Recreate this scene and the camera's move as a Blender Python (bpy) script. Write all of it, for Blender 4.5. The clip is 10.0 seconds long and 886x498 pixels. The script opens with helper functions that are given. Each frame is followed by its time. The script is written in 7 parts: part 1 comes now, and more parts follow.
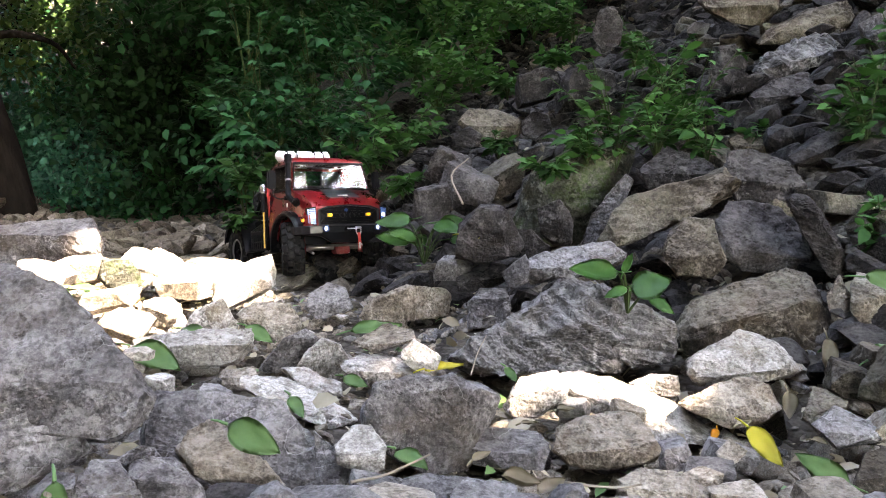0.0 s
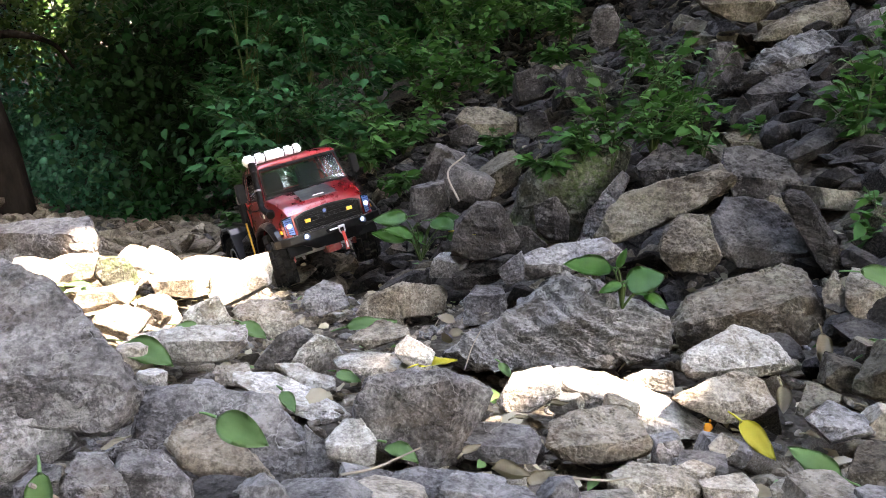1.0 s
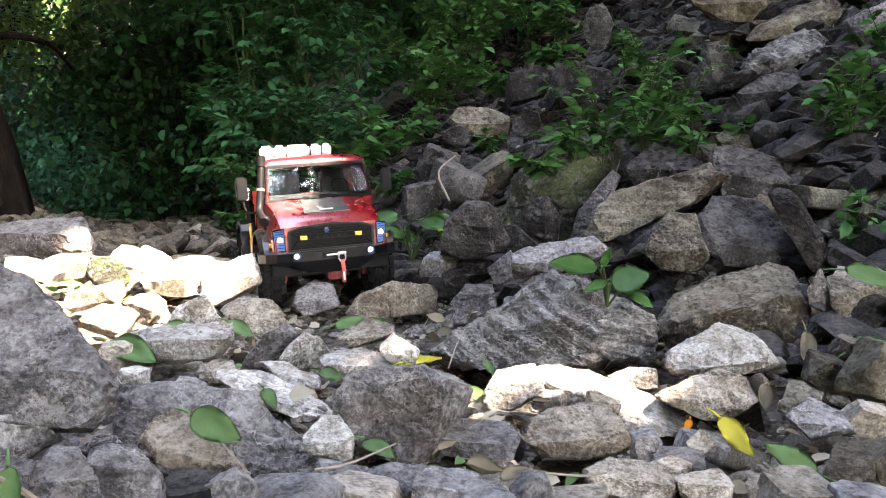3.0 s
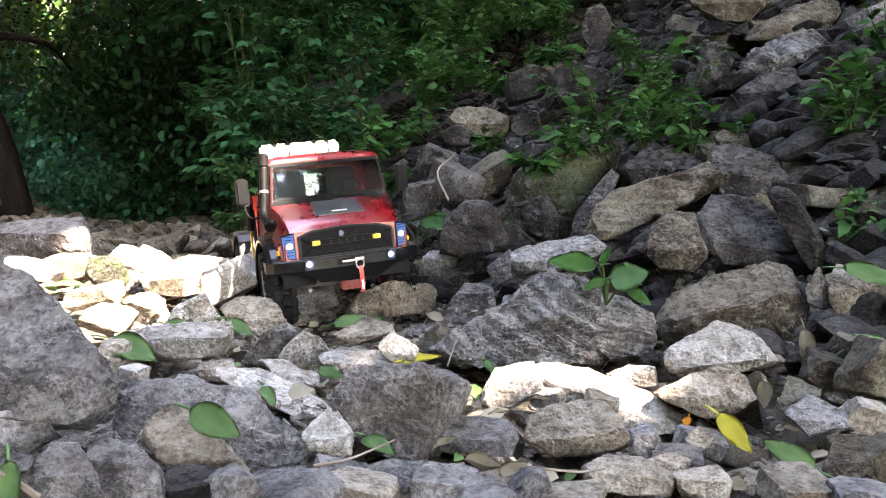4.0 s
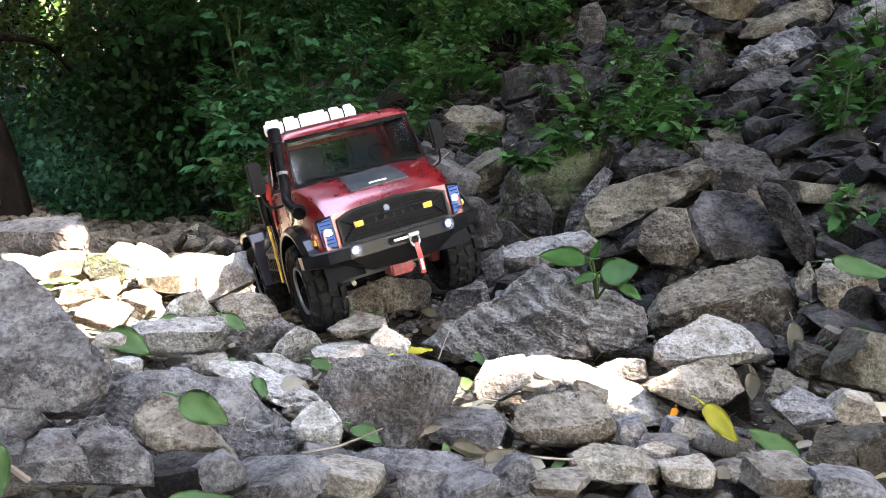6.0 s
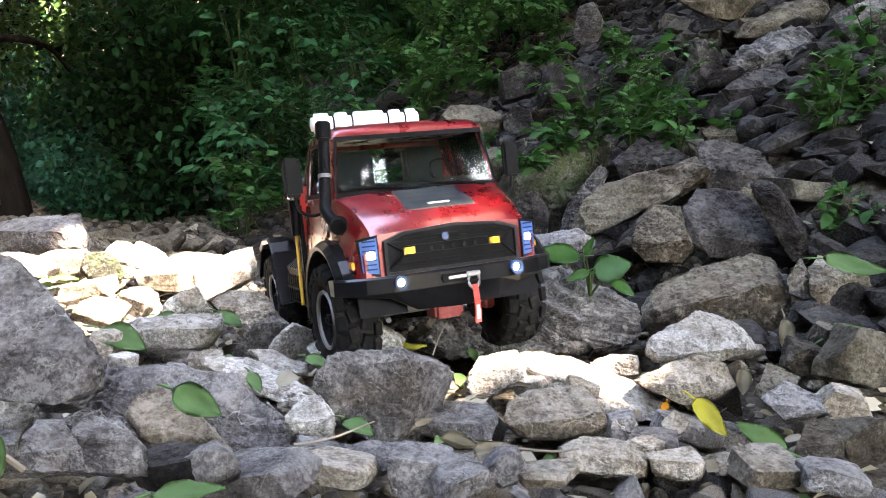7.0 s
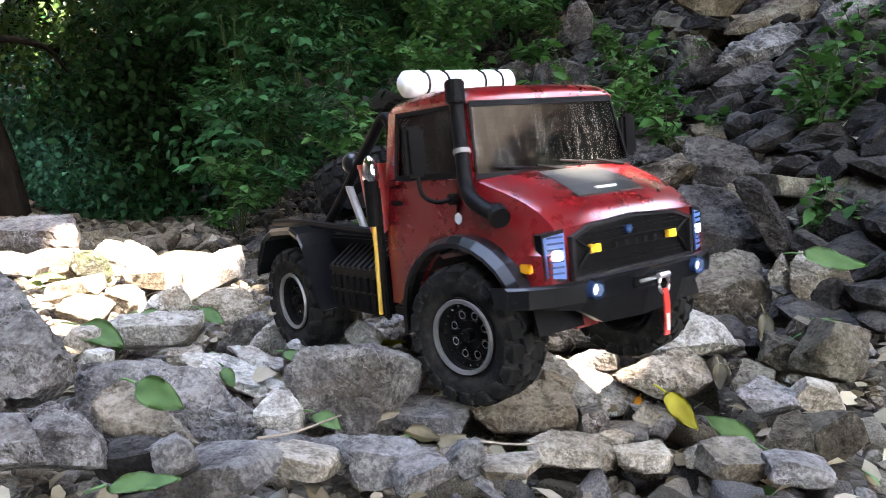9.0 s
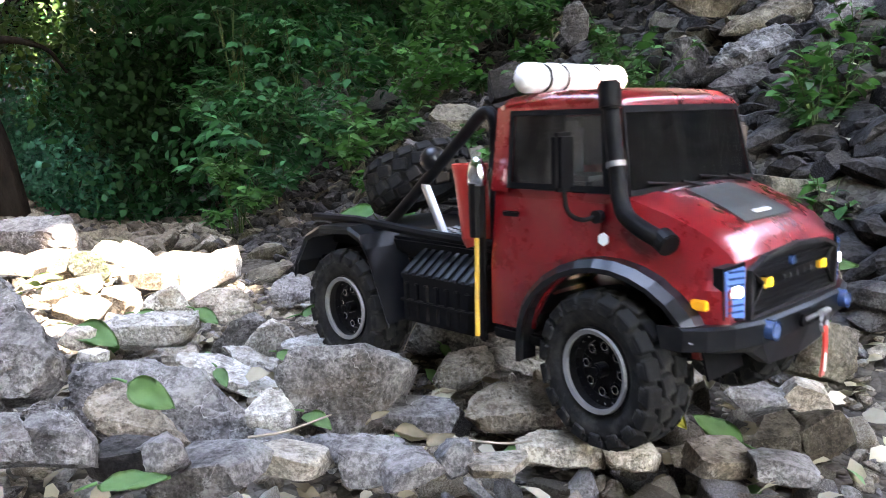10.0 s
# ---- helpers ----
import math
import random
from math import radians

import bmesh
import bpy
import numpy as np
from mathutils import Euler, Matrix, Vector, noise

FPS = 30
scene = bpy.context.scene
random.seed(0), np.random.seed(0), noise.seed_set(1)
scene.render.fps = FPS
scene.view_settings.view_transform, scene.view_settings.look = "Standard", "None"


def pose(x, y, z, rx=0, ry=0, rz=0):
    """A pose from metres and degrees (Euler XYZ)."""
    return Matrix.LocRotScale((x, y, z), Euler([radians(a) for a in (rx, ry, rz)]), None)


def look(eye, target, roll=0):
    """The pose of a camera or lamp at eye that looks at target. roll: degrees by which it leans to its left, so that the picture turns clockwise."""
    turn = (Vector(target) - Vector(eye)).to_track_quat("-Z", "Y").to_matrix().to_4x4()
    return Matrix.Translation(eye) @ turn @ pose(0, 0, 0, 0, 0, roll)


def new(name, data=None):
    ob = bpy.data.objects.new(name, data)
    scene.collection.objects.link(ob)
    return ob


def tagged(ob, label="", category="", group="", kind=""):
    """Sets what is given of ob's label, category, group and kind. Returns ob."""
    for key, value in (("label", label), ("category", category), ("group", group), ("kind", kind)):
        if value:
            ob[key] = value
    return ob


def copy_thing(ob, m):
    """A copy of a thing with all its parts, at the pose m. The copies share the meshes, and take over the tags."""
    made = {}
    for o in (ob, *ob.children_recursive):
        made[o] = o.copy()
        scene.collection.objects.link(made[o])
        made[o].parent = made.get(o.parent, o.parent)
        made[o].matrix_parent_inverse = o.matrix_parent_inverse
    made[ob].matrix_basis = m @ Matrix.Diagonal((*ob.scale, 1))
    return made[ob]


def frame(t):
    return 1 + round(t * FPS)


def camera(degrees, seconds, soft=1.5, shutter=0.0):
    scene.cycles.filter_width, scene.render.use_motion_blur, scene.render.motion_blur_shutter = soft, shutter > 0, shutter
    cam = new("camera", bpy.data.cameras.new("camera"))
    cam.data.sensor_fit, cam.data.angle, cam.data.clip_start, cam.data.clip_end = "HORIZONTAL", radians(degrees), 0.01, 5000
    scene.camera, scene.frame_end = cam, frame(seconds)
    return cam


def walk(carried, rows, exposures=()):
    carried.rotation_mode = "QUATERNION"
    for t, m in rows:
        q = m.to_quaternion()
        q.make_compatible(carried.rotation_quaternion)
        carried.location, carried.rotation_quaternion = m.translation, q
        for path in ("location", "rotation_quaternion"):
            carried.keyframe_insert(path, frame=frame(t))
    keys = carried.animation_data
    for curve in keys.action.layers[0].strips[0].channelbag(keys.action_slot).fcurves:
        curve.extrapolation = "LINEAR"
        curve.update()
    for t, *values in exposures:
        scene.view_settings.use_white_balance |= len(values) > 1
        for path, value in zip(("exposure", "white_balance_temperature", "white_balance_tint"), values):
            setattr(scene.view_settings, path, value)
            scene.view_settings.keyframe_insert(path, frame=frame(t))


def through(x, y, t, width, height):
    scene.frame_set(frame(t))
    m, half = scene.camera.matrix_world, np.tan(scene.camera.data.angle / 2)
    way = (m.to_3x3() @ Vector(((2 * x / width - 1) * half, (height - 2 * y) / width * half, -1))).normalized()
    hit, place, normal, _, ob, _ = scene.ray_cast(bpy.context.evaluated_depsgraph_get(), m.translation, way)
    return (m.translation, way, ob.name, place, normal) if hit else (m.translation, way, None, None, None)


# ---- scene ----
from collections import defaultdict

# Camera: carried by hand just above the stream bed, drifting to its right
cam = camera(58.01, 10.0, soft=1.0, shutter=0.3)
PATH = [
    (0.0, pose(0.0000, 0.0000, 0.2500, 85.015, 1.002, -0.088)),
    (0.5, pose(0.0002, -0.0019, 0.2486, 84.986, 1.052, -0.110)),
    (1.0, pose(0.0078, 0.0003, 0.2448, 85.022, 1.136, -0.037)),
    (1.5, pose(0.0154, -0.0004, 0.2424, 85.066, 1.184, 0.022)),
    (2.0, pose(0.0217, -0.0039, 0.2418, 85.084, 1.231, 0.067)),
    (2.5, pose(0.0263, -0.0044, 0.2425, 85.076, 1.212, 0.090)),
    (4.0, pose(0.0271, -0.0059, 0.2388, 85.182, 1.276, 0.028)),
    (4.5, pose(0.0295, -0.0085, 0.2359, 85.210, 1.321, 0.040)),
    (5.0, pose(0.0310, -0.0100, 0.2333, 85.238, 1.358, 0.030)),
    (5.5, pose(0.0332, -0.0119, 0.2332, 85.234, 1.388, 0.029)),
    (7.0, pose(0.0441, -0.0234, 0.2288, 85.291, 1.472, 0.074)),
    (7.5, pose(0.0461, -0.0252, 0.2267, 85.302, 1.545, 0.080)),
    (8.0, pose(0.0535, -0.0220, 0.2256, 85.284, 1.615, 0.155)),
    (8.5, pose(0.0631, -0.0242, 0.2249, 85.281, 1.666, 0.255)),
    (9.0, pose(0.0730, -0.0273, 0.2247, 85.261, 1.719, 0.350)),
    (9.5, pose(0.0768, -0.0318, 0.2256, 85.253, 1.719, 0.359)),
    (10.0, pose(0.0816, -0.0343, 0.2262, 85.250, 1.735, 0.378)),
]
walk(cam, PATH, exposures=[(0.0, 5.5, 8600, 19), (5.0, 5.45, 8300, 18), (9.0, 5.55, 8000, 17), (10.0, 5.95, 7900, 17)])


# ---- light ----
SUN_WAY = Vector((0.5, -0.4, 0.8)).normalized()
world = bpy.data.worlds.new("sky")
scene.world = world
world.use_nodes = True
_n = world.node_tree.nodes
_sky = _n.new("ShaderNodeTexSky")
_sky.sky_type = "NISHITA"
_sky.sun_disc = False
_sky.sun_elevation = math.asin(SUN_WAY.z)
_sky.sun_rotation = math.atan2(SUN_WAY.x, SUN_WAY.y)
_n["Background"].inputs["Strength"].default_value = 0.15
world.node_tree.links.new(_sky.outputs[0], _n["Background"].inputs[0])
sun_data = bpy.data.lights.new("sun", "SUN")
sun_data.energy, sun_data.angle, sun_data.color = 2.7, radians(0.5), (1.0, 0.985, 0.95)
sun = new("sun", sun_data)
sun.matrix_world = look(SUN_WAY * 20, (0, 0, 0))

# ---- materials ----


def mat(name, rough=0.7, metal=0.0, base=(0.5, 0.5, 0.5), spec=0.5):
    m = bpy.data.materials.new(name)
    m.use_nodes = True
    b = m.node_tree.nodes["Principled BSDF"]
    b.inputs["Roughness"].default_value, b.inputs["Metallic"].default_value = rough, metal
    b.inputs["Base Color"].default_value = (*base, 1)
    b.inputs["Specular IOR Level"].default_value = spec
    return m, m.node_tree, b


def node(tree, kind, **values):
    n = tree.nodes.new("ShaderNode" + kind)
    for k, v in values.items():
        n.inputs[k.replace("_", " ")].default_value = v
    return n


def ramp(tree, source, stops):
    r = tree.nodes.new("ShaderNodeValToRGB")
    el = r.color_ramp.elements
    while len(el) < len(stops):
        el.new(0.5)
    for e, (p, c) in zip(el, stops):
        e.position, e.color = p, (*c, 1) if len(c) == 3 else c
    tree.links.new(source, r.inputs[0])
    return r.outputs[0]


def mixed(tree, fac, a, b, mode="MIX"):
    m = tree.nodes.new("ShaderNodeMix")
    m.data_type, m.blend_type = "RGBA", mode
    for sock, v in ((m.inputs[0], fac), (m.inputs[6], a), (m.inputs[7], b)):
        if isinstance(v, (int, float)):
            sock.default_value = v
        elif isinstance(v, tuple):
            sock.default_value = (*v, 1)
        else:
            tree.links.new(v, sock)
    return m.outputs[2]


def spot_random(tree, scale, shift=0.0):
    """Texture coordinates in metres, shifted from thing to thing."""
    co = tree.nodes.new("ShaderNodeTexCoord")
    info = tree.nodes.new("ShaderNodeObjectInfo")
    add = tree.nodes.new("ShaderNodeVectorMath")
    add.operation = "MULTIPLY_ADD"
    tree.links.new(info.outputs["Random"], add.inputs[0])
    add.inputs[1].default_value = (7.3, 11.1, 5.7)
    tree.links.new(co.outputs["Object"], add.inputs[2])
    return add.outputs[0], info.outputs["Random"]


def rock_material(name, dark, mid, light, vein=0.25, strata=0.0, rough=0.85, moss=0.0, dust=0.35, beds=150.0):
    """Broken stone: soft clouds of tone, fine grain, bedding streaks, pale veins, dust on top."""
    m, t, b = mat(name, rough, spec=0.06)
    co, rnd = spot_random(t, 1)
    cloud = node(t, "TexNoise", Scale=11.0, Detail=3.0, Roughness=0.55)
    fine = node(t, "TexNoise", Scale=240.0, Detail=9.0, Roughness=0.75)
    pit = node(t, "TexNoise", Scale=75.0, Detail=7.0, Roughness=0.7)
    mp = node(t, "Mapping", Rotation=(0.5, 0.35, 0.2), Scale=(16.0, 16.0, beds))
    t.links.new(co, mp.inputs["Vector"])
    bed = node(t, "TexNoise", Scale=1.0, Detail=6.0, Roughness=0.65)
    t.links.new(mp.outputs[0], bed.inputs["Vector"])
    vor = node(t, "TexVoronoi", Scale=15.0)
    vor.feature = "DISTANCE_TO_EDGE"
    warp = node(t, "TexNoise", Scale=26.0, Detail=5.0)
    wadd = t.nodes.new("ShaderNodeVectorMath")
    wadd.operation = "MULTIPLY_ADD"
    wadd.inputs[1].default_value = (0.09, 0.09, 0.09)
    for n in (cloud, fine, pit, warp):
        t.links.new(co, n.inputs["Vector"])
    t.links.new(warp.outputs["Color"], wadd.inputs[0])
    t.links.new(co, wadd.inputs[2])
    t.links.new(wadd.outputs[0], vor.inputs["Vector"])
    col = ramp(t, cloud.outputs[0], [(0.35, dark), (0.52, mid), (0.7, light)])
    grain = ramp(t, fine.outputs[0], [(0.4, (0.5, 0.5, 0.5)), (0.5, (0.96, 0.96, 0.96)), (0.59, (1.6, 1.6, 1.6))])
    col = mixed(t, 0.9, col, grain, "MULTIPLY")
    streak = ramp(t, bed.outputs[0], [(0.36, (0.6, 0.6, 0.6)), (0.5, (1.0, 1.0, 1.0)), (0.66, (1.4, 1.38, 1.35))])
    col = mixed(t, min(1.0, 0.3 + strata), col, streak, "MULTIPLY")
    col = mixed(t, 0.6, col, ramp(t, pit.outputs[0], [(0.4, (0.6, 0.6, 0.6)), (0.5, (1.0, 1.0, 1.0)), (0.6, (1.35, 1.35, 1.35))]), "MULTIPLY")
    # pale scuffs
    scuff = node(t, "TexNoise", Scale=38.0, Detail=8.0, Roughness=0.78)
    t.links.new(co, scuff.inputs["Vector"])
    col = mixed(t, ramp(t, scuff.outputs[0], [(0.54, (0, 0, 0)), (0.6, (0.6, 0.6, 0.6))]), col, tuple(min(1, c * 1.35) for c in light))
    # earth-brown stains
    rust = node(t, "TexNoise", Scale=17.0, Detail=6.0, Roughness=0.6)
    t.links.new(wadd.outputs[0], rust.inputs["Vector"])
    col = mixed(t, ramp(t, rust.outputs[0], [(0.52, (0, 0, 0)), (0.66, (0.45, 0.45, 0.45))]), col, (mid[0] * 0.75, mid[1] * 0.62, mid[2] * 0.48))
    veins = ramp(t, vor.outputs[0], [(0.0, (1, 1, 1)), (0.012, (0, 0, 0))])
    veinmask = mixed(t, 1.0, veins, ramp(t, warp.outputs[0], [(0.48, (0, 0, 0)), (0.6, (vein, vein, vein))]), "MULTIPLY")
    col = mixed(t, veinmask, col, tuple(min(1, c * 1.7) for c in light))
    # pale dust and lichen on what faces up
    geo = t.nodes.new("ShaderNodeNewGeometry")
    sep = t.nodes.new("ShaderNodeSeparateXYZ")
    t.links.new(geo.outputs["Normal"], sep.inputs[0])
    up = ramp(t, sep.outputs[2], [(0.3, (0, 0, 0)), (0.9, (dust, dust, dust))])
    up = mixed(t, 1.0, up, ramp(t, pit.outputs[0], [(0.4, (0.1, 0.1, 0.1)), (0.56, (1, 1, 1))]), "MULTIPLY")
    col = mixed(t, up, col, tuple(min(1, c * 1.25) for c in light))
    if moss:
        mm = ramp(t, cloud.outputs[0], [(0.45, (0, 0, 0)), (0.58, (moss, moss, moss))])
        mm = mixed(t, 1.0, mm, ramp(t, pit.outputs[0], [(0.4, (0, 0, 0)), (0.55, (1, 1, 1))]), "MULTIPLY")
        col = mixed(t, mm, col, (0.045, 0.075, 0.018))
    # tone of each stone
    hsv = t.nodes.new("ShaderNodeHueSaturation")
    tone = t.nodes.new("ShaderNodeMapRange")
    tone.inputs[3].default_value, tone.inputs[4].default_value = 0.7, 1.2
    t.links.new(rnd, tone.inputs[0])
    t.links.new(tone.outputs[0], hsv.inputs["Value"])
    t.links.new(col, hsv.inputs["Color"])
    t.links.new(hsv.outputs[0], b.inputs["Base Color"])
    last = None
    cracks = ramp(t, vor.outputs[0], [(0.0, (0, 0, 0)), (0.02, (1, 1, 1))])
    for source, strength, dist in ((pit.outputs[0], 0.7, 0.006), (bed.outputs[0], 0.5, 0.003), (fine.outputs[0], 0.9, 0.003), (cracks, 0.6, 0.003)):
        h = node(t, "Bump", Strength=strength, Distance=dist)
        t.links.new(source, h.inputs["Height"])
        if last:
            t.links.new(last, h.inputs["Normal"])
        last = h.outputs[0]
    t.links.new(last, b.inputs["Normal"])
    return m


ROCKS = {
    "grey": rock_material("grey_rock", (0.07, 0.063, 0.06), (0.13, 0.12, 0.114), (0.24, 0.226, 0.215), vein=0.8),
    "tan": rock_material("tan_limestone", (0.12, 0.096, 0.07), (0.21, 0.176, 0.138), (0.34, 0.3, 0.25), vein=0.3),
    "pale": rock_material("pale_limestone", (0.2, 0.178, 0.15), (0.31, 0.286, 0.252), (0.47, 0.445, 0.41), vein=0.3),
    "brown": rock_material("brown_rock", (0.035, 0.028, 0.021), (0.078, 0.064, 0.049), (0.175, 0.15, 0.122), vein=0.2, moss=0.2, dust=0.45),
    # scree rock: the slope's shade is painted into these low tones
    "dark": rock_material("shade_toned_rock", (0.011, 0.0098, 0.0093), (0.031, 0.028, 0.0265), (0.098, 0.09, 0.085), vein=0.15, dust=0.5),
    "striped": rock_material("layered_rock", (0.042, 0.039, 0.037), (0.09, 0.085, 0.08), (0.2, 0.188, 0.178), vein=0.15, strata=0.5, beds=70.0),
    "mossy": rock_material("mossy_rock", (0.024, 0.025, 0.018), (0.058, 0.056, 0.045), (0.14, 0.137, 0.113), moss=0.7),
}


def earth_material():
    m, t, b = mat("gravel_and_soil", 0.95, spec=0.02)
    co = t.nodes.new("ShaderNodeTexCoord").outputs["Object"]
    big = node(t, "TexNoise", Scale=7.0, Detail=6.0)
    vor = node(t, "TexVoronoi", Scale=95.0)
    fine = node(t, "TexNoise", Scale=230.0, Detail=6.0)
    for n in (big, vor, fine):
        t.links.new(co, n.inputs["Vector"])
    col = ramp(t, big.outputs[0], [(0.35, (0.022, 0.018, 0.014)), (0.6, (0.06, 0.05, 0.04))])
    col = mixed(t, 0.6, col, ramp(t, vor.outputs["Color"], [(0.2, (0.018, 0.015, 0.012)), (0.8, (0.14, 0.122, 0.1))]))
    col = mixed(t, 0.3, col, ramp(t, fine.outputs[0], [(0.3, (0.02, 0.017, 0.014)), (0.7, (0.11, 0.095, 0.08))]))
    t.links.new(col, b.inputs["Base Color"])
    h = node(t, "Bump", Strength=0.9, Distance=0.006)
    t.links.new(vor.outputs["Distance"], h.inputs["Height"])
    h.invert = True
    h2 = node(t, "Bump", Strength=0.5, Distance=0.003)
    t.links.new(fine.outputs[0], h2.inputs["Height"])
    t.links.new(h.outputs[0], h2.inputs["Normal"])
    t.links.new(h2.outputs[0], b.inputs["Normal"])
    return m


EARTH = earth_material()


def leaf_material(name, dark, light, rough=0.5, through=0.35, spec=0.1):
    """Leaf green with veins of tone from leaf to leaf; part of the light passes through."""
    m, t, b = mat(name, rough, spec=spec)
    geo = t.nodes.new("ShaderNodeNewGeometry")
    co = t.nodes.new("ShaderNodeTexCoord").outputs["Object"]
    big = node(t, "TexNoise", Scale=60.0, Detail=4.0)
    t.links.new(co, big.inputs["Vector"])
    col = ramp(t, geo.outputs["Random Per Island"], [(0.0, dark), (0.7, light), (1.0, tuple(min(1, c * 1.3) for c in light))])
    col = mixed(t, 0.35, col, ramp(t, big.outputs[0], [(0.3, dark), (0.7, light)]))
    t.links.new(col, b.inputs["Base Color"])
    tr = t.nodes.new("ShaderNodeBsdfTranslucent")
    t.links.new(mixed(t, 1.0, col, (0.8, 1.0, 0.5), "MULTIPLY"), tr.inputs[0])
    mix = t.nodes.new("ShaderNodeMixShader")
    mix.inputs[0].default_value = through
    t.links.new(b.outputs[0], mix.inputs[1])
    t.links.new(tr.outputs[0], mix.inputs[2])
    t.links.new(mix.outputs[0], t.nodes["Material Output"].inputs[0])
    h = node(t, "Bump", Strength=0.3, Distance=0.002)
    t.links.new(big.outputs[0], h.inputs["Height"])
    t.links.new(h.outputs[0], b.inputs["Normal"])
    return m


LEAF = {
    "weed": leaf_material("weed_leaf", (0.011, 0.04, 0.013), (0.05, 0.135, 0.042)),
    "broad": leaf_material("broad_leaf", (0.035, 0.11, 0.028), (0.09, 0.22, 0.06), rough=0.35, spec=0.3),
    "forest": leaf_material("forest_leaf", (0.003, 0.016, 0.007), (0.028, 0.11, 0.045)),
    "vine": leaf_material("vine_leaf", (0.012, 0.05, 0.034), (0.05, 0.18, 0.12)),
    "fallen": leaf_material("fallen_green_leaf", (0.07, 0.15, 0.06), (0.15, 0.25, 0.09), rough=0.55, through=0.15, spec=0.2),
    "yellow": leaf_material("yellow_leaf", (0.45, 0.4, 0.05), (0.6, 0.52, 0.1), through=0.2),
    "dry": leaf_material("dry_leaf", (0.13, 0.1, 0.06), (0.36, 0.31, 0.23), rough=0.7, through=0.1),
    "orange": leaf_material("orange_leaf", (0.6, 0.22, 0.02), (0.7, 0.3, 0.04), through=0.2),
}


def bark_material():
    m, t, b = mat("bark", 0.9, spec=0.02)
    co = t.nodes.new("ShaderNodeTexCoord").outputs["Object"]
    mp = node(t, "Mapping", Scale=(14.0, 14.0, 3.0))
    t.links.new(co, mp.inputs["Vector"])
    n = node(t, "TexNoise", Scale=2.0, Detail=8.0)
    t.links.new(mp.outputs[0], n.inputs["Vector"])
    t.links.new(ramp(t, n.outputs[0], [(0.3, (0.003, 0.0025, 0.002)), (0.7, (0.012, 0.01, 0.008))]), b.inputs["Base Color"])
    h = node(t, "Bump", Strength=0.8, Distance=0.02)
    t.links.new(n.outputs[0], h.inputs["Height"])
    t.links.new(h.outputs[0], b.inputs["Normal"])
    return m


BARK = bark_material()
STEM = mat("green_stem", 0.6, base=(0.035, 0.055, 0.018), spec=0.1)[0]
TWIG = mat("dry_twig", 0.8, base=(0.2, 0.16, 0.12))[0]

# ---- shapes ----


def mesh_of(name, verts, faces, material, smooth=True):
    me = bpy.data.meshes.new(name)
    me.from_pydata([tuple(v) for v in verts], [], faces)
    me.materials.append(material)
    if smooth:
        me.polygons.foreach_set("use_smooth", [True] * len(me.polygons))
    return me


def part(name, bm, material, parent, label="", smooth=False):
    """Links a bmesh as one mesh under a thing or a part."""
    me = bpy.data.meshes.new(name)
    bmesh.ops.recalc_face_normals(bm, faces=bm.faces)
    bm.to_mesh(me)
    bm.free()
    me.materials.append(material)
    if smooth:
        me.polygons.foreach_set("use_smooth", [True] * len(me.polygons))
    ob = new(name, me)
    ob.parent = parent
    return tagged(ob, label)


def smooth_step(a, b, x):
    u = np.clip((x - a) / (b - a), 0, 1)
    return u * u * (3 - 2 * u)


def toe_right(y):
    """Where the scree begins, to the right of the bed."""
    return np.where(y < 2.0, 0.5 - 0.74 * (y - 0.95), -0.277 - 0.42 * (y - 2.0))


def ground_z(x, y):
    x, y = np.asarray(x, float), np.asarray(y, float)
    bed = 0.001 - 0.038 * smooth_step(0.0, 0.25, x) * (1 - smooth_step(0.75, 1.05, y)) + 0.045 * smooth_step(-0.2, -0.6, x)
    s = (x - toe_right(y)) * 0.804
    scree = 0.72 * np.log1p(np.exp(np.clip(s / 0.06, -40, 40))) * 0.06
    scree = np.where(s > 2.4, 0.72 * s, scree)
    left = -0.95 - 0.33 * (y - 1.0) - x
    bank = 0.8 * np.log1p(np.exp(np.clip(left / 0.12, -40, 40))) * 0.12
    # far hillside, plus an unseen rise behind the camera added to block low sky
    back = 0.8 * np.maximum(0, y - 6.5) + 0.85 * np.maximum(0, -2.2 - y) * smooth_step(2.0, 0.0, x)
    rough = 0.012 * np.sin(9.1 * x + 3.7 * y) * np.cos(7.3 * y - 2.1 * x) + 0.006 * np.sin(31 * x + 2) * np.cos(27 * y + 1)
    return bed + np.minimum(scree, 6) + np.minimum(bank, 7) + np.minimum(back, 7) + rough


def ground():
    u = np.linspace(-1, 1, 281)
    gx = 0.9 * np.sinh(u * 4.4) / np.sinh(4.4) * 45
    gy = 1.0 + 0.9 * np.sinh(u * 4.4) / np.sinh(4.4) * 45
    xx, yy = np.meshgrid(gx, gy)
    zz = ground_z(xx, yy)
    n = len(u)
    verts = np.stack([xx.ravel(), yy.ravel(), zz.ravel()], -1)
    i = np.arange(n * n).reshape(n, n)
    faces = np.stack([i[:-1, :-1], i[:-1, 1:], i[1:, 1:], i[1:, :-1]], -1).reshape(-1, 4).tolist()
    ob = new("ground", mesh_of("ground", verts.tolist(), faces, EARTH))
    return tagged(ob, "dark gravelly soil of a dry stream bed between banks", "ground", kind="structure")


ground()

_balls = {}


def ball(sub):
    if sub not in _balls:
        bm = bmesh.new()
        bmesh.ops.create_icosphere(bm, subdivisions=sub, radius=1)
        _balls[sub] = (np.array([v.co[:] for v in bm.verts]), [[v.index for v in f.verts] for f in bm.faces])
        bm.free()
    return _balls[sub]


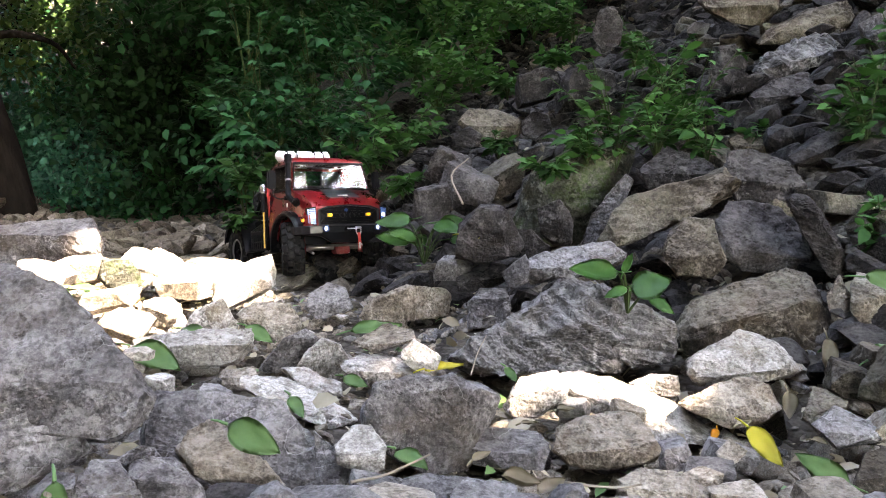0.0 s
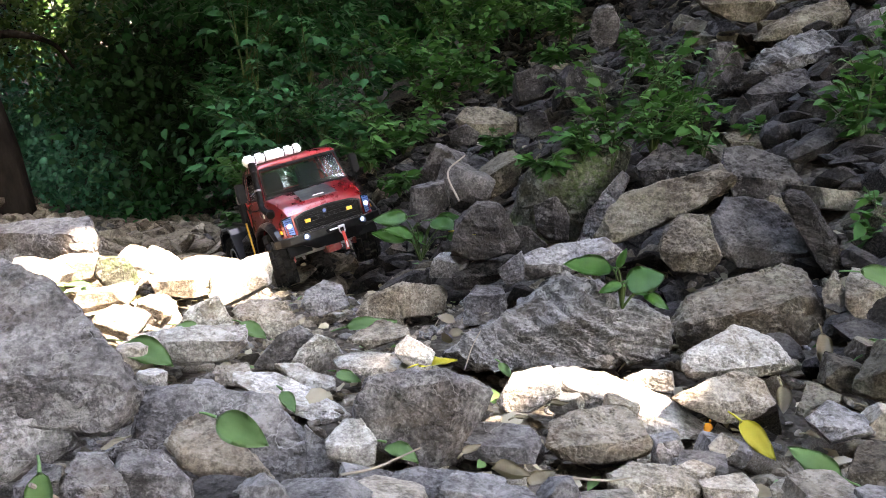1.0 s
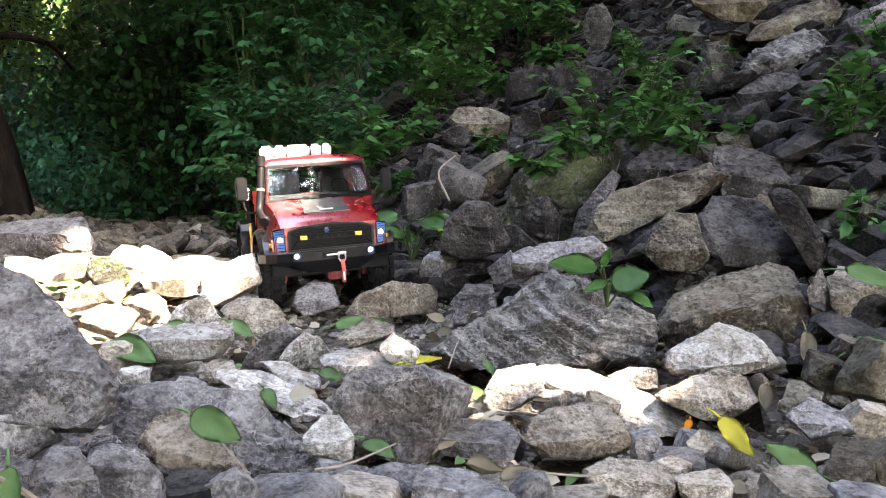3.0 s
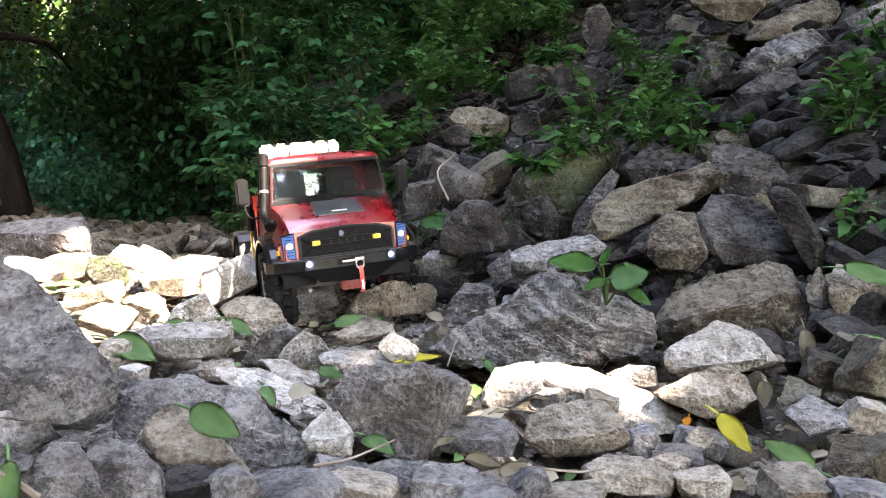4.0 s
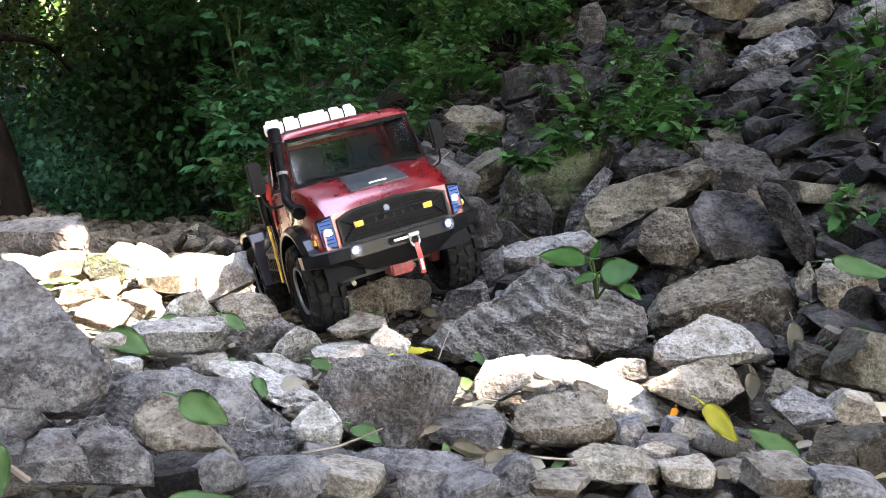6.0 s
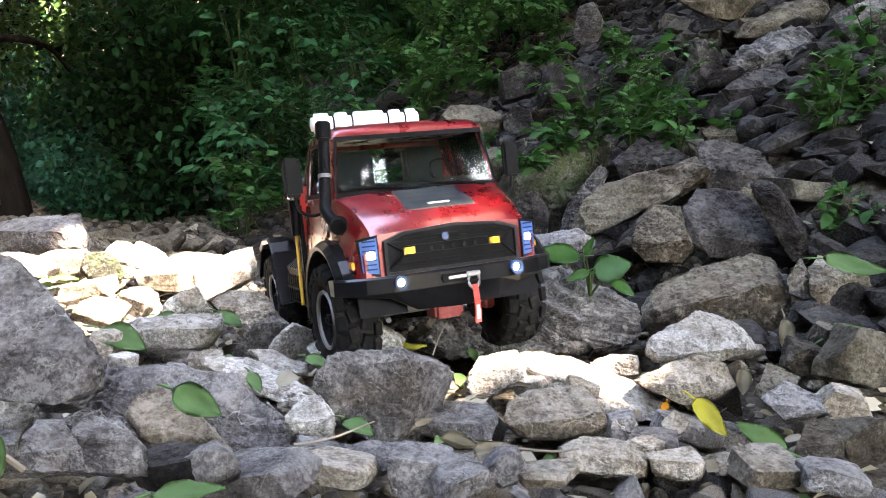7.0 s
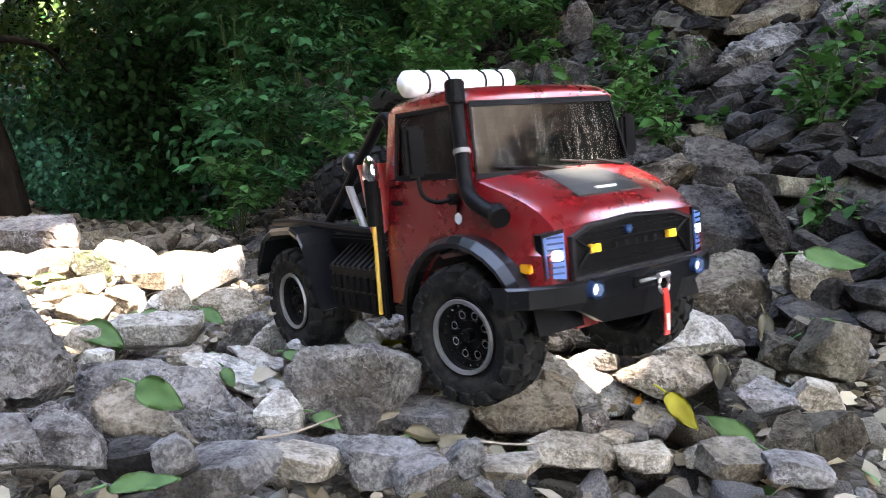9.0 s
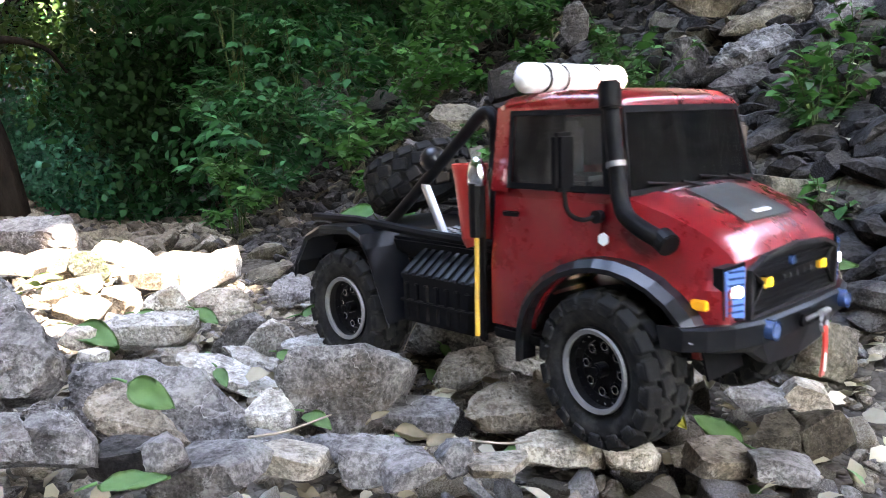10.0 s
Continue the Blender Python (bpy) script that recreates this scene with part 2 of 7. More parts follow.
def rock_shape(seed, dims, sub=4, sharp=70, facets=12, rough=0.05, layers=0.03, cuts=()):
    """An angular stone: a block with its corners split off along planes, worn edges and uneven faces.
    cuts: extra planes (normal x, y, z, distance). Returns points and faces."""
    rng = np.random.default_rng(seed)
    bm = bmesh.new()
    bmesh.ops.create_cube(bm, size=2)
    n = np.array([[1, 0, 0], [-1, 0, 0], [0, 1, 0], [0, -1, 0], [0, 0, 1], [0, 0, -1]], float) + rng.normal(0, 0.16, (6, 3))
    more = rng.normal(0, 1, (facets, 3))
    n = np.concatenate([n, more])
    n /= np.linalg.norm(n, axis=1)[:, None]
    d = np.concatenate([rng.uniform(0.84, 0.97, 6), np.abs(n[6:]).sum(1) * rng.uniform(0.58, 0.84, facets)])
    if len(cuts):
        c = np.array(cuts, float)
        n = np.concatenate([n, c[:, :3] / np.linalg.norm(c[:, :3], axis=1)[:, None]])
        d = np.concatenate([d, c[:, 3]])
    for v in bm.verts:
        v.co *= 1.15
    for k in range(len(n)):
        w = Vector(n[k].tolist())
        r = bmesh.ops.bisect_plane(bm, geom=bm.verts[:] + bm.edges[:] + bm.faces[:], plane_co=w * float(d[k]), plane_no=w, clear_outer=True, dist=1e-5)
        rim = [e for e in r["geom_cut"] if isinstance(e, bmesh.types.BMEdge)]
        if rim:
            bmesh.ops.contextual_create(bm, geom=rim)
    bmesh.ops.remove_doubles(bm, verts=bm.verts[:], dist=0.03)
    bmesh.ops.bevel(bm, geom=bm.edges[:], offset=0.035 if sub > 3 else 0.05, segments=1, affect="EDGES", clamp_overlap=True)
    bmesh.ops.triangulate(bm, faces=bm.faces[:])
    for v in bm.verts:
        v.co = Vector((v.co.x * dims[0], v.co.y * dims[1], v.co.z * dims[2]))
    big = max(dims)
    off = Vector(rng.uniform(-50, 50, 3).tolist())
    goal = big * {3: 0.5, 4: 0.15, 5: 0.085}[sub]
    for _ in range({3: 1, 4: 4, 5: 5}[sub]):
        long = [e for e in bm.edges if e.calc_length() > goal]
        if not long:
            break
        bmesh.ops.subdivide_edges(bm, edges=long, cuts=1)
        bmesh.ops.triangulate(bm, faces=[f for f in bm.faces if len(f.verts) > 3])
    bm.normal_update()
    low = min(dims) * rough
    for v in bm.verts:
        q = v.co / big
        h = noise.fractal(q * 2.0 + off, 0.9, 2.1, 4) * 1.3
        if sub > 3:
            h += math.floor(noise.noise(q * 3.5 + off) * 4) / 4 * 0.8 + noise.fractal(q * 9 + off, 0.8, 2.2, 3) * 0.45
            if layers:
                t = (v.co.z / dims[2] * 3.5 + q.x * 1.5 + h * 0.2) % 1
                h += layers * 14 * (abs(t - 0.5) - 0.25)
        v.co += v.normal * (low * h)
    bm.verts.index_update()
    out = np.array([v.co[:] for v in bm.verts]), [[v.index for v in f.verts] for f in bm.faces]
    bm.free()
    return out


def rock(kind, x, y, z, a, b, c, rz=0.0, rx=0.0, ry=0.0, seed=1, sub=4, label="", cuts=(), sharp=70, rough=0.05, layers=0.03, facets=12):
    v, f = rock_shape(seed, (a, b, c), sub, sharp, facets, rough, layers, cuts)
    ob = new("boulder" if max(a, b, c) > 0.085 else "rock", mesh_of("rock", v.tolist(), f, ROCKS[kind]))
    ob.data.set_sharp_from_angle(angle=radians(24))
    ob.matrix_world = pose(x, y, z, rx, ry, rz)
    return tagged(ob, label or WORDS[kind], "rock", group="loose rocks")


def split_shape(seed, planes, rough, fine, layers):
    """A stone split along planes (azimuth and elevation in degrees, distance in millimetres), with chipped
    corners, crisp edges, steps along its bedding and uneven faces."""
    rng = np.random.default_rng(seed)
    far = max(d for _, _, d in planes) / 1000
    bm = bmesh.new()
    bmesh.ops.create_cube(bm, size=8 * far)
    cuts = []
    for az, el, d in planes:
        a, e = radians(az), radians(el)
        cuts.append((Vector((math.cos(e) * math.cos(a), math.cos(e) * math.sin(a), math.sin(e))), d / 1000))

    def split(w, d):
        r = bmesh.ops.bisect_plane(bm, geom=bm.verts[:] + bm.edges[:] + bm.faces[:], plane_co=w * d, plane_no=w, clear_outer=True, dist=1e-6)
        rim = [e for e in r["geom_cut"] if isinstance(e, bmesh.types.BMEdge)]
        if rim:
            bmesh.ops.contextual_create(bm, geom=rim)

    for w, d in cuts:
        split(w, d)
    # chips off the corners and the front
    for k in range(14):
        w = Vector((rng.normal(0, 0.8), rng.normal(-0.5, 0.6), rng.normal(0.1, 0.7))).normalized()
        reach = max(v.co.dot(w) for v in bm.verts)
        split(w, reach - far * rng.uniform(0.02, 0.11))
    bmesh.ops.remove_doubles(bm, verts=bm.verts[:], dist=far * 0.015)
    bmesh.ops.triangulate(bm, faces=bm.faces[:])
    size = [max(v.co[k] for v in bm.verts) - min(v.co[k] for v in bm.verts) for k in range(3)]
    big = max(size)
    for _ in range(6):
        long = [e for e in bm.edges if e.calc_length() > big * fine]
        if not long:
            break
        bmesh.ops.subdivide_edges(bm, edges=long, cuts=1)
        bmesh.ops.triangulate(bm, faces=[f for f in bm.faces if len(f.verts) > 3])
    bm.normal_update()
    off = Vector(rng.uniform(-50, 50, 3).tolist())
    lean = Vector((rng.normal(0, 0.35), rng.normal(0, 0.25), 1)).normalized()
    for v in bm.verts:
        q = v.co / big
        broad = noise.fractal(q * 2.2 + off, 0.9, 2.1, 3)
        step = noise.noise(Vector((q.x * 3, q.y * 3, q.dot(lean) * 9)) + off)
        ledge = math.floor(step * 5) / 5
        crumb = noise.fractal(q * 13 + off, 0.7, 2.3, 3)
        bed = noise.noise(Vector((q.x * 2.5, q.y * 2.5, q.dot(lean) * 26)) - off)
        groove = max(0.0, 1 - abs(noise.noise(q * 3.1 + off * 2) + 0.25 * crumb) * 13)
        v.co += v.normal * (big * rough * (0.022 * broad + 0.022 * ledge + 0.012 * crumb - 0.012 * groove + layers * 0.024 * math.floor(bed * 4) / 4))
    bm.verts.index_update()
    out = np.array([v.co[:] for v in bm.verts]), [[v.index for v in f.verts] for f in bm.faces]
    bm.free()
    return out, big


WORDS = {"grey": "grey angular rock with pale veins in the stream bed", "tan": "tan angular limestone rock in the stream bed",
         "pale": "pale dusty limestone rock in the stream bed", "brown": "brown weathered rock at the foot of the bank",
         "dark": "broken rock on the shaded scree, shade put into its dark colour", "striped": "dark grey layered rock with pale bands",
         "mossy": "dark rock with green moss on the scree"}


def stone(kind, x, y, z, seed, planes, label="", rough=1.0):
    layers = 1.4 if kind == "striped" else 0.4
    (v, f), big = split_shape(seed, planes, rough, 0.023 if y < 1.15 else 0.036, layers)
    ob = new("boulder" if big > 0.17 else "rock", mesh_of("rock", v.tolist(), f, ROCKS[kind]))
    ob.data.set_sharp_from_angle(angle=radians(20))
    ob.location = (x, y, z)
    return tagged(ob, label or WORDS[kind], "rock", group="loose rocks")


# ---- stones that can be told apart ----
stone("grey", -0.258, 0.535, 0.131, 3, ((50, 78, 63.0), (35, 55, 41.3), (32, 43, 33.7), (28, 28, 30.5), (19, -6, 54.7), (2, -50, 65.1), (-82, -73, 54.0), (-103, -70, 51.1), (-149, 3, 63.8), (90, 0, 45.5), (-82, 41, 25.2), (-86, 24, 30.8)), label="huge dark grey boulder with a cracked face")
stone("grey", -0.269, 0.500, 0.080, 203, ((156, 72, 24.9), (51, 59, 28.6), (38, 38, 28.0), (-10, -61, 20.1), (-15, -64, 19.7), (-68, -71, 23.6), (-149, 3, 34.2), (90, 0, 27.2), (-62, 17, 19.0)), label="dark grey block split off under the huge boulder")
stone("grey", -0.191, 0.430, 0.081, 5, ((-176, 47, 14.9), (91, 71, 15.2), (35, 33, 14.9), (24, 8, 19.7), (-88, -67, 14.2), (-158, 12, 20.9), (90, 0, 20.6), (-96, 70, 8.8), (-91, 16, 16.0)))
stone("grey", -0.215, 0.420, 0.084, 15, ((-176, 50, 8.4), (72, 65, 11.8), (21, -12, 11.6), (-52, -69, 10.4), (-152, 1, 12.2), (90, 0, 11.9), (-115, 63, 6.9), (-92, 10, 9.4)))
stone("grey", -0.159, 0.440, 0.080, 6, ((152, 67, 18.0), (68, 66, 14.9), (32, 33, 12.2), (20, 8, 18.6), (-101, -65, 17.9), (-160, 6, 19.9), (90, 0, 18.8), (-78, 62, 13.2), (-88, 18, 15.8)))
stone("grey", -0.185, 0.470, 0.086, 206, ((168, 60, 6.4), (54, 60, 6.9), (23, 9, 11.0), (-37, -68, 5.4), (-142, -38, 10.7), (90, 0, 11.5), (-69, 18, 8.0)))
stone("grey", -0.157, 0.630, 0.037, 8, ((83, 74, 40.9), (62, 70, 37.3), (25, 41, 40.7), (18, 24, 45.6), (0, -21, 64.4), (-50, -65, 57.0), (-130, -55, 43.3), (-160, 5, 83.6), (90, 0, 41.0), (-76, 49, 35.7), (-83, 32, 37.2)))
stone("tan", -0.142, 0.505, 0.071, 9, ((-172, 30, 31.8), (156, 66, 28.3), (54, 65, 21.3), (30, 40, 15.4), (27, 35, 16.5), (-10, -44, 37.6), (-88, -68, 24.7), (-139, -48, 17.2), (-148, -35, 19.8), (90, 0, 28.3), (-64, 57, 13.3), (-89, 3, 21.4)), label="grey rock with a light green leaf lying on it")
stone("pale", -0.063, 0.580, 0.050, 10, ((172, 40, 17.2), (99, 73, 19.1), (17, 33, 16.2), (3, -6, 17.9), (-42, -63, 18.4), (-136, -59, 15.3), (-166, -18, 19.2), (90, 0, 16.0), (-94, 64, 7.1), (-90, 9, 12.2)))
stone("grey", -0.089, 0.600, 0.031, 207, ((26, 43, 11.1), (18, 26, 9.4), (-8, -34, 16.5), (-144, -50, 14.4), (-170, -1, 12.2), (90, 0, 17.8), (-82, 20, 12.5)))
stone("grey", -0.018, 0.655, 0.048, 12, ((179, 24, 49.6), (133, 72, 39.7), (86, 76, 37.3), (28, 62, 43.6), (-10, -20, 53.2), (-12, -24, 52.5), (-84, -69, 43.6), (-145, -56, 36.8), (-160, -38, 39.1), (-173, -3, 49.8), (90, 0, 43.7), (-45, -3, 49.3), (-68, -2, 44.3)), label="large grey boulder with pale veins in the bed")
stone("tan", 0.134, 0.670, 0.021, 22, ((168, 11, 40.6), (142, 57, 29.9), (102, 72, 24.5), (-4, 31, 41.1), (-19, -11, 46.7), (-69, -66, 21.8), (-107, -70, 21.1), (-165, -48, 32.5), (90, 0, 42.0), (-99, 67, 16.9), (-90, -2, 31.3)), label="flat brownish grey rock on the stream bed")
stone("pale", 0.191, 0.820, 0.011, 23, ((145, 61, 59.0), (28, 68, 17.9), (31, 69, 18.4), (7, 55, 29.9), (-37, -42, 88.3), (-113, -72, 34.3), (-157, -62, 22.7), (-179, -32, 49.4), (176, -15, 61.4), (90, 0, 32.5), (-46, 59, 5.2), (-91, -2, 24.5)), label="long white slab of limestone in the sun")
stone("pale", 0.094, 0.800, 0.028, 11, ((167, 28, 24.7), (124, 72, 21.9), (3, 38, 31.8), (-10, -4, 29.6), (-34, -56, 17.7), (-93, -73, 20.9), (-173, -34, 34.1), (90, 0, 26.5), (-100, 66, 16.6), (-91, 16, 21.6)))
stone("pale", 0.238, 0.880, 0.016, 212, ((138, 62, 14.0), (71, 76, 11.6), (-15, 7, 23.5), (-86, -74, 12.6), (-172, -55, 15.6), (90, 0, 19.7), (-105, 14, 13.8)))
stone("tan", 0.310, 0.830, 0.009, 28, ((141, 54, 28.3), (121, 68, 23.3), (26, 71, 24.6), (-13, 32, 34.9), (-41, -48, 29.5), (-86, -72, 24.9), (-162, -64, 27.7), (90, 0, 45.0), (-85, 57, 19.7), (-90, 0, 33.7)))
stone("pale", 0.328, 0.885, 0.037, 29, ((147, 50, 32.6), (144, 55, 31.7), (6, 68, 39.1), (-13, 41, 47.4), (-43, -54, 38.6), (-94, -76, 19.8), (-70, -72, 20.8), (178, -47, 46.6), (165, -11, 53.1), (90, 0, 46.4), (-96, 50, 20.5), (-89, -10, 34.7)), label="pale cracked limestone rock in the sun")
stone("brown", 0.426, 1.040, 0.060, 30, ((158, 29, 93.2), (144, 64, 59.0), (141, 69, 57.9), (-9, 67, 72.0), (-21, 31, 73.9), (-23, 18, 74.6), (-29, -14, 87.8), (-102, -77, 68.7), (-138, -76, 64.0), (165, -7, 113.8), (90, 0, 76.9), (-114, 64, 42.8), (-91, 6, 59.8)), label="big brown boulder with a dusty flat top")
stone("tan", 0.500, 0.990, 0.072, 31, ((150, 29, 28.0), (-23, 26, 16.6), (-27, 1, 14.2), (-34, -33, 24.6), (165, -47, 22.0), (156, -13, 14.5), (90, 0, 29.6), (-66, 3, 17.1), (-126, -4, 22.6)))
stone("tan", 0.534, 0.980, 0.091, 32, ((151, 14, 29.6), (-0, 76, 30.2), (-27, 21, 37.7), (-50, -65, 33.2), (160, -38, 29.8), (153, -5, 25.9), (90, 0, 34.5), (-96, 56, 22.2), (-90, 6, 26.8)))
stone("striped", 0.126, 0.970, 0.057, 33, ((162, 53, 46.8), (160, 57, 45.3), (16, 74, 76.9), (-5, 41, 93.5), (-15, -9, 101.2), (-83, -76, 49.4), (-104, -76, 51.3), (-173, -29, 124.3), (90, 0, 74.0), (-109, 48, 47.4), (-95, 17, 57.7)), label="large dark grey layered boulder with pale bands")
stone("striped", 0.235, 0.950, 0.062, 63, ((8, 67, 33.9), (-3, 53, 32.6), (-18, -7, 43.3), (-56, -71, 41.3), (-179, -47, 38.5), (170, -6, 42.6), (90, 0, 36.0), (-69, 48, 23.2), (-88, 6, 27.7)))
stone("grey", 0.182, 1.100, 0.129, 34, ((156, 72, 27.1), (125, 83, 25.4), (-4, 59, 50.1), (-15, -21, 62.9), (-49, -79, 16.5), (-28, -69, 16.1), (178, -31, 63.4), (174, 0, 63.1), (90, 0, 49.9), (-102, 67, 18.4), (-89, -8, 36.5)))
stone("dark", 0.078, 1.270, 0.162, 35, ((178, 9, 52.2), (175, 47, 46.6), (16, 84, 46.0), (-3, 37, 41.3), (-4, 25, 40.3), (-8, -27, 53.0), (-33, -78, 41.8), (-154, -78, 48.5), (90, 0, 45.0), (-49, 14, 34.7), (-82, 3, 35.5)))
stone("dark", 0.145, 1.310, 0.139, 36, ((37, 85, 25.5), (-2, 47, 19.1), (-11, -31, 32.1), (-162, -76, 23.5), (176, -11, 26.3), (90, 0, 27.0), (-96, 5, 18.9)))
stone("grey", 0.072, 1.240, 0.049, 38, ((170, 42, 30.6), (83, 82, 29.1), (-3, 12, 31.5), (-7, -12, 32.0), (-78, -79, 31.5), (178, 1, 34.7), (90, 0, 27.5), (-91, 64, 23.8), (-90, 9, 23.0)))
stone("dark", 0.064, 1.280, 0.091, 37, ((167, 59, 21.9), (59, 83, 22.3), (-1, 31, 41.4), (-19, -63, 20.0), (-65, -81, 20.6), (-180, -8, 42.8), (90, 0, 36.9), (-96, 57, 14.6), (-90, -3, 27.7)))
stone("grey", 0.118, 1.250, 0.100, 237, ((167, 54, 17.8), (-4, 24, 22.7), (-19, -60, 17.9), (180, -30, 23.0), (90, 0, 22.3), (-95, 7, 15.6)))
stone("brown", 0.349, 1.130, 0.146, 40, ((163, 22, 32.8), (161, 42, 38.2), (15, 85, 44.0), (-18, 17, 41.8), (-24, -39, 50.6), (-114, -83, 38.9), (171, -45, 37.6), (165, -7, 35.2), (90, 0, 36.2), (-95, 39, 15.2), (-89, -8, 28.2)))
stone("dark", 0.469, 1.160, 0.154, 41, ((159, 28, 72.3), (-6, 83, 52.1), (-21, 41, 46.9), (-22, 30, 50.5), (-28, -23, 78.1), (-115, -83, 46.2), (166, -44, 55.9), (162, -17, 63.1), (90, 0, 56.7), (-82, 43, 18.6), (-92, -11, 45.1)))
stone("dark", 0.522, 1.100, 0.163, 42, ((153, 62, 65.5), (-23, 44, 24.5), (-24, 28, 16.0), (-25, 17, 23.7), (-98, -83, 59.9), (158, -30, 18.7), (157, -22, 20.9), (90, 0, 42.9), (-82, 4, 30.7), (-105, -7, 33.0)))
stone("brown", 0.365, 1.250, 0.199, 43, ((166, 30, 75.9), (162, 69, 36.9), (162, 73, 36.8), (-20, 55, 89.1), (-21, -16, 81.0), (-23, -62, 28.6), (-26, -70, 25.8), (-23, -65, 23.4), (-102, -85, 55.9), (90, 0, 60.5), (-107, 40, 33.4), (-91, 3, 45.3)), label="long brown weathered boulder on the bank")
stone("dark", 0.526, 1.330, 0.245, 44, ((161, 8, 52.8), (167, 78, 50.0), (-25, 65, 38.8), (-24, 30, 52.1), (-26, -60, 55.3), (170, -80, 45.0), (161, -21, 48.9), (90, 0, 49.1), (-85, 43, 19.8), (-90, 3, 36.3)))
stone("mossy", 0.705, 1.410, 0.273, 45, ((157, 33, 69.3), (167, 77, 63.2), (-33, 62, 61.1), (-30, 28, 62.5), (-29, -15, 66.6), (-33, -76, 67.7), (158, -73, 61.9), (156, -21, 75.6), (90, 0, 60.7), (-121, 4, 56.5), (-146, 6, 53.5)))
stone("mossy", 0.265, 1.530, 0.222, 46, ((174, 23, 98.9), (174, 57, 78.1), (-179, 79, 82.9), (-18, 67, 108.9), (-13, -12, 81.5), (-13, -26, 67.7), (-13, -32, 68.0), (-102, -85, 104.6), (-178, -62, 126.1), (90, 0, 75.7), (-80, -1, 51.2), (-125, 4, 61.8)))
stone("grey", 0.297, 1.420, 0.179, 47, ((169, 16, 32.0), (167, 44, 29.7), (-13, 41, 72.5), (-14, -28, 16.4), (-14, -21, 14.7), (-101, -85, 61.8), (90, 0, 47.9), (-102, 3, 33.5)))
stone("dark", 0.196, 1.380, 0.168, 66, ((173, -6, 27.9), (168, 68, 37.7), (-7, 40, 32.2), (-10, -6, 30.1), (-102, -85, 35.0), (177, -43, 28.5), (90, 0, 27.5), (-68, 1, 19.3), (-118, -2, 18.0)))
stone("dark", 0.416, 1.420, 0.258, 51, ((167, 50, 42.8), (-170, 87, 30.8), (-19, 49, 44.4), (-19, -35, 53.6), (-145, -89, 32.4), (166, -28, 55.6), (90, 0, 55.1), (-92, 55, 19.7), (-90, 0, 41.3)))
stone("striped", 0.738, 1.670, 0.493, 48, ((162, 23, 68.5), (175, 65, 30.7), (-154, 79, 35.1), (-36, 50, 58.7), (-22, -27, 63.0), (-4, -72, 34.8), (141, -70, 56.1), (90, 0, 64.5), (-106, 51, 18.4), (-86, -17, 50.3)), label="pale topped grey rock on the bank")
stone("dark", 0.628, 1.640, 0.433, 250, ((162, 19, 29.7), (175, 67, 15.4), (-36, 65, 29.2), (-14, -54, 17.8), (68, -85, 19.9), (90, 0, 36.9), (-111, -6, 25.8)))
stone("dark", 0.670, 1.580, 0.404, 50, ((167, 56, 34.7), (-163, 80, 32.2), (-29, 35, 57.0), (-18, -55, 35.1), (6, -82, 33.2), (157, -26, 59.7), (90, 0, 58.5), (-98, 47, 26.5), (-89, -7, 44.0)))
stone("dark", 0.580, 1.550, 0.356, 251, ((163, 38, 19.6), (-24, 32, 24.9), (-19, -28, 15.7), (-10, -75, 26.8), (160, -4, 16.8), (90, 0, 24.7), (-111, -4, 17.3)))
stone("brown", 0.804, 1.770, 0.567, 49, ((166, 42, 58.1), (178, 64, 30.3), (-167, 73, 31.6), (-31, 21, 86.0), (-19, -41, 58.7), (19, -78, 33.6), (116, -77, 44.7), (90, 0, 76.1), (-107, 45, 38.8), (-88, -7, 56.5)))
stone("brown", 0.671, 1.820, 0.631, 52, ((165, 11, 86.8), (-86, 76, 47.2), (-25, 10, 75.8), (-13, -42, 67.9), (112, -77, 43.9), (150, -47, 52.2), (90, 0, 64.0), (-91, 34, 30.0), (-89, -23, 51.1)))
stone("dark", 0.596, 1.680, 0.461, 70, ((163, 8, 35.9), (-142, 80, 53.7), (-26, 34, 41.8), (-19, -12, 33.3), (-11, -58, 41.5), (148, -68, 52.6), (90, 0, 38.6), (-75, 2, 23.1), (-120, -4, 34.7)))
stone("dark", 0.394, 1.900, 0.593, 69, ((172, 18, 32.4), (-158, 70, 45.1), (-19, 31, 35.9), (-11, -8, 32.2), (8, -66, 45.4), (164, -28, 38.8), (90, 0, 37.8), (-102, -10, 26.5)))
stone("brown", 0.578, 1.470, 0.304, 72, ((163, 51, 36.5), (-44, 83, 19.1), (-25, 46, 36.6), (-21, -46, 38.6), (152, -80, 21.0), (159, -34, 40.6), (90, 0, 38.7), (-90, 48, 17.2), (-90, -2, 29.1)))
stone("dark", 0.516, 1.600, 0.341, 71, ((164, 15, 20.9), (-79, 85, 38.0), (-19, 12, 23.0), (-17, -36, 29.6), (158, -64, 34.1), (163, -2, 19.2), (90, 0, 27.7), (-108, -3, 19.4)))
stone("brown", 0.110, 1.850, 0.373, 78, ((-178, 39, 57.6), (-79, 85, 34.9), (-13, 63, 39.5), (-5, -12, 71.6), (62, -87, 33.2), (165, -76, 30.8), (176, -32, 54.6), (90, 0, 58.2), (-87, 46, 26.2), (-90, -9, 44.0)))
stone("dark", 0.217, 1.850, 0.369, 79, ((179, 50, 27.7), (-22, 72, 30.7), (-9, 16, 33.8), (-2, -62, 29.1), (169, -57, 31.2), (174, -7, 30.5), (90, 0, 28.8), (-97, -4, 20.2)))
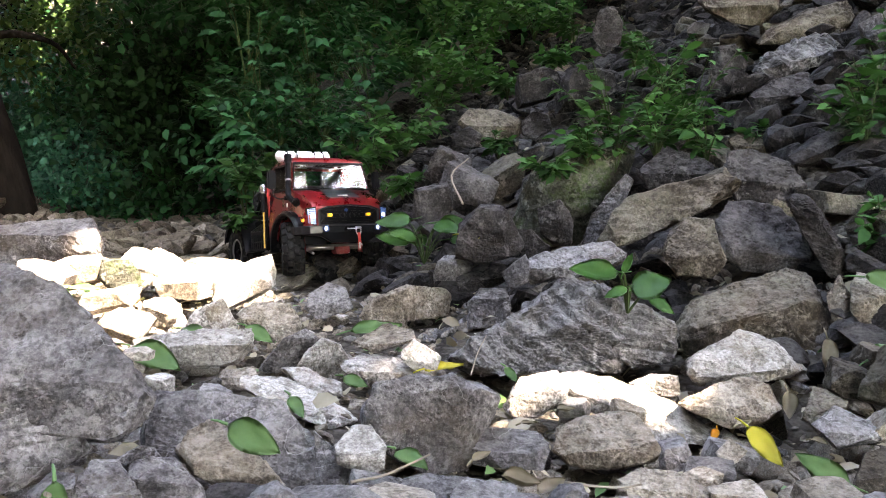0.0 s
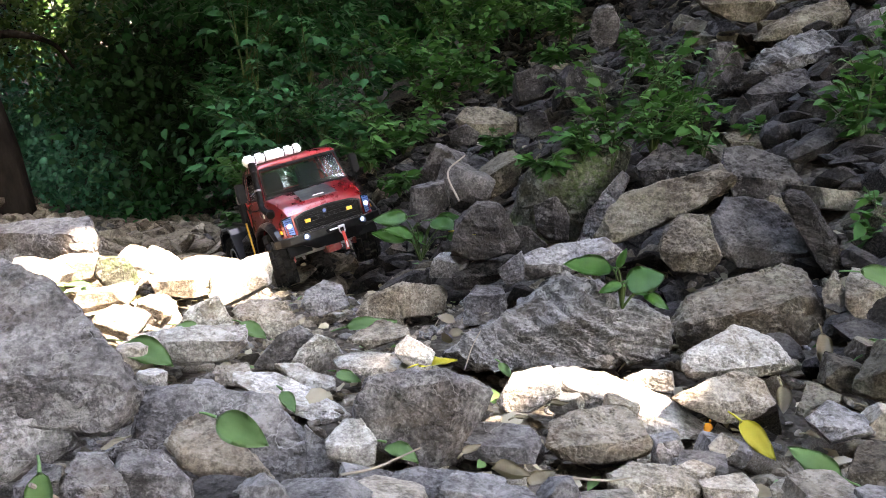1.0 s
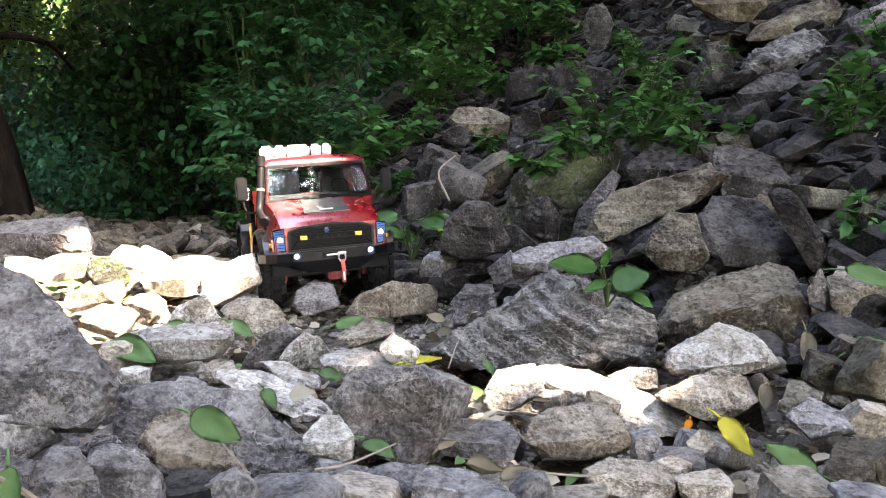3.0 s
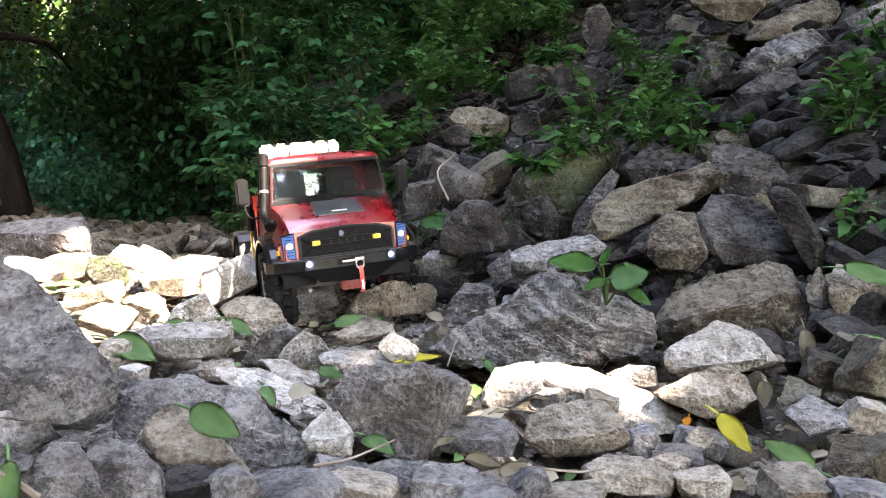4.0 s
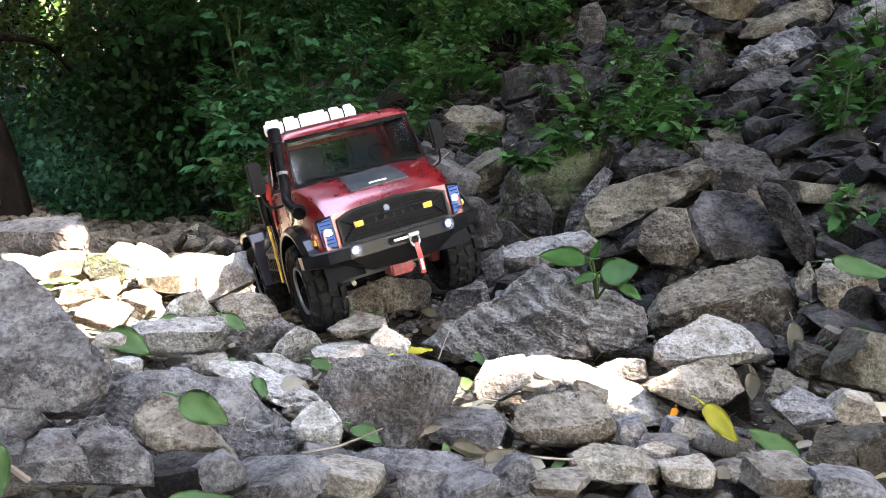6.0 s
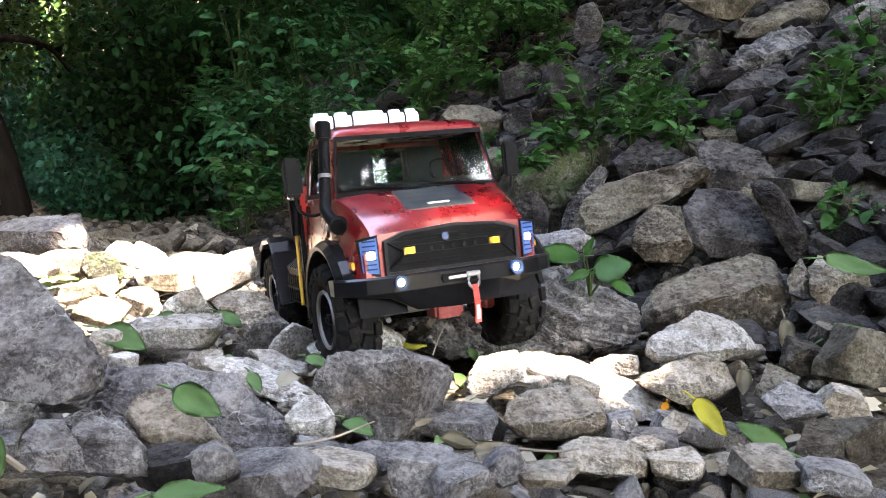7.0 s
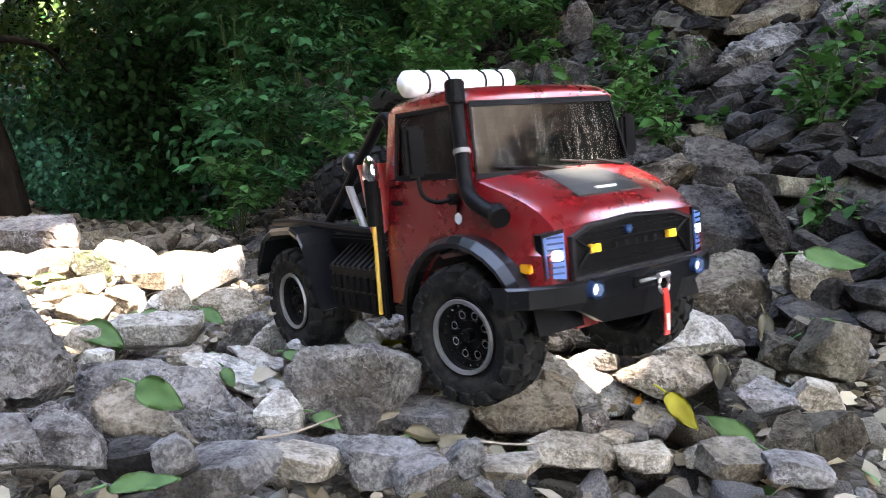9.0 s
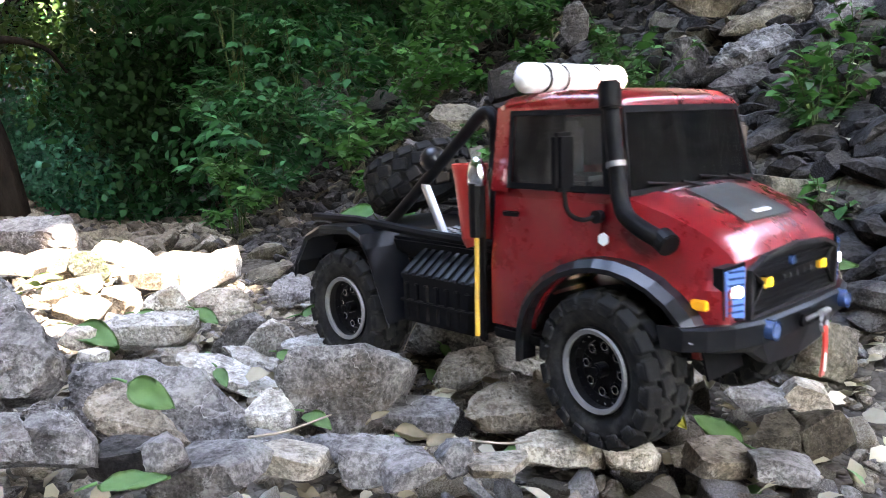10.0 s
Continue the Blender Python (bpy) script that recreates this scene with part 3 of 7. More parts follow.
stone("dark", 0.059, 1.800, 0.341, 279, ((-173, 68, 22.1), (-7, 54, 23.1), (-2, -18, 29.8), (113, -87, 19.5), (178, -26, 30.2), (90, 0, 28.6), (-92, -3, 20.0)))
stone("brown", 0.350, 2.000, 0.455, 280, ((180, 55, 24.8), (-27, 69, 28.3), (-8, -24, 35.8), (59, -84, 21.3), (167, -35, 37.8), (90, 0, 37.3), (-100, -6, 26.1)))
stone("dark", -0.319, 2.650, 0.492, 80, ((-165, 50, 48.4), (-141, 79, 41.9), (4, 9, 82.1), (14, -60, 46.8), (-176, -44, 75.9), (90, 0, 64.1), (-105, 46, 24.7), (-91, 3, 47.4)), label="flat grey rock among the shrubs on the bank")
stone("grey", -0.809, 1.630, 0.139, 87, ((170, 86, 40.2), (-174, 84, 43.0), (45, 84, 46.9), (25, 21, 95.9), (22, -9, 106.5), (-37, -84, 56.2), (-118, -81, 53.4), (-150, 3, 123.4), (90, 0, 68.6), (-86, 65, 36.0), (-90, -0, 51.4)), label="rounded grey boulder beside the sunlit stones")
stone("mossy", -0.534, 1.310, 0.100, 88, ((-158, 13, 31.7), (80, 84, 28.5), (24, 24, 28.6), (14, -44, 34.6), (-124, -78, 20.9), (-151, -41, 26.3), (90, 0, 20.3), (-68, 6, 14.2)))
stone("pale", -0.535, 1.370, 0.119, 89, ((-162, 48, 36.0), (157, 84, 23.9), (-163, 46, 15.9), (24, 40, 31.7), (23, 27, 32.3), (15, -36, 53.5), (-133, -75, 37.5), (-155, -15, 47.3), (90, 0, 33.4), (-78, 62, 3.8), (-90, -2, 25.3)), label="white limestone rock in full sun")
stone("pale", -0.296, 1.010, 0.073, 91, ((-169, 35, 26.2), (177, 67, 22.7), (20, 29, 25.4), (10, -26, 31.0), (-56, -79, 16.0), (-130, -71, 19.2), (90, 0, 30.0), (-44, -13, 19.2), (-102, 4, 20.8)))
stone("tan", -0.381, 1.100, 0.064, 293, ((-164, 23, 18.5), (42, 70, 19.2), (21, 17, 18.2), (-4, -66, 17.9), (-143, -60, 18.8), (90, 0, 19.8), (-71, 9, 13.8)))
stone("tan", -0.231, 1.050, 0.067, 93, ((-179, 55, 33.2), (83, 81, 25.6), (16, 28, 32.9), (-3, -52, 34.6), (-143, -64, 23.7), (-157, -41, 25.4), (90, 0, 35.9), (-82, 61, 17.4), (-89, 11, 27.4)))
stone("grey", -0.199, 1.340, 0.050, 294, ((-173, 18, 29.8), (176, 60, 23.9), (32, 72, 29.0), (9, 16, 37.8), (-25, -73, 26.7), (-162, -43, 34.7), (90, 0, 32.6), (-92, 58, 14.3), (-90, 8, 24.4)))
# seeds 92, 95, 96, 97, 99: tan stones made pale, partial sun painted in
stone("pale", -0.275, 0.890, 0.064, 92, ((-172, 49, 37.0), (121, 80, 21.2), (73, 78, 25.5), (15, 5, 57.6), (2, -44, 40.9), (-62, -77, 21.7), (-128, -68, 26.7), (-147, -47, 33.6), (-157, -15, 44.6), (90, 0, 37.5), (-99, 79, 13.8), (-90, 3, 28.5)), label="flat tan slab in the stream bed, partial sun put into its pale colour")
stone("pale", -0.339, 0.950, 0.057, 292, ((142, 78, 12.6), (26, 38, 31.3), (6, -48, 20.7), (-133, -65, 18.1), (-156, -11, 33.3), (90, 0, 31.2), (-97, 81, 11.1), (-90, 6, 24.0)))
stone("grey", -0.193, 0.970, 0.039, 94, ((-178, 39, 16.7), (166, 66, 19.5), (21, 47, 36.4), (3, -29, 23.6), (-78, -77, 22.8), (-147, -55, 34.2), (90, 0, 30.1), (-57, -13, 13.7), (-103, 6, 23.9)))
stone("pale", -0.149, 0.950, 0.031, 95, ((-179, 35, 22.5), (175, 51, 22.9), (35, 66, 28.9), (14, 28, 30.9), (-55, -74, 24.0), (-117, -73, 21.8), (-157, -41, 31.3), (90, 0, 32.6), (-48, -14, 8.3), (-100, 4, 26.6)))
stone("pale", -0.154, 0.770, 0.036, 96, ((-179, 44, 49.2), (86, 76, 23.2), (38, 61, 16.7), (29, 51, 21.5), (-34, -65, 41.8), (-148, -50, 13.4), (-138, -60, 12.1), (90, 0, 39.4), (-36, 72, 8.1), (-88, 7, 29.7)))
stone("tan", -0.218, 0.820, 0.045, 102, ((-172, 31, 17.2), (114, 77, 11.6), (17, 16, 21.0), (-1, -46, 16.0), (-94, -75, 10.3), (-156, -29, 19.1), (90, 0, 18.2), (-97, 73, 8.3), (-91, 13, 14.4)))
stone("pale", -0.138, 0.830, 0.039, 97, ((98, 77, 15.4), (34, 60, 9.2), (11, 12, 25.0), (-115, -72, 12.1), (-157, -41, 14.9), (90, 0, 26.2), (-42, 69, 8.0), (-87, 11, 20.0)))
stone("grey", -0.245, 0.790, 0.043, 295, ((178, 55, 9.3), (142, 74, 7.7), (17, 3, 18.6), (-60, -75, 8.1), (-143, -51, 13.0), (90, 0, 16.3), (-73, 14, 11.4)))
stone("tan", -0.071, 1.280, 0.045, 39, ((178, 38, 42.9), (163, 68, 28.4), (48, 80, 35.9), (-1, -6, 78.6), (-52, -78, 23.9), (-118, -78, 25.7), (-154, -63, 40.5), (90, 0, 44.4), (-51, 6, 35.9), (-90, -0, 33.2)))
stone("pale", -0.069, 0.880, 0.039, 99, ((135, 74, 18.5), (29, 62, 17.8), (-26, -62, 27.1), (-106, -75, 11.7), (-163, -36, 34.3), (90, 0, 35.6), (-60, 77, 7.4), (-88, 14, 26.4)))
stone("tan", -0.066, 0.920, 0.067, 98, ((168, 57, 17.4), (32, 69, 16.2), (5, 15, 30.1), (-33, -71, 12.2), (-155, -57, 23.8), (90, 0, 29.4), (-111, 75, 4.7), (-91, 11, 21.5)))
stone("tan", 0.165, 0.600, 0.009, 24, ((135, 55, 19.5), (79, 70, 13.4), (21, 59, 16.1), (-26, -18, 34.6), (-102, -68, 14.7), (174, -15, 32.2), (90, 0, 30.1), (-63, 73, 11.7), (-88, 15, 23.4)))
stone("tan", 0.204, 0.620, 0.008, 25, ((132, 54, 9.9), (30, 65, 9.6), (-22, -6, 15.6), (-102, -69, 8.4), (174, -26, 15.0), (90, 0, 14.4), (-87, 71, 6.8), (-90, 21, 11.3)))
stone("tan", 0.224, 0.590, 0.004, 26, ((110, 64, 12.3), (-3, 40, 15.7), (-26, -10, 17.7), (-110, -68, 11.7), (168, -17, 21.3), (90, 0, 18.5), (-55, 78, 8.4), (-87, 20, 15.2)))
stone("tan", 0.273, 0.600, -0.001, 27, ((131, 49, 10.9), (27, 65, 11.1), (-29, -9, 14.2), (-105, -68, 10.6), (163, -15, 14.3), (90, 0, 13.8), (-85, 77, 7.3), (-90, 22, 11.6)))
stone("tan", 0.240, 0.660, 0.014, 296, ((146, 37, 8.5), (6, 54, 10.2), (-36, -37, 8.8), (-119, -71, 7.7), (170, -26, 9.9), (90, 0, 10.9), (-110, 19, 7.6)))
stone("brown", 0.387, 0.800, 0.010, 108, ((151, 16, 16.2), (1, 61, 17.0), (-30, -12, 18.2), (-51, -57, 10.4), (-159, -68, 18.7), (90, 0, 18.8), (-100, 63, 8.4), (-92, 19, 14.1)))
stone("grey", 0.381, 0.740, 0.008, 112, ((140, 42, 22.4), (14, 67, 14.9), (-18, 35, 21.8), (-64, -62, 17.1), (171, -43, 22.1), (90, 0, 28.4), (-72, 68, 7.6), (-88, 14, 20.7)))
stone("brown", 0.362, 0.650, -0.007, 114, ((147, 14, 15.9), (120, 59, 23.6), (-14, 40, 22.9), (-31, -2, 19.8), (-92, -67, 23.2), (163, -26, 24.4), (90, 0, 19.2), (-104, 68, 12.6), (-92, 24, 16.4)))
stone("tan", 0.050, 0.660, 0.013, 297, ((117, 69, 14.1), (11, 40, 16.0), (-17, -27, 23.6), (-141, -61, 10.5), (-172, -27, 20.5), (90, 0, 21.7), (-35, 68, 6.1), (-84, 17, 16.3)))
stone("grey", -0.010, 0.550, 0.030, 298, ((126, 65, 12.6), (72, 68, 11.9), (9, 25, 26.7), (-63, -65, 12.6), (-125, -62, 13.8), (-174, -7, 25.8), (90, 0, 24.3), (-58, 80, 8.7), (-88, 22, 19.2)))
rock("dark", -0.126, 0.453, 0.060, 0.0211, 0.0180, 0.0106, 4, 6, 0, seed=19)
rock("grey", -0.074, 0.475, 0.045, 0.0331, 0.0281, 0.0131, -5, 5, -5, seed=13)
rock("grey", -0.104, 0.450, 0.061, 0.0123, 0.0105, 0.0190, -9, 5, 60, seed=14)
rock("tan", -0.028, 0.503, 0.039, 0.0253, 0.0215, 0.0089, -3, 2, 8, seed=16)
rock("grey", -0.046, 0.532, 0.036, 0.0227, 0.0193, 0.0080, 0, 7, 20, seed=17)
rock("grey", 0.023, 0.502, 0.038, 0.0234, 0.0199, 0.0117, -7, 5, 5, seed=18)
rock("grey", 0.050, 0.481, 0.038, 0.0206, 0.0175, 0.0093, 9, 5, -10, seed=20)
rock("grey", 0.048, 0.646, 0.026, 0.0322, 0.0273, 0.0094, -8, 5, 10, seed=21)
rock("grey", 0.019, 1.292, 0.106, 0.0292, 0.0248, 0.0193, 0, 4, 5, seed=64)
rock("grey", 0.906, 1.637, 0.524, 0.0540, 0.0459, 0.0472, -5, 3, -20, seed=73)
rock("brown", 0.616, 1.257, 0.200, 0.0515, 0.0412, 0.0187, 8, 3, 8, seed=74)
rock("brown", 0.679, 1.223, 0.186, 0.0411, 0.0350, 0.0320, -1, 2, -20, seed=75)
rock("brown", 0.633, 1.120, 0.142, 0.0420, 0.0357, 0.0251, -3, 9, -15, seed=76)
rock("brown", 0.768, 1.342, 0.266, 0.0449, 0.0381, 0.0299, 7, 0, -25, seed=77)
rock("dark", 0.048, 1.560, 0.236, 0.0523, 0.0444, 0.0349, 0, 2, 20, seed=81)
rock("dark", 0.009, 1.663, 0.273, 0.0495, 0.0420, 0.0433, -8, 2, 30, seed=82)
rock("dark", -0.017, 1.504, 0.211, 0.0394, 0.0334, 0.0281, 0, 7, -15, seed=83)
rock("brown", 0.117, 1.610, 0.246, 0.0480, 0.0408, 0.0300, 5, 8, -25, seed=84)
rock("dark", 0.244, 2.037, 0.475, 0.0675, 0.0573, 0.0368, -7, 4, -20, seed=85)
rock("dark", 0.342, 1.934, 0.460, 0.0641, 0.0545, 0.0422, 6, -3, -15, seed=86)
rock("pale", -0.493, 1.413, 0.098, 0.0373, 0.0317, 0.0291, -7, -2, 35, seed=90)
rock("pale", -0.026, 0.865, 0.055, 0.0231, 0.0196, 0.0143, -8, 2, 30, seed=100)
rock("brown", 0.443, 0.863, 0.026, 0.0231, 0.0196, 0.0193, -5, 2, 10, seed=109)
rock("brown", 0.485, 0.885, 0.039, 0.0236, 0.0201, 0.0164, 10, 1, 10, seed=110)
rock("brown", 0.483, 0.827, 0.030, 0.0346, 0.0294, 0.0340, 7, -1, 25, seed=111)
rock("tan", 0.430, 0.742, 0.004, 0.0256, 0.0218, 0.0160, -11, 8, 15, seed=113)
rock("brown", 0.402, 0.660, -0.006, 0.0229, 0.0195, 0.0273, 9, -1, 70, seed=115)
rock("tan", 0.290, 0.582, 0.001, 0.0292, 0.0248, 0.0103, 7, 4, 0, seed=116)
rock("grey", 0.331, 0.561, 0.002, 0.0261, 0.0222, 0.0103, -6, -1, 12, seed=117)
rock("grey", 0.248, 0.680, 0.006, 0.0210, 0.0178, 0.0119, 10, -1, 15, seed=119)
rock("grey", 0.195, 0.669, 0.011, 0.0155, 0.0132, 0.0109, 0, -1, -10, seed=120)
rock("grey", 0.217, 0.640, 0.007, 0.0223, 0.0189, 0.0078, -9, 4, 0, seed=121)
rock("tan", 0.176, 0.760, 0.021, 0.0175, 0.0149, 0.0110, 0, 4, 20, seed=122)
rock("pale", 0.128, 0.801, 0.017, 0.0215, 0.0183, 0.0097, -10, -2, -5, seed=123)
rock("grey", 0.081, 0.509, 0.034, 0.0139, 0.0118, 0.0112, 11, 3, -30, seed=124)
rock("tan", 0.108, 0.511, 0.029, 0.0218, 0.0186, 0.0060, 9, 0, 5, seed=125)
rock("pale", -0.257, 0.703, 0.068, 0.0162, 0.0138, 0.0131, -10, 4, 10, seed=127)
rock("grey", -0.216, 0.732, 0.049, 0.0197, 0.0167, 0.0105, 10, 0, 5, seed=128)
rock("tan", -0.303, 0.784, 0.078, 0.0180, 0.0153, 0.0116, 2, 6, 10, seed=129)
rock("tan", -0.397, 0.988, 0.075, 0.0300, 0.0255, 0.0182, 0, 0, 20, seed=130)
rock("tan", -0.392, 1.088, 0.074, 0.0289, 0.0245, 0.0182, -4, 6, 5, seed=131)
rock("tan", -0.613, 1.345, 0.108, 0.0455, 0.0387, 0.0198, -2, 1, 0, seed=132)
rock("pale", -0.645, 1.295, 0.109, 0.0438, 0.0373, 0.0191, 0, 2, 8, seed=133)
rock("tan", -0.485, 1.141, 0.084, 0.0388, 0.0330, 0.0166, 0, -1, -8, seed=134)
rock("tan", -0.408, 1.397, 0.087, 0.0630, 0.0462, 0.0203, 4, 4, 5, seed=135)
rock("pale", -0.334, 1.345, 0.082, 0.0506, 0.0430, 0.0299, 1, 3, -25, seed=136)
rock("tan", -0.422, 1.293, 0.085, 0.0438, 0.0373, 0.0189, -10, 1, 0, seed=137)
rock("tan", -0.474, 1.593, 0.084, 0.0660, 0.0330, 0.0146, -7, 2, 2, seed=138)


# ---- loose stones filling the bed and the scree ----


def filler():
    """Loose stones: copies of a few shapes, nearest first as things, the rest as one mass."""
    rng = np.random.default_rng(77)
    shapes = {}
    for kind in ("tan", "pale", "grey", "dark", "brown"):
        for k in range(5):
            dims = (1.0, rng.uniform(0.6, 0.95), rng.uniform(0.4, 0.7))
            v, f = rock_shape(int(rng.integers(1, 9999)), dims, 3, 30, 8, 0.06)
            shapes[kind, k] = mesh_of("rock", v.tolist(), f, ROCKS[kind], smooth=False)
    spots = []
    # bed
    for _ in range(150):
        y = rng.uniform(0.42, 1.9)
        x = rng.uniform(-0.5 * y - 0.05, min(0.55 * y + 0.05, float(toe_right(y)) + 0.1))
        spots.append((x, y, rng.uniform(0.008, 0.02), rng.choice(["tan", "tan", "pale", "grey", "brown"])))
    # rubble at the near right of the bed
    for _ in range(70):
        y = rng.uniform(0.45, 0.85)
        spots.append((rng.uniform(0.05, 0.55 * y + 0.08), y, rng.uniform(0.01, 0.024), rng.choice(["tan", "grey", "brown"])))
    # scree; its dark kind has the slope's shade in its colour
    for _ in range(1000):
        y = rng.uniform(0.9, 3.8)
        x = rng.uniform(float(toe_right(y)) - 0.05, float(toe_right(y)) + 1.7)
        if x < 0.62 * y:
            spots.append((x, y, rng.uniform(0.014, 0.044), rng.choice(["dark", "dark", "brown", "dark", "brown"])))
    # far bed
    for _ in range(90):
        y = rng.uniform(1.9, 4.5)
        x = rng.uniform(-0.95 - 0.33 * (y - 1), float(toe_right(y)))
        spots.append((x, y, rng.uniform(0.02, 0.06), rng.choice(["dark", "brown", "tan"])))
    spots.sort(key=lambda p: p[1])
    rest = defaultdict(lambda: ([], []))
    for i, (x, y, r, kind) in enumerate(spots):
        me = shapes[str(kind), int(rng.integers(5))]
        z = float(ground_z(x, y)) + r * 0.25
        m = pose(x, y, z, rng.uniform(-45, 45), rng.uniform(-45, 45), rng.uniform(0, 360)) @ Matrix.Scale(r, 4)
        if i < 175:
            ob = new("rock", me)
            ob.matrix_world = m
            where = "on the shaded scree slope" if kind in ("dark", "brown") else "lying loose in the stream bed"
            tagged(ob, f"small {kind} angular stone {where}", "rock", group="loose rocks")
        else:
            vs, fs = rest[str(kind)]
            total = len(vs)
            vs += [tuple(m @ v.co) for v in me.vertices]
            fs += [tuple(k + total for k in p.vertices) for p in me.polygons]
    for kind, (vs, fs) in rest.items():
        ob = new("scree", mesh_of("scree", vs, fs, ROCKS[kind], smooth=False))
        tagged(ob, f"{kind} broken stones covering the scree slope", "scree", kind="stuff")


filler()


def chips(name, count, where, size, kind, label, seed):
    """A mass of chips too many to count."""
    rng = np.random.default_rng(seed)
    base, faces = ball(2)
    n = len(base)
    vs, fs = [], []
    for i in range(count):
        x, y = where(rng)
        r = rng.uniform(*size)
        cut = rng.normal(0, 1, (9, 3))
        cut /= np.linalg.norm(cut, axis=1)[:, None]
        rad = 1.0 / np.maximum(base @ cut.T, 0.25).max(1)
        p = base * np.minimum(rad, 1.6)[:, None] * np.array([1, rng.uniform(0.5, 0.9), rng.uniform(0.3, 0.6)]) * r
        m = np.array(Euler(rng.uniform(-0.6, 0.6, 2).tolist() + [rng.uniform(0, 6.28)]).to_matrix())
        z = float(ground_z(x, y)) + r * 0.3
        vs.append(p @ m.T + np.array([x, y, z]))
        fs += [[a + i * n for a in f] for f in faces]
    ob = new(name, mesh_of(name, np.concatenate(vs).tolist(), fs, ROCKS[kind], smooth=False))
    return tagged(ob, label, "gravel", kind="stuff")


def in_bed(rng):
    y = rng.uniform(0.38, 1.7)
    return rng.uniform(-0.5 * y - 0.1, min(0.6 * y + 0.1, float(toe_right(y)) + 0.15)), y


def on_scree(rng):
    y = rng.uniform(0.9, 4.6)
    return float(toe_right(y)) + rng.uniform(-0.1, 1.0 + 0.35 * y), y


def far_bed(rng):
    y = rng.uniform(1.5, 6.0)
    return rng.uniform(-1.1 - 0.33 * (y - 1), float(toe_right(y)) + 0.1), y


chips("gravel", 2200, in_bed, (0.003, 0.011), "tan", "tan gravel and chips between the rocks", 5)
chips("gravel", 700, in_bed, (0.004, 0.012), "grey", "grey gravel and chips between the rocks", 6)
chips("rubble", 3600, on_scree, (0.01, 0.045), "dark", "rubble of the shaded scree slope, shade put into its dark colour", 7)
chips("rubble", 700, far_bed, (0.012, 0.05), "brown", "brown rubble along the far stream bed", 8)


def near_bed(rng):
    return rng.uniform(-0.9, 0.9), rng.uniform(-1.2, 0.4)


chips("gravel", 1200, near_bed, (0.008, 0.03), "grey", "grey stones of the near stream bed", 9)


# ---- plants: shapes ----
# near-black copy of the forest leaf; the thicket's shade is put into its colour
LEAF["deep"] = leaf_material("painted_shade_leaf", (0.002, 0.008, 0.003), (0.012, 0.035, 0.012), through=0.1, spec=0.02)
LEAF["canopy"] = leaf_material("canopy_leaf", (0.022, 0.045, 0.014), (0.05, 0.095, 0.03), through=0.2)
BLADE = np.array([[0, 0, 0], [-0.24, 0.26, 0.05], [0, 0.3, -0.01], [0.24, 0.26, 0.05], [-0.22, 0.62, 0.03], [0, 0.66, -0.03], [0.22, 0.62, 0.03], [0, 1, -0.14]])
BLADE_FACES = [(0, 2, 1), (0, 3, 2), (1, 2, 5, 4), (2, 3, 6, 5), (4, 5, 7), (5, 6, 7)]


def leaf_mesh(name, at, way, size, material, rng, wide=1.0):
    """Many leaves in one mesh: where each begins, where it points and how long it is."""
    n = len(at)
    way = way / (np.linalg.norm(way, axis=1)[:, None] + 1e-9)
    up = np.array([0, 0, 1.0]) + rng.normal(0, 0.45, (n, 3))
    side = np.cross(way, up)
    side /= np.linalg.norm(side, axis=1)[:, None] + 1e-9
    nor = np.cross(side, way)
    p = (BLADE[None, :, 0:1] * side[:, None] * wide + BLADE[None, :, 1:2] * way[:, None] + BLADE[None, :, 2:3] * nor[:, None]) * size[:, None, None] + at[:, None]
    faces = [tuple(i + 8 * k for i in f) for k in range(n) for f in BLADE_FACES]
    return mesh_of(name, p.reshape(-1, 3).tolist(), faces, material)


def tube(bm, pts, r0, r1=None, seg=6):
    """A round bar along points, tapering from r0 to r1."""
    r1 = r0 if r1 is None else r1
    pts = [Vector(p) for p in pts]
    rings = []
    for i, p in enumerate(pts):
        d = (pts[min(i + 1, len(pts) - 1)] - pts[max(i - 1, 0)]).normalized()
        q = d.to_track_quat("Z", "Y")
        r = r0 + (r1 - r0) * i / (len(pts) - 1)
        rings.append([bm.verts.new(p + q @ Vector((r * math.cos(6.28319 * k / seg), r * math.sin(6.28319 * k / seg), 0))) for k in range(seg)])
    for a, b in zip(rings, rings[1:]):
        for k in range(seg):
            bm.faces.new((a[k], a[(k + 1) % seg], b[(k + 1) % seg], b[k]))
    bm.faces.new(rings[0][::-1])
    bm.faces.new(rings[-1])
    return bm


def curved(pts, n=5):
    """More points along a smooth line through pts."""
    pts = [Vector(p) for p in pts]
    full = [pts[0] * 2 - pts[1]] + pts + [pts[-1] * 2 - pts[-2]]
    out = []
    for i in range(1, len(full) - 2):
        a, b, c, d = full[i - 1:i + 3]
        for k in range(n):
            t = k / n
            out.append(0.5 * ((2 * b) + (c - a) * t + (2 * a - 5 * b + 4 * c - d) * t * t + (3 * b - a - 3 * c + d) * t ** 3))
    return out + [pts[-1]]


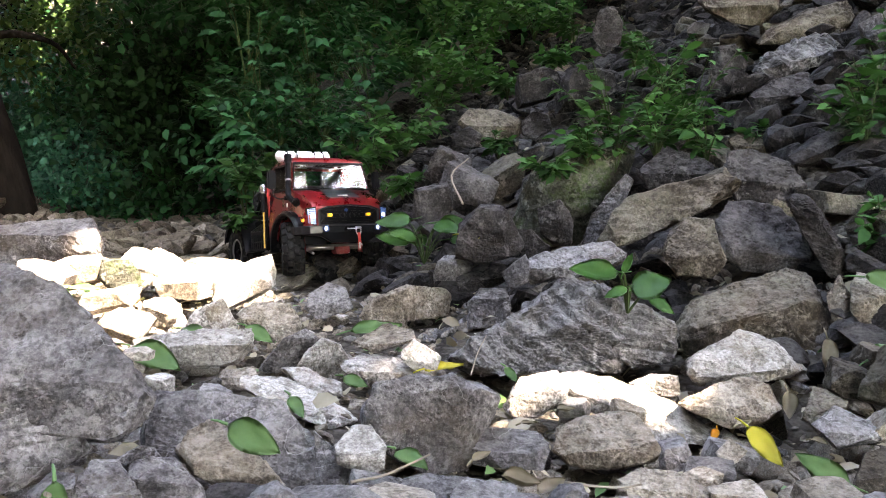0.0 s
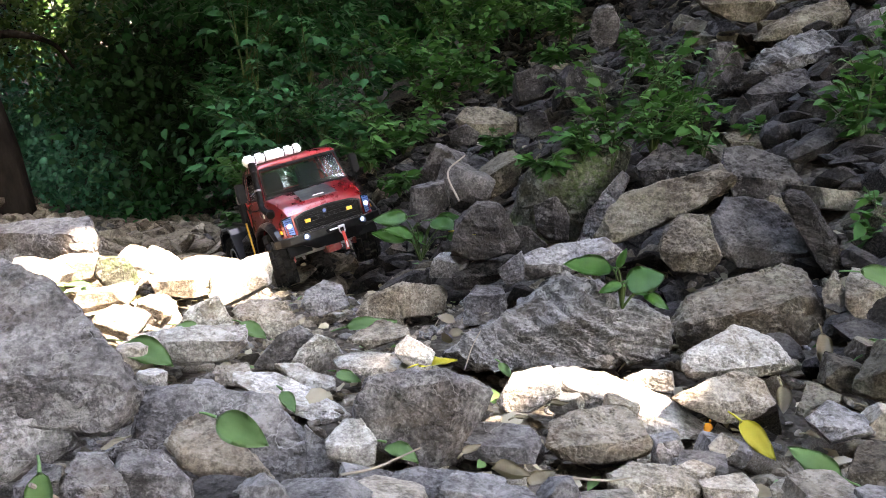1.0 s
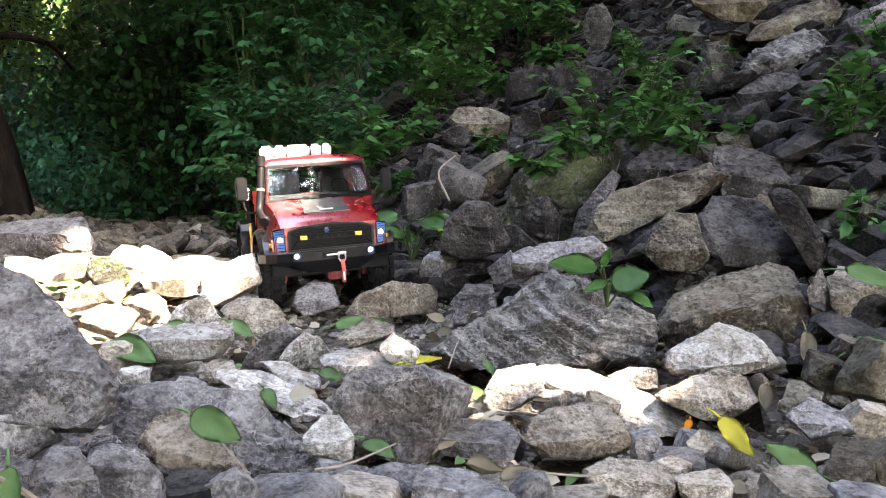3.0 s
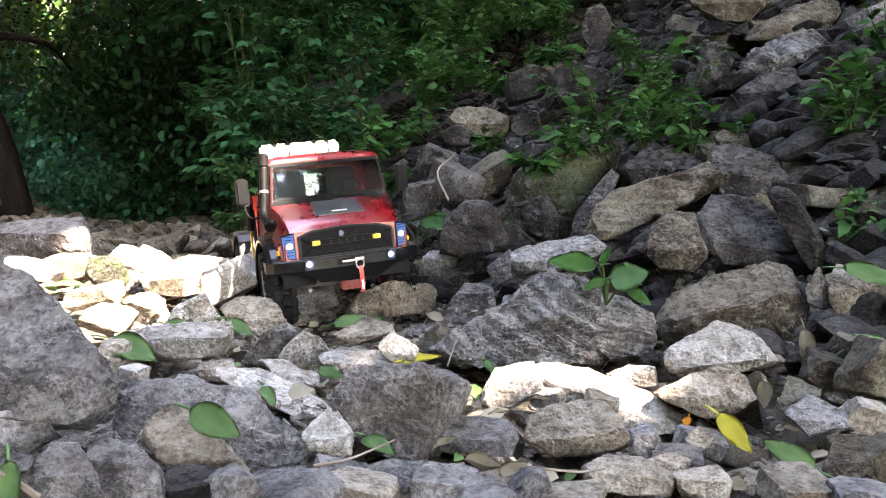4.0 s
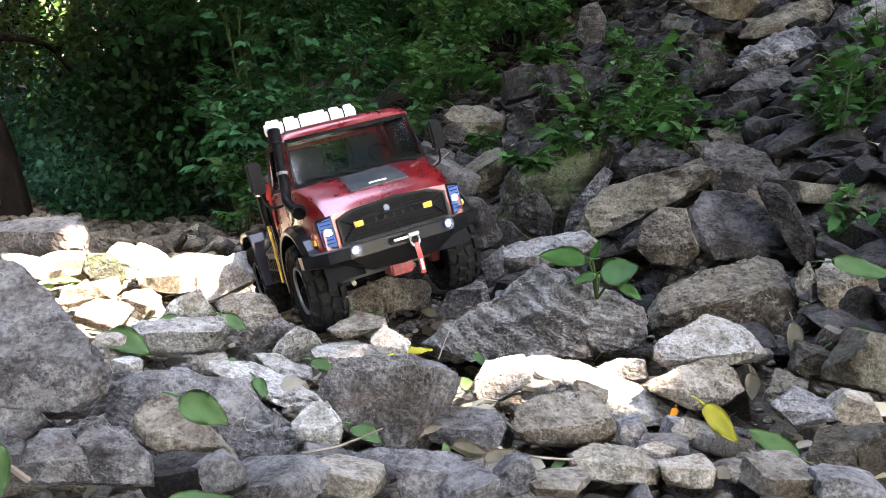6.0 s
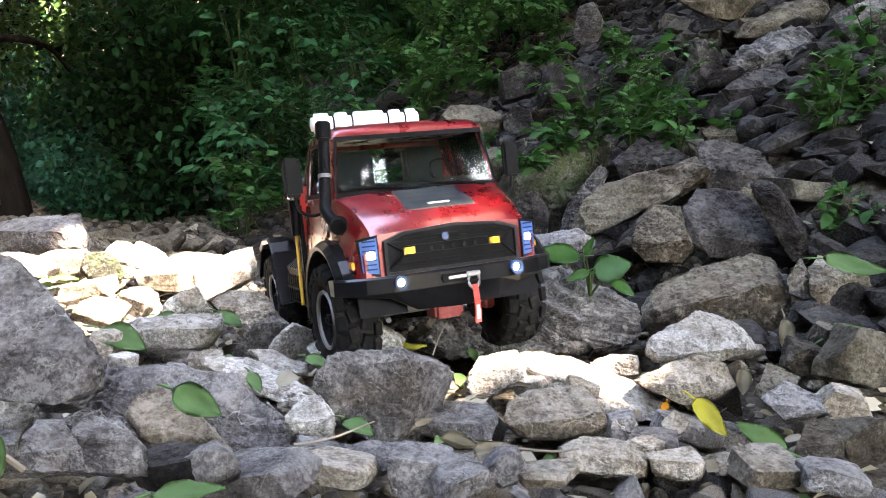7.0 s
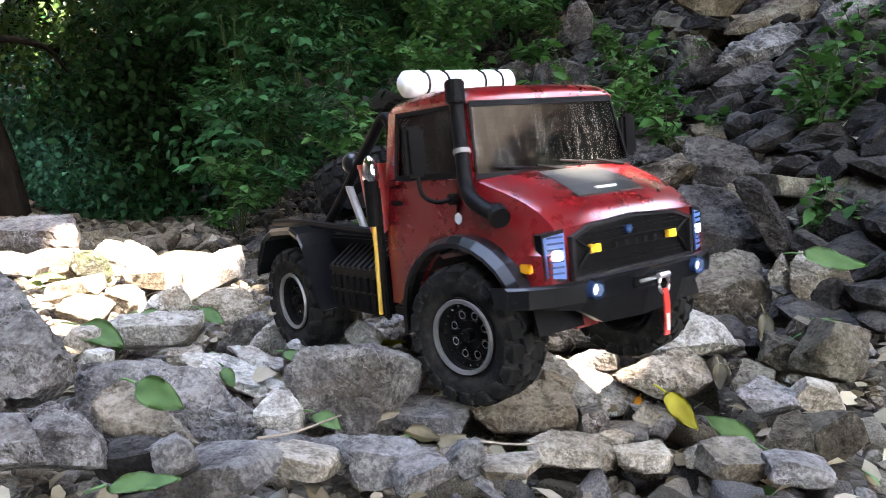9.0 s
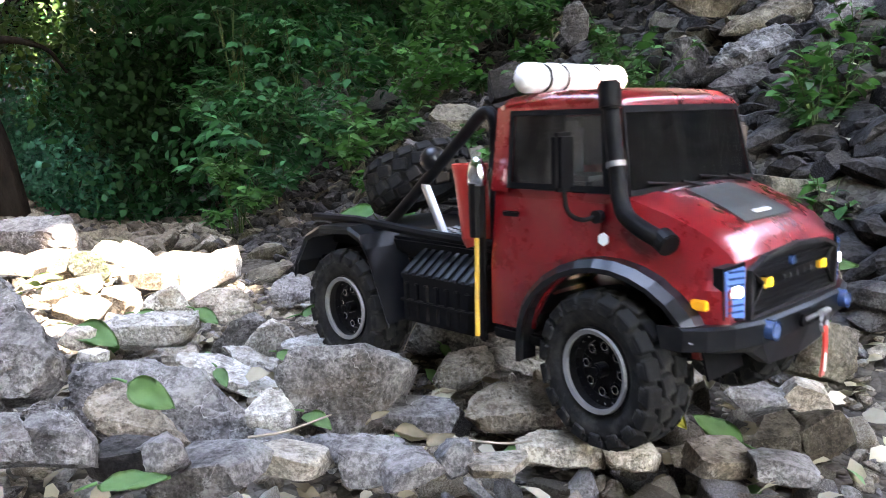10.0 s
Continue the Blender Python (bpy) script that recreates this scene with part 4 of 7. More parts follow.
def weed(kind, x, y, z, height, spread, stems, seed):
    """A leafy weed: thin stems with leaves along them."""
    rng = np.random.default_rng(seed)
    thing = new("weed")
    thing.location = (x, y, z)
    at, way, size = [], [], []
    for _ in range(int(stems * 1.3)):
        a, h = rng.uniform(0, 6.28), height * rng.uniform(0.5, 1.05)
        out = spread * height * rng.uniform(0.25, 1.0)
        pts = [Vector((out * u ** 1.5 * math.cos(a), out * u ** 1.5 * math.sin(a), h * (u - 0.22 * spread * u * u) - 0.02)) for u in (0, 0.25, 0.5, 0.75, 1.0)]
        part("stem", tube(bmesh.new(), pts, 0.0018, 0.0007, 5), STEM, thing)
        for k in range(14):
            u = rng.uniform(0.25, 1.0)
            p = pts[min(3, int(u * 4))].lerp(pts[min(4, int(u * 4) + 1)], u * 4 - int(u * 4))
            b = a + rng.normal(0, 1.3)
            at.append(p)
            way.append((math.cos(b), math.sin(b), rng.normal(0.05, 0.35)))
            size.append(rng.uniform(0.016, 0.036) * (1.0 if y < 2 else 1.35))
    ob = new("leaves", leaf_mesh("leaves", np.array(at), np.array(way), np.array(size), LEAF[kind], rng))
    ob.parent = thing
    return tagged(thing, "green leafy weed growing between the rocks of the bank", "plant", group="weeds on the bank")


def thicket(kind, x, y, z, rx, ry, rz, count, size, seed):
    """A mass of forest foliage in clumps, with gaps."""
    rng = np.random.default_rng(seed)
    clumps = rng.normal(0, 0.48, (max(12, count // 34), 3)) * (rx, ry, rz)
    pick = rng.integers(0, len(clumps), count)
    at = clumps[pick] + rng.normal(0, 1, (count, 3)) * (size * 2.2, size * 2.2, size * 1.5)
    way = rng.normal(0, 1, (count, 3)) + (0, -0.3, -0.35)
    ob = new("thicket", leaf_mesh("thicket", at, way, rng.uniform(0.6, 1.3, count) * size, LEAF[kind], rng, 1.2))
    ob.location = (x, y, z)
    words = {"vine": "blue-green vines hanging over the far bank", "canopy": "bright leaves of the tree canopy against the light"}
    return tagged(ob, words.get(kind, "dark green foliage of the shaded forest"), "foliage", kind="stuff")


def fallen_leaf(kind, x, y, z, length, turn, tilt, seed):
    """One broad leaf lying on the stones, bent along its rib, with a stalk."""
    rng = np.random.default_rng(seed)
    bm = bmesh.new()
    nu, nv = 12, 6
    wide, curl, bend = rng.uniform(0.42, 0.55), rng.uniform(0.1, 0.3), rng.uniform(-0.18, 0.3)
    if kind == "dry":
        wide, curl, bend, length = rng.uniform(0.4, 0.6), rng.uniform(0.7, 1.2), rng.uniform(0.3, 0.8), length * 0.55
    grid = []
    for i in range(nu + 1):
        u = i / nu
        w = wide * 0.5 * math.sin(math.pi * min(1, u ** 0.75 * 0.97 + 0.03)) ** 0.8
        row = []
        for j in range(nv + 1):
            v = j / nv * 2 - 1
            row.append(bm.verts.new((w * v * length, (u - 0.5) * length, length * (curl * abs(v) * w + bend * (u - 0.5) ** 2 + 0.02 * math.sin(9 * u + 5 * abs(v)) + 0.012 * math.sin(23 * u + 3 * v)))))
        grid.append(row)
    for i in range(nu):
        for j in range(nv):
            bm.faces.new((grid[i][j], grid[i][j + 1], grid[i + 1][j + 1], grid[i + 1][j]))
    bmesh.ops.solidify(bm, geom=bm.faces[:], thickness=0.0005)
    tube(bm, [(0, -0.5 * length, 0.002), (0.02 * length, -0.66 * length, 0.001), (0.06 * length, -0.8 * length, 0)], 0.0012, 0.0007, 5)
    me = bpy.data.meshes.new("leaf")
    bm.to_mesh(me)
    bm.free()
    me.materials.append(LEAF[kind])
    me.polygons.foreach_set("use_smooth", [True] * len(me.polygons))
    ob = new("fallen_leaf", me)
    ob.matrix_world = pose(x, y, z, 0, 0, 0) @ pose(0, 0, 0, tilt, 0, 0) @ pose(0, 0, 0, 0, 0, -90 - turn)
    words = {"fallen": "green broad leaf lying on the rocks", "yellow": "yellow fallen leaf lying on the rocks", "dry": "dry curled beige leaf lying on the rocks", "orange": "small orange fallen leaf on a rock"}
    return tagged(ob, words[kind], "leaf", group="fallen leaves")


def broad_plant(x, y, z, height, leaves, seed):
    """A low plant with a few big oval leaves on stalks."""
    rng = np.random.default_rng(seed)
    thing = new("plant")
    thing.location = (x, y, z)
    for k in range(leaves):
        a = 6.28 * k / leaves + rng.normal(0, 0.3)
        out = height * rng.uniform(0.35, 0.8)
        tip = Vector((out * math.cos(a), out * 0.6 * math.sin(a), height * rng.uniform(0.25, 1.0)))
        part("stem", tube(bmesh.new(), curved([(0, 0, -0.015), tip * 0.5 + Vector((0, 0, height * 0.15)), tip]), 0.0016, 0.001, 5), STEM, thing)
        leaf = fallen_leaf("fallen", 0, 0, 0, height * rng.uniform(0.75, 1.05), 0, 0, seed + k)
        leaf.name = "leaf"
        for key in ("label", "category", "group"):
            del leaf[key]
        leaf.data.materials[0] = LEAF["broad"]
        way = Vector((math.cos(a), math.sin(a) * 0.6, rng.uniform(-0.3, 0.25))).normalized()
        face = Vector((rng.normal(0, 0.25), -0.75, 0.6))
        side = way.cross(face).normalized()
        q = Matrix((side, way, side.cross(way))).transposed().to_4x4()
        leaf.parent = thing
        leaf.matrix_basis = Matrix.Translation(tip) @ q @ Matrix.Translation((0, height * 0.38, 0))
    return tagged(thing, "low plant with broad oval green leaves among rocks", "plant", group="broad-leaved plants")


def leafy_plant(x, y, z, leaves, seed):
    """A low plant; each leaf: where it starts (along x and z), its slant in degrees, length and breadth."""
    thing = new("plant")
    thing.location = (x, y, z)
    for k, (dx, dz, slant, length, breadth) in enumerate(leaves):
        start = Vector((dx, -0.004 * k, dz))
        part("stem", tube(bmesh.new(), curved([(0, 0, -0.02), start * 0.6 + Vector((0, -0.003, 0.002)), start]), 0.0018, 0.0012, 5), STEM, thing)
        leaf = fallen_leaf("fallen", 0, 0, 0, length, 0, 0, seed + k)
        leaf.name = "leaf"
        for key in ("label", "category", "group"):
            del leaf[key]
        leaf.data.materials[0] = LEAF["broad"]
        way = Vector((math.cos(radians(slant)), -0.15, math.sin(radians(slant)))).normalized()
        side = way.cross(Vector((0.1, -0.75, 0.65))).normalized()
        q = Matrix((side, way, side.cross(way))).transposed().to_4x4()
        leaf.parent = thing
        leaf.matrix_basis = Matrix.Translation(start) @ q @ Matrix.Diagonal((breadth, 1, 1, 1)) @ Matrix.Translation((0, length * 0.5, 0))
    return tagged(thing, "low plant with broad oval green leaves among rocks", "plant", group="broad-leaved plants")


def lobed_shrub(x, y, z, r, count, seed):
    """A shrub with hand-shaped leaves of five lobes, held out flat on thin stems."""
    rng = np.random.default_rng(seed)
    thing = new("shrub")
    thing.location = (x, y, z)
    at, way, size = [], [], []
    for k in range(count):
        d = rng.normal(0, 1, 3)
        d = d / np.linalg.norm(d) * np.array([1, 0.7, 0.8]) * r * rng.uniform(0.5, 1.1)
        if k % 5 == 0:
            foot = Vector((rng.normal(0, 0.03), 0.05, -r - 0.12))
            part("stem", tube(bmesh.new(), curved([foot, foot.lerp(Vector(d), 0.6) + Vector((0, 0, 0.03)), Vector(d)]), 0.003, 0.0012, 5), STEM, thing)
        a0 = math.atan2(d[1] - 0.05, d[0]) + rng.normal(0, 0.4)
        big = rng.uniform(0.04, 0.075)
        tip = rng.normal(-0.25, 0.2)
        for turn, scale in ((-76, 0.6), (-38, 0.85), (0, 1.0), (38, 0.85), (76, 0.6)):
            a = a0 + radians(turn)
            at.append(d)
            way.append((math.cos(a), math.sin(a), tip - 0.15 * abs(turn) / 76))
            size.append(big * scale)
    ob = new("leaves", leaf_mesh("leaves", np.array(at), np.array(way), np.array(size), LEAF["forest"], rng, 0.8))
    ob.parent = thing
    return tagged(thing, "dark green shrub with hand-shaped lobed leaves on the bank", "shrub", group="lobed shrubs")


def leaning_tree():
    thing = new("tree")
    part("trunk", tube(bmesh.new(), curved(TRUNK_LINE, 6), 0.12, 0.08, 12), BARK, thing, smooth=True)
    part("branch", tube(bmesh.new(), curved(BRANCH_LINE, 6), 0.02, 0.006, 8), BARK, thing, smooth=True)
    return tagged(thing, "dark leaning tree trunk with a low bare branch", "tree")


def twig(pts, r):
    bm = tube(bmesh.new(), curved(pts, 4), r, r * 0.6, 6)
    me = bpy.data.meshes.new("twig")
    bm.to_mesh(me)
    bm.free()
    me.materials.append(TWIG)
    return tagged(new("twig", me), "thin dry twig lying across the rocks", "twig", group="twigs")


def litter(name, count, where, size, kind, label, seed):
    """Dead leaves lying about in numbers."""
    rng = np.random.default_rng(seed)
    xy = np.array([where(rng) for _ in range(count)])
    at = np.column_stack([xy, ground_z(xy[:, 0], xy[:, 1]) + rng.uniform(0.004, 0.022, count)])
    way = np.column_stack([rng.normal(0, 1, (count, 2)), rng.normal(0, 0.3, count)])
    ob = new(name, leaf_mesh(name, at, way, rng.uniform(*size, count), LEAF[kind], rng, 1.1))
    return tagged(ob, label, "leaf litter", kind="stuff")


litter("leaf_litter", 650, in_bed, (0.012, 0.034), "dry", "dry beige leaves caught between the rocks", 21)
litter("leaf_litter", 110, in_bed, (0.012, 0.03), "fallen", "small green leaves caught between the rocks", 22)
litter("leaf_litter", 900, on_scree, (0.012, 0.038), "dry", "dry leaves lying on the scree slope", 23)
litter("leaf_litter", 250, on_scree, (0.015, 0.04), "weed", "small green sprouts over the scree slope", 24)


# ---- plants on the banks ----
weed("weed", 0.324, 1.500, 0.277, 0.255, 0.55, 10, 1)
weed("weed", 0.268, 1.481, 0.294, 0.094, 0.90, 9, 2)
weed("weed", 0.202, 1.458, 0.263, 0.062, 1.00, 7, 3)
weed("weed", 0.387, 1.451, 0.300, 0.133, 0.70, 9, 4)
weed("weed", 0.477, 1.554, 0.325, 0.208, 0.50, 9, 5)
weed("weed", 0.469, 1.420, 0.286, 0.110, 0.60, 6, 6)
weed("weed", 0.488, 1.763, 0.424, 0.173, 0.70, 8, 7)
weed("weed", 0.461, 1.921, 0.509, 0.161, 0.60, 6, 8)
weed("weed", 0.586, 1.464, 0.321, 0.046, 0.80, 4, 9)
weed("weed", 0.690, 1.301, 0.294, 0.184, 0.50, 8, 10)
weed("weed", 0.759, 1.353, 0.314, 0.220, 0.50, 9, 11)
weed("weed", 0.615, 1.107, 0.135, 0.111, 0.50, 7, 12)
weed("weed", 0.708, 1.507, 0.358, 0.053, 0.90, 4, 13)
weed("weed", 0.863, 1.513, 0.418, 0.159, 0.60, 7, 14)
weed("weed", 0.129, 1.803, 0.311, 0.076, 0.90, 6, 15)
weed("weed", 0.185, 2.219, 0.483, 0.109, 0.90, 8, 16)
weed("weed", 0.331, 2.843, 0.746, 0.178, 0.90, 10, 17)
weed("weed", 0.438, 2.639, 0.706, 0.165, 0.90, 9, 18)
weed("weed", 0.247, 3.050, 0.827, 0.191, 0.90, 10, 19)
weed("weed", 0.324, 2.327, 0.572, 0.098, 0.90, 7, 20)
weed("weed", -0.183, 2.101, 0.287, 0.134, 0.90, 10, 21)
weed("weed", -0.098, 2.206, 0.334, 0.187, 0.90, 12, 22)
weed("weed", -0.086, 1.745, 0.228, 0.074, 0.90, 6, 23)
weed("weed", -0.006, 2.417, 0.459, 0.221, 0.90, 14, 24)
weed("weed", 0.098, 2.423, 0.525, 0.187, 0.90, 12, 25)
weed("weed", 0.128, 2.736, 0.675, 0.210, 0.90, 12, 26)
weed("weed", -0.080, 2.627, 0.572, 0.239, 0.90, 14, 27)
weed("weed", -0.219, 2.723, 0.531, 0.229, 0.90, 12, 28)
weed("weed", 0.014, 2.945, 0.772, 0.226, 0.90, 12, 29)
weed("forest", -0.363, 2.511, 0.389, 0.230, 0.90, 14, 30)
weed("forest", -0.526, 2.608, 0.362, 0.276, 0.90, 16, 31)
weed("forest", -0.643, 2.711, 0.389, 0.248, 1.00, 14, 32)
weed("forest", -0.545, 2.926, 0.560, 0.267, 0.90, 14, 33)
weed("forest", -0.393, 3.036, 0.673, 0.233, 0.90, 14, 34)
weed("weed", -0.588, 2.397, 0.236, 0.153, 0.90, 12, 35)
weed("weed", -0.460, 2.191, 0.172, 0.109, 0.90, 10, 36)
weed("weed", -0.515, 1.988, 0.145, 0.071, 0.90, 8, 37)
weed("forest", -0.381, 2.197, 0.232, 0.109, 0.90, 10, 38)
weed("forest", -0.250, 2.308, 0.359, 0.146, 0.90, 12, 39)
weed("forest", -0.463, 3.250, 0.839, 0.272, 0.90, 14, 40)
weed("forest", -0.251, 3.148, 0.815, 0.241, 0.90, 14, 41)
weed("forest", -0.669, 3.245, 0.776, 0.272, 0.90, 14, 42)
weed("forest", -0.821, 3.022, 0.514, 0.255, 0.90, 14, 43)

thicket("vine", -2.23, 4.61, 0.36, 0.49, 0.50, 0.39, 4600, 0.040, 44)
thicket("vine", -2.59, 5.05, 0.80, 0.49, 0.60, 0.39, 3800, 0.042, 45)
thicket("forest", -2.15, 4.84, 0.70, 0.24, 0.40, 0.64, 3000, 0.040, 46)
thicket("vine", -1.79, 4.20, 0.26, 0.33, 0.40, 0.21, 3000, 0.038, 47)
thicket("canopy", -2.18, 4.37, 1.08, 0.40, 0.50, 0.27, 1500, 0.045, 48)
thicket("forest", -2.10, 5.28, 1.21, 0.48, 0.60, 0.48, 2000, 0.060, 49)
thicket("forest", -1.43, 4.67, 1.09, 0.42, 0.50, 0.29, 1700, 0.055, 50)
thicket("forest", -1.34, 4.00, 0.19, 0.34, 0.40, 0.17, 1300, 0.050, 51)
thicket("forest", -1.03, 4.27, 1.04, 0.45, 0.50, 0.33, 2000, 0.060, 52)
thicket("forest", -0.64, 4.07, 1.10, 0.45, 0.50, 0.23, 1600, 0.060, 53)
# leaves with painted shade, set where the forest sinks into darkness
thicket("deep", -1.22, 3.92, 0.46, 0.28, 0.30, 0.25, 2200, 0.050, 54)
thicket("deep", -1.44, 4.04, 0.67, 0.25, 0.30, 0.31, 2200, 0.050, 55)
thicket("forest", -0.74, 3.61, 0.31, 0.31, 0.40, 0.20, 1100, 0.050, 56)
thicket("forest", -0.18, 3.87, 1.08, 0.54, 0.50, 0.19, 1500, 0.060, 57)
thicket("forest", -1.04, 4.24, 0.74, 0.36, 0.40, 0.27, 1300, 0.060, 58)
thicket("forest", 0.23, 3.88, 1.20, 0.54, 0.50, 0.16, 1200, 0.060, 59)
# this mass and the last one carry the painted shade leaves too
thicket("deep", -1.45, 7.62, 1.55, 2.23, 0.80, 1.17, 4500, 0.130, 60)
thicket("forest", -3.48, 7.55, 0.70, 1.59, 0.80, 0.85, 4000, 0.070, 61)
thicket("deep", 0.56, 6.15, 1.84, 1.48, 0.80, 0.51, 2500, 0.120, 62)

fallen_leaf("fallen", -0.287, 0.779, 0.079, 0.065, 28, 35, 63)
fallen_leaf("fallen", -0.119, 0.483, 0.092, 0.038, 28, 62, 64)
fallen_leaf("fallen", -0.129, 0.677, 0.056, 0.030, 60, 30, 65)
fallen_leaf("fallen", -0.026, 0.576, 0.044, 0.032, 40, 20, 66)
fallen_leaf("fallen", 0.302, 0.625, 0.012, 0.046, 215, 55, 67)
fallen_leaf("yellow", 0.276, 0.675, 0.014, 0.042, 55, 60, 68)
fallen_leaf("orange", 0.246, 0.715, 0.012, 0.016, 120, 30, 69)
fallen_leaf("yellow", -0.001, 0.857, 0.046, 0.044, -15, 15, 70)
fallen_leaf("fallen", -0.218, 0.929, 0.071, 0.047, 40, 30, 71)
fallen_leaf("fallen", -0.089, 0.777, 0.052, 0.028, 25, 40, 72)
fallen_leaf("fallen", -0.513, 1.132, 0.105, 0.049, 10, 15, 73)
fallen_leaf("fallen", -0.088, 1.029, 0.057, 0.067, -10, 20, 74)
fallen_leaf("dry", 0.050, 0.521, 0.044, 0.050, 20, 10, 75)
fallen_leaf("dry", 0.071, 0.526, 0.040, 0.043, -30, 25, 76)
fallen_leaf("dry", 0.025, 0.557, 0.051, 0.029, -30, 30, 77)
fallen_leaf("dry", 0.356, 0.815, 0.008, 0.053, 100, 60, 78)
fallen_leaf("dry", 0.437, 0.898, 0.038, 0.085, 100, 60, 79)
fallen_leaf("fallen", 0.495, 0.879, 0.047, 0.057, -20, 40, 80)
fallen_leaf("fallen", 0.536, 0.935, 0.116, 0.074, 20, 40, 81)
fallen_leaf("fallen", -0.309, 0.979, 0.067, 0.042, 20, 20, 82)
fallen_leaf("fallen", 0.074, 0.876, 0.031, 0.025, 60, 40, 83)
fallen_leaf("dry", 0.119, 0.775, 0.019, 0.034, 0, 10, 84)
fallen_leaf("dry", 0.494, 0.928, 0.037, 0.040, 60, 40, 85)
fallen_leaf("dry", 0.281, 0.735, 0.015, 0.032, -20, 15, 86)
fallen_leaf("fallen", -0.027, 0.878, 0.059, 0.032, 10, 10, 87)
fallen_leaf("dry", 0.342, 0.714, 0.003, 0.026, 30, 20, 88)
fallen_leaf("dry", 0.191, 1.004, 0.110, 0.032, 80, 30, 89)
fallen_leaf("yellow", 0.043, 1.238, 0.161, 0.035, 15, 30, 90)
fallen_leaf("fallen", -0.192, 0.379, 0.090, 0.031, 80, 60, 91)
fallen_leaf("fallen", -0.102, 0.407, 0.062, 0.040, -10, 15, 92)
fallen_leaf("dry", 0.118, 0.816, 0.026, 0.030, 15, 10, 93)
fallen_leaf("dry", 0.075, 0.706, 0.028, 0.028, -5, 10, 94)
broad_plant(-0.035, 1.45, 0.112, 0.068, 11, 95)
leafy_plant(0.218, 0.94, 0.108, [(-0.012, 0.028, 174, 0.060, 1.0), (0.004, 0.008, 14, 0.047, 1.7), (0.024, -0.002, -32, 0.034, 1.0), (-0.008, 0.03, 66, 0.026, 0.8), (-0.004, 0.012, -160, 0.03, 0.9)], 96)
for _x, _y, _z, _r, _s in ((-0.60, 2.75, 0.62, 0.17, 301), (-0.42, 2.70, 0.73, 0.16, 302), (-0.52, 2.62, 0.45, 0.16, 303), (-0.30, 2.85, 0.80, 0.15, 304), (-0.68, 2.80, 0.85, 0.16, 305), (-0.62, 2.55, 0.33, 0.13, 306), (-0.22, 2.6, 0.6, 0.13, 307)):
    lobed_shrub(_x, _y, _z, _r, 34, _s)
TRUNK_LINE = [(-1.716, 3.180, 0.034), (-1.777, 3.204, 0.328), (-1.861, 3.227, 0.601), (-1.995, 3.351, 0.893), (-2.114, 3.505, 1.538)]
BRANCH_LINE = [(-1.926, 3.348, 0.857), (-1.762, 3.350, 0.876), (-1.646, 3.349, 0.857), (-1.613, 3.448, 0.836), (-1.590, 3.542, 0.761)]
leaning_tree()
twig([(-0.063, 0.507, 0.054), (-0.044, 0.522, 0.052), (-0.031, 0.537, 0.052), (-0.012, 0.557, 0.054)], 0.0011)
twig([(-0.141, 0.447, 0.066), (-0.127, 0.457, 0.059), (-0.100, 0.466, 0.054)], 0.0012)
twig([(0.041, 0.536, 0.047), (0.072, 0.536, 0.041), (0.117, 0.545, 0.032), (0.139, 0.555, 0.030)], 0.0012)
twig([(0.027, 0.827, 0.044), (0.036, 0.859, 0.061), (0.047, 0.880, 0.076)], 0.0008)
twig([(0.035, 1.343, 0.208), (0.017, 1.397, 0.256), (0.048, 1.419, 0.286)], 0.0020)
twig([(-0.188, 0.398, 0.080), (-0.194, 0.389, 0.092), (-0.197, 0.380, 0.100)], 0.0020)


# ---- unseen tree crowns overhead, added to shade the bed, with gaps for the sun ----
# spots to be sunlit, each with the radius of the gap cut for it
SUNNY = [((-0.62, 1.3, 0.1), 0.14), ((-0.5, 1.3, 0.1), 0.17), ((-0.48, 1.5, 0.08), 0.14), ((-0.5, 1.08, 0.1), 0.09), ((-0.6, 1.5, 0.08), 0.1), ((-0.42, 1.18, 0.08), 0.06),
         ((-0.45, 1.02, 0.09), 0.05), ((0.12, 0.82, 0.055), 0.01), ((0.18, 0.81, 0.04), 0.015), ((0.24, 0.8, 0.025), 0.0), ((0.27, 0.9, 0.1), -0.05),
         ((-0.116, 0.859, 0.06), -0.03), ((0.086, 0.742, 0.05), -0.03), ((0.2, 0.575, 0.01), 0.0), ((-0.073, 1.055, 0.05), -0.025), ((-0.377, 0.982, 0.08), -0.02),
         ((-0.19, 0.79, 0.06), -0.03), ((0.487, 0.983, 0.1), -0.03), ((-2.3, 4.7, 0.75), 0.0), ((-2.65, 5.0, 1.1), 0.05), ((-2.05, 4.5, 0.35), 0.0), ((-2.5, 4.6, 0.5), 0.0), ((-0.31, 1.32, 0.09), 0.0)]


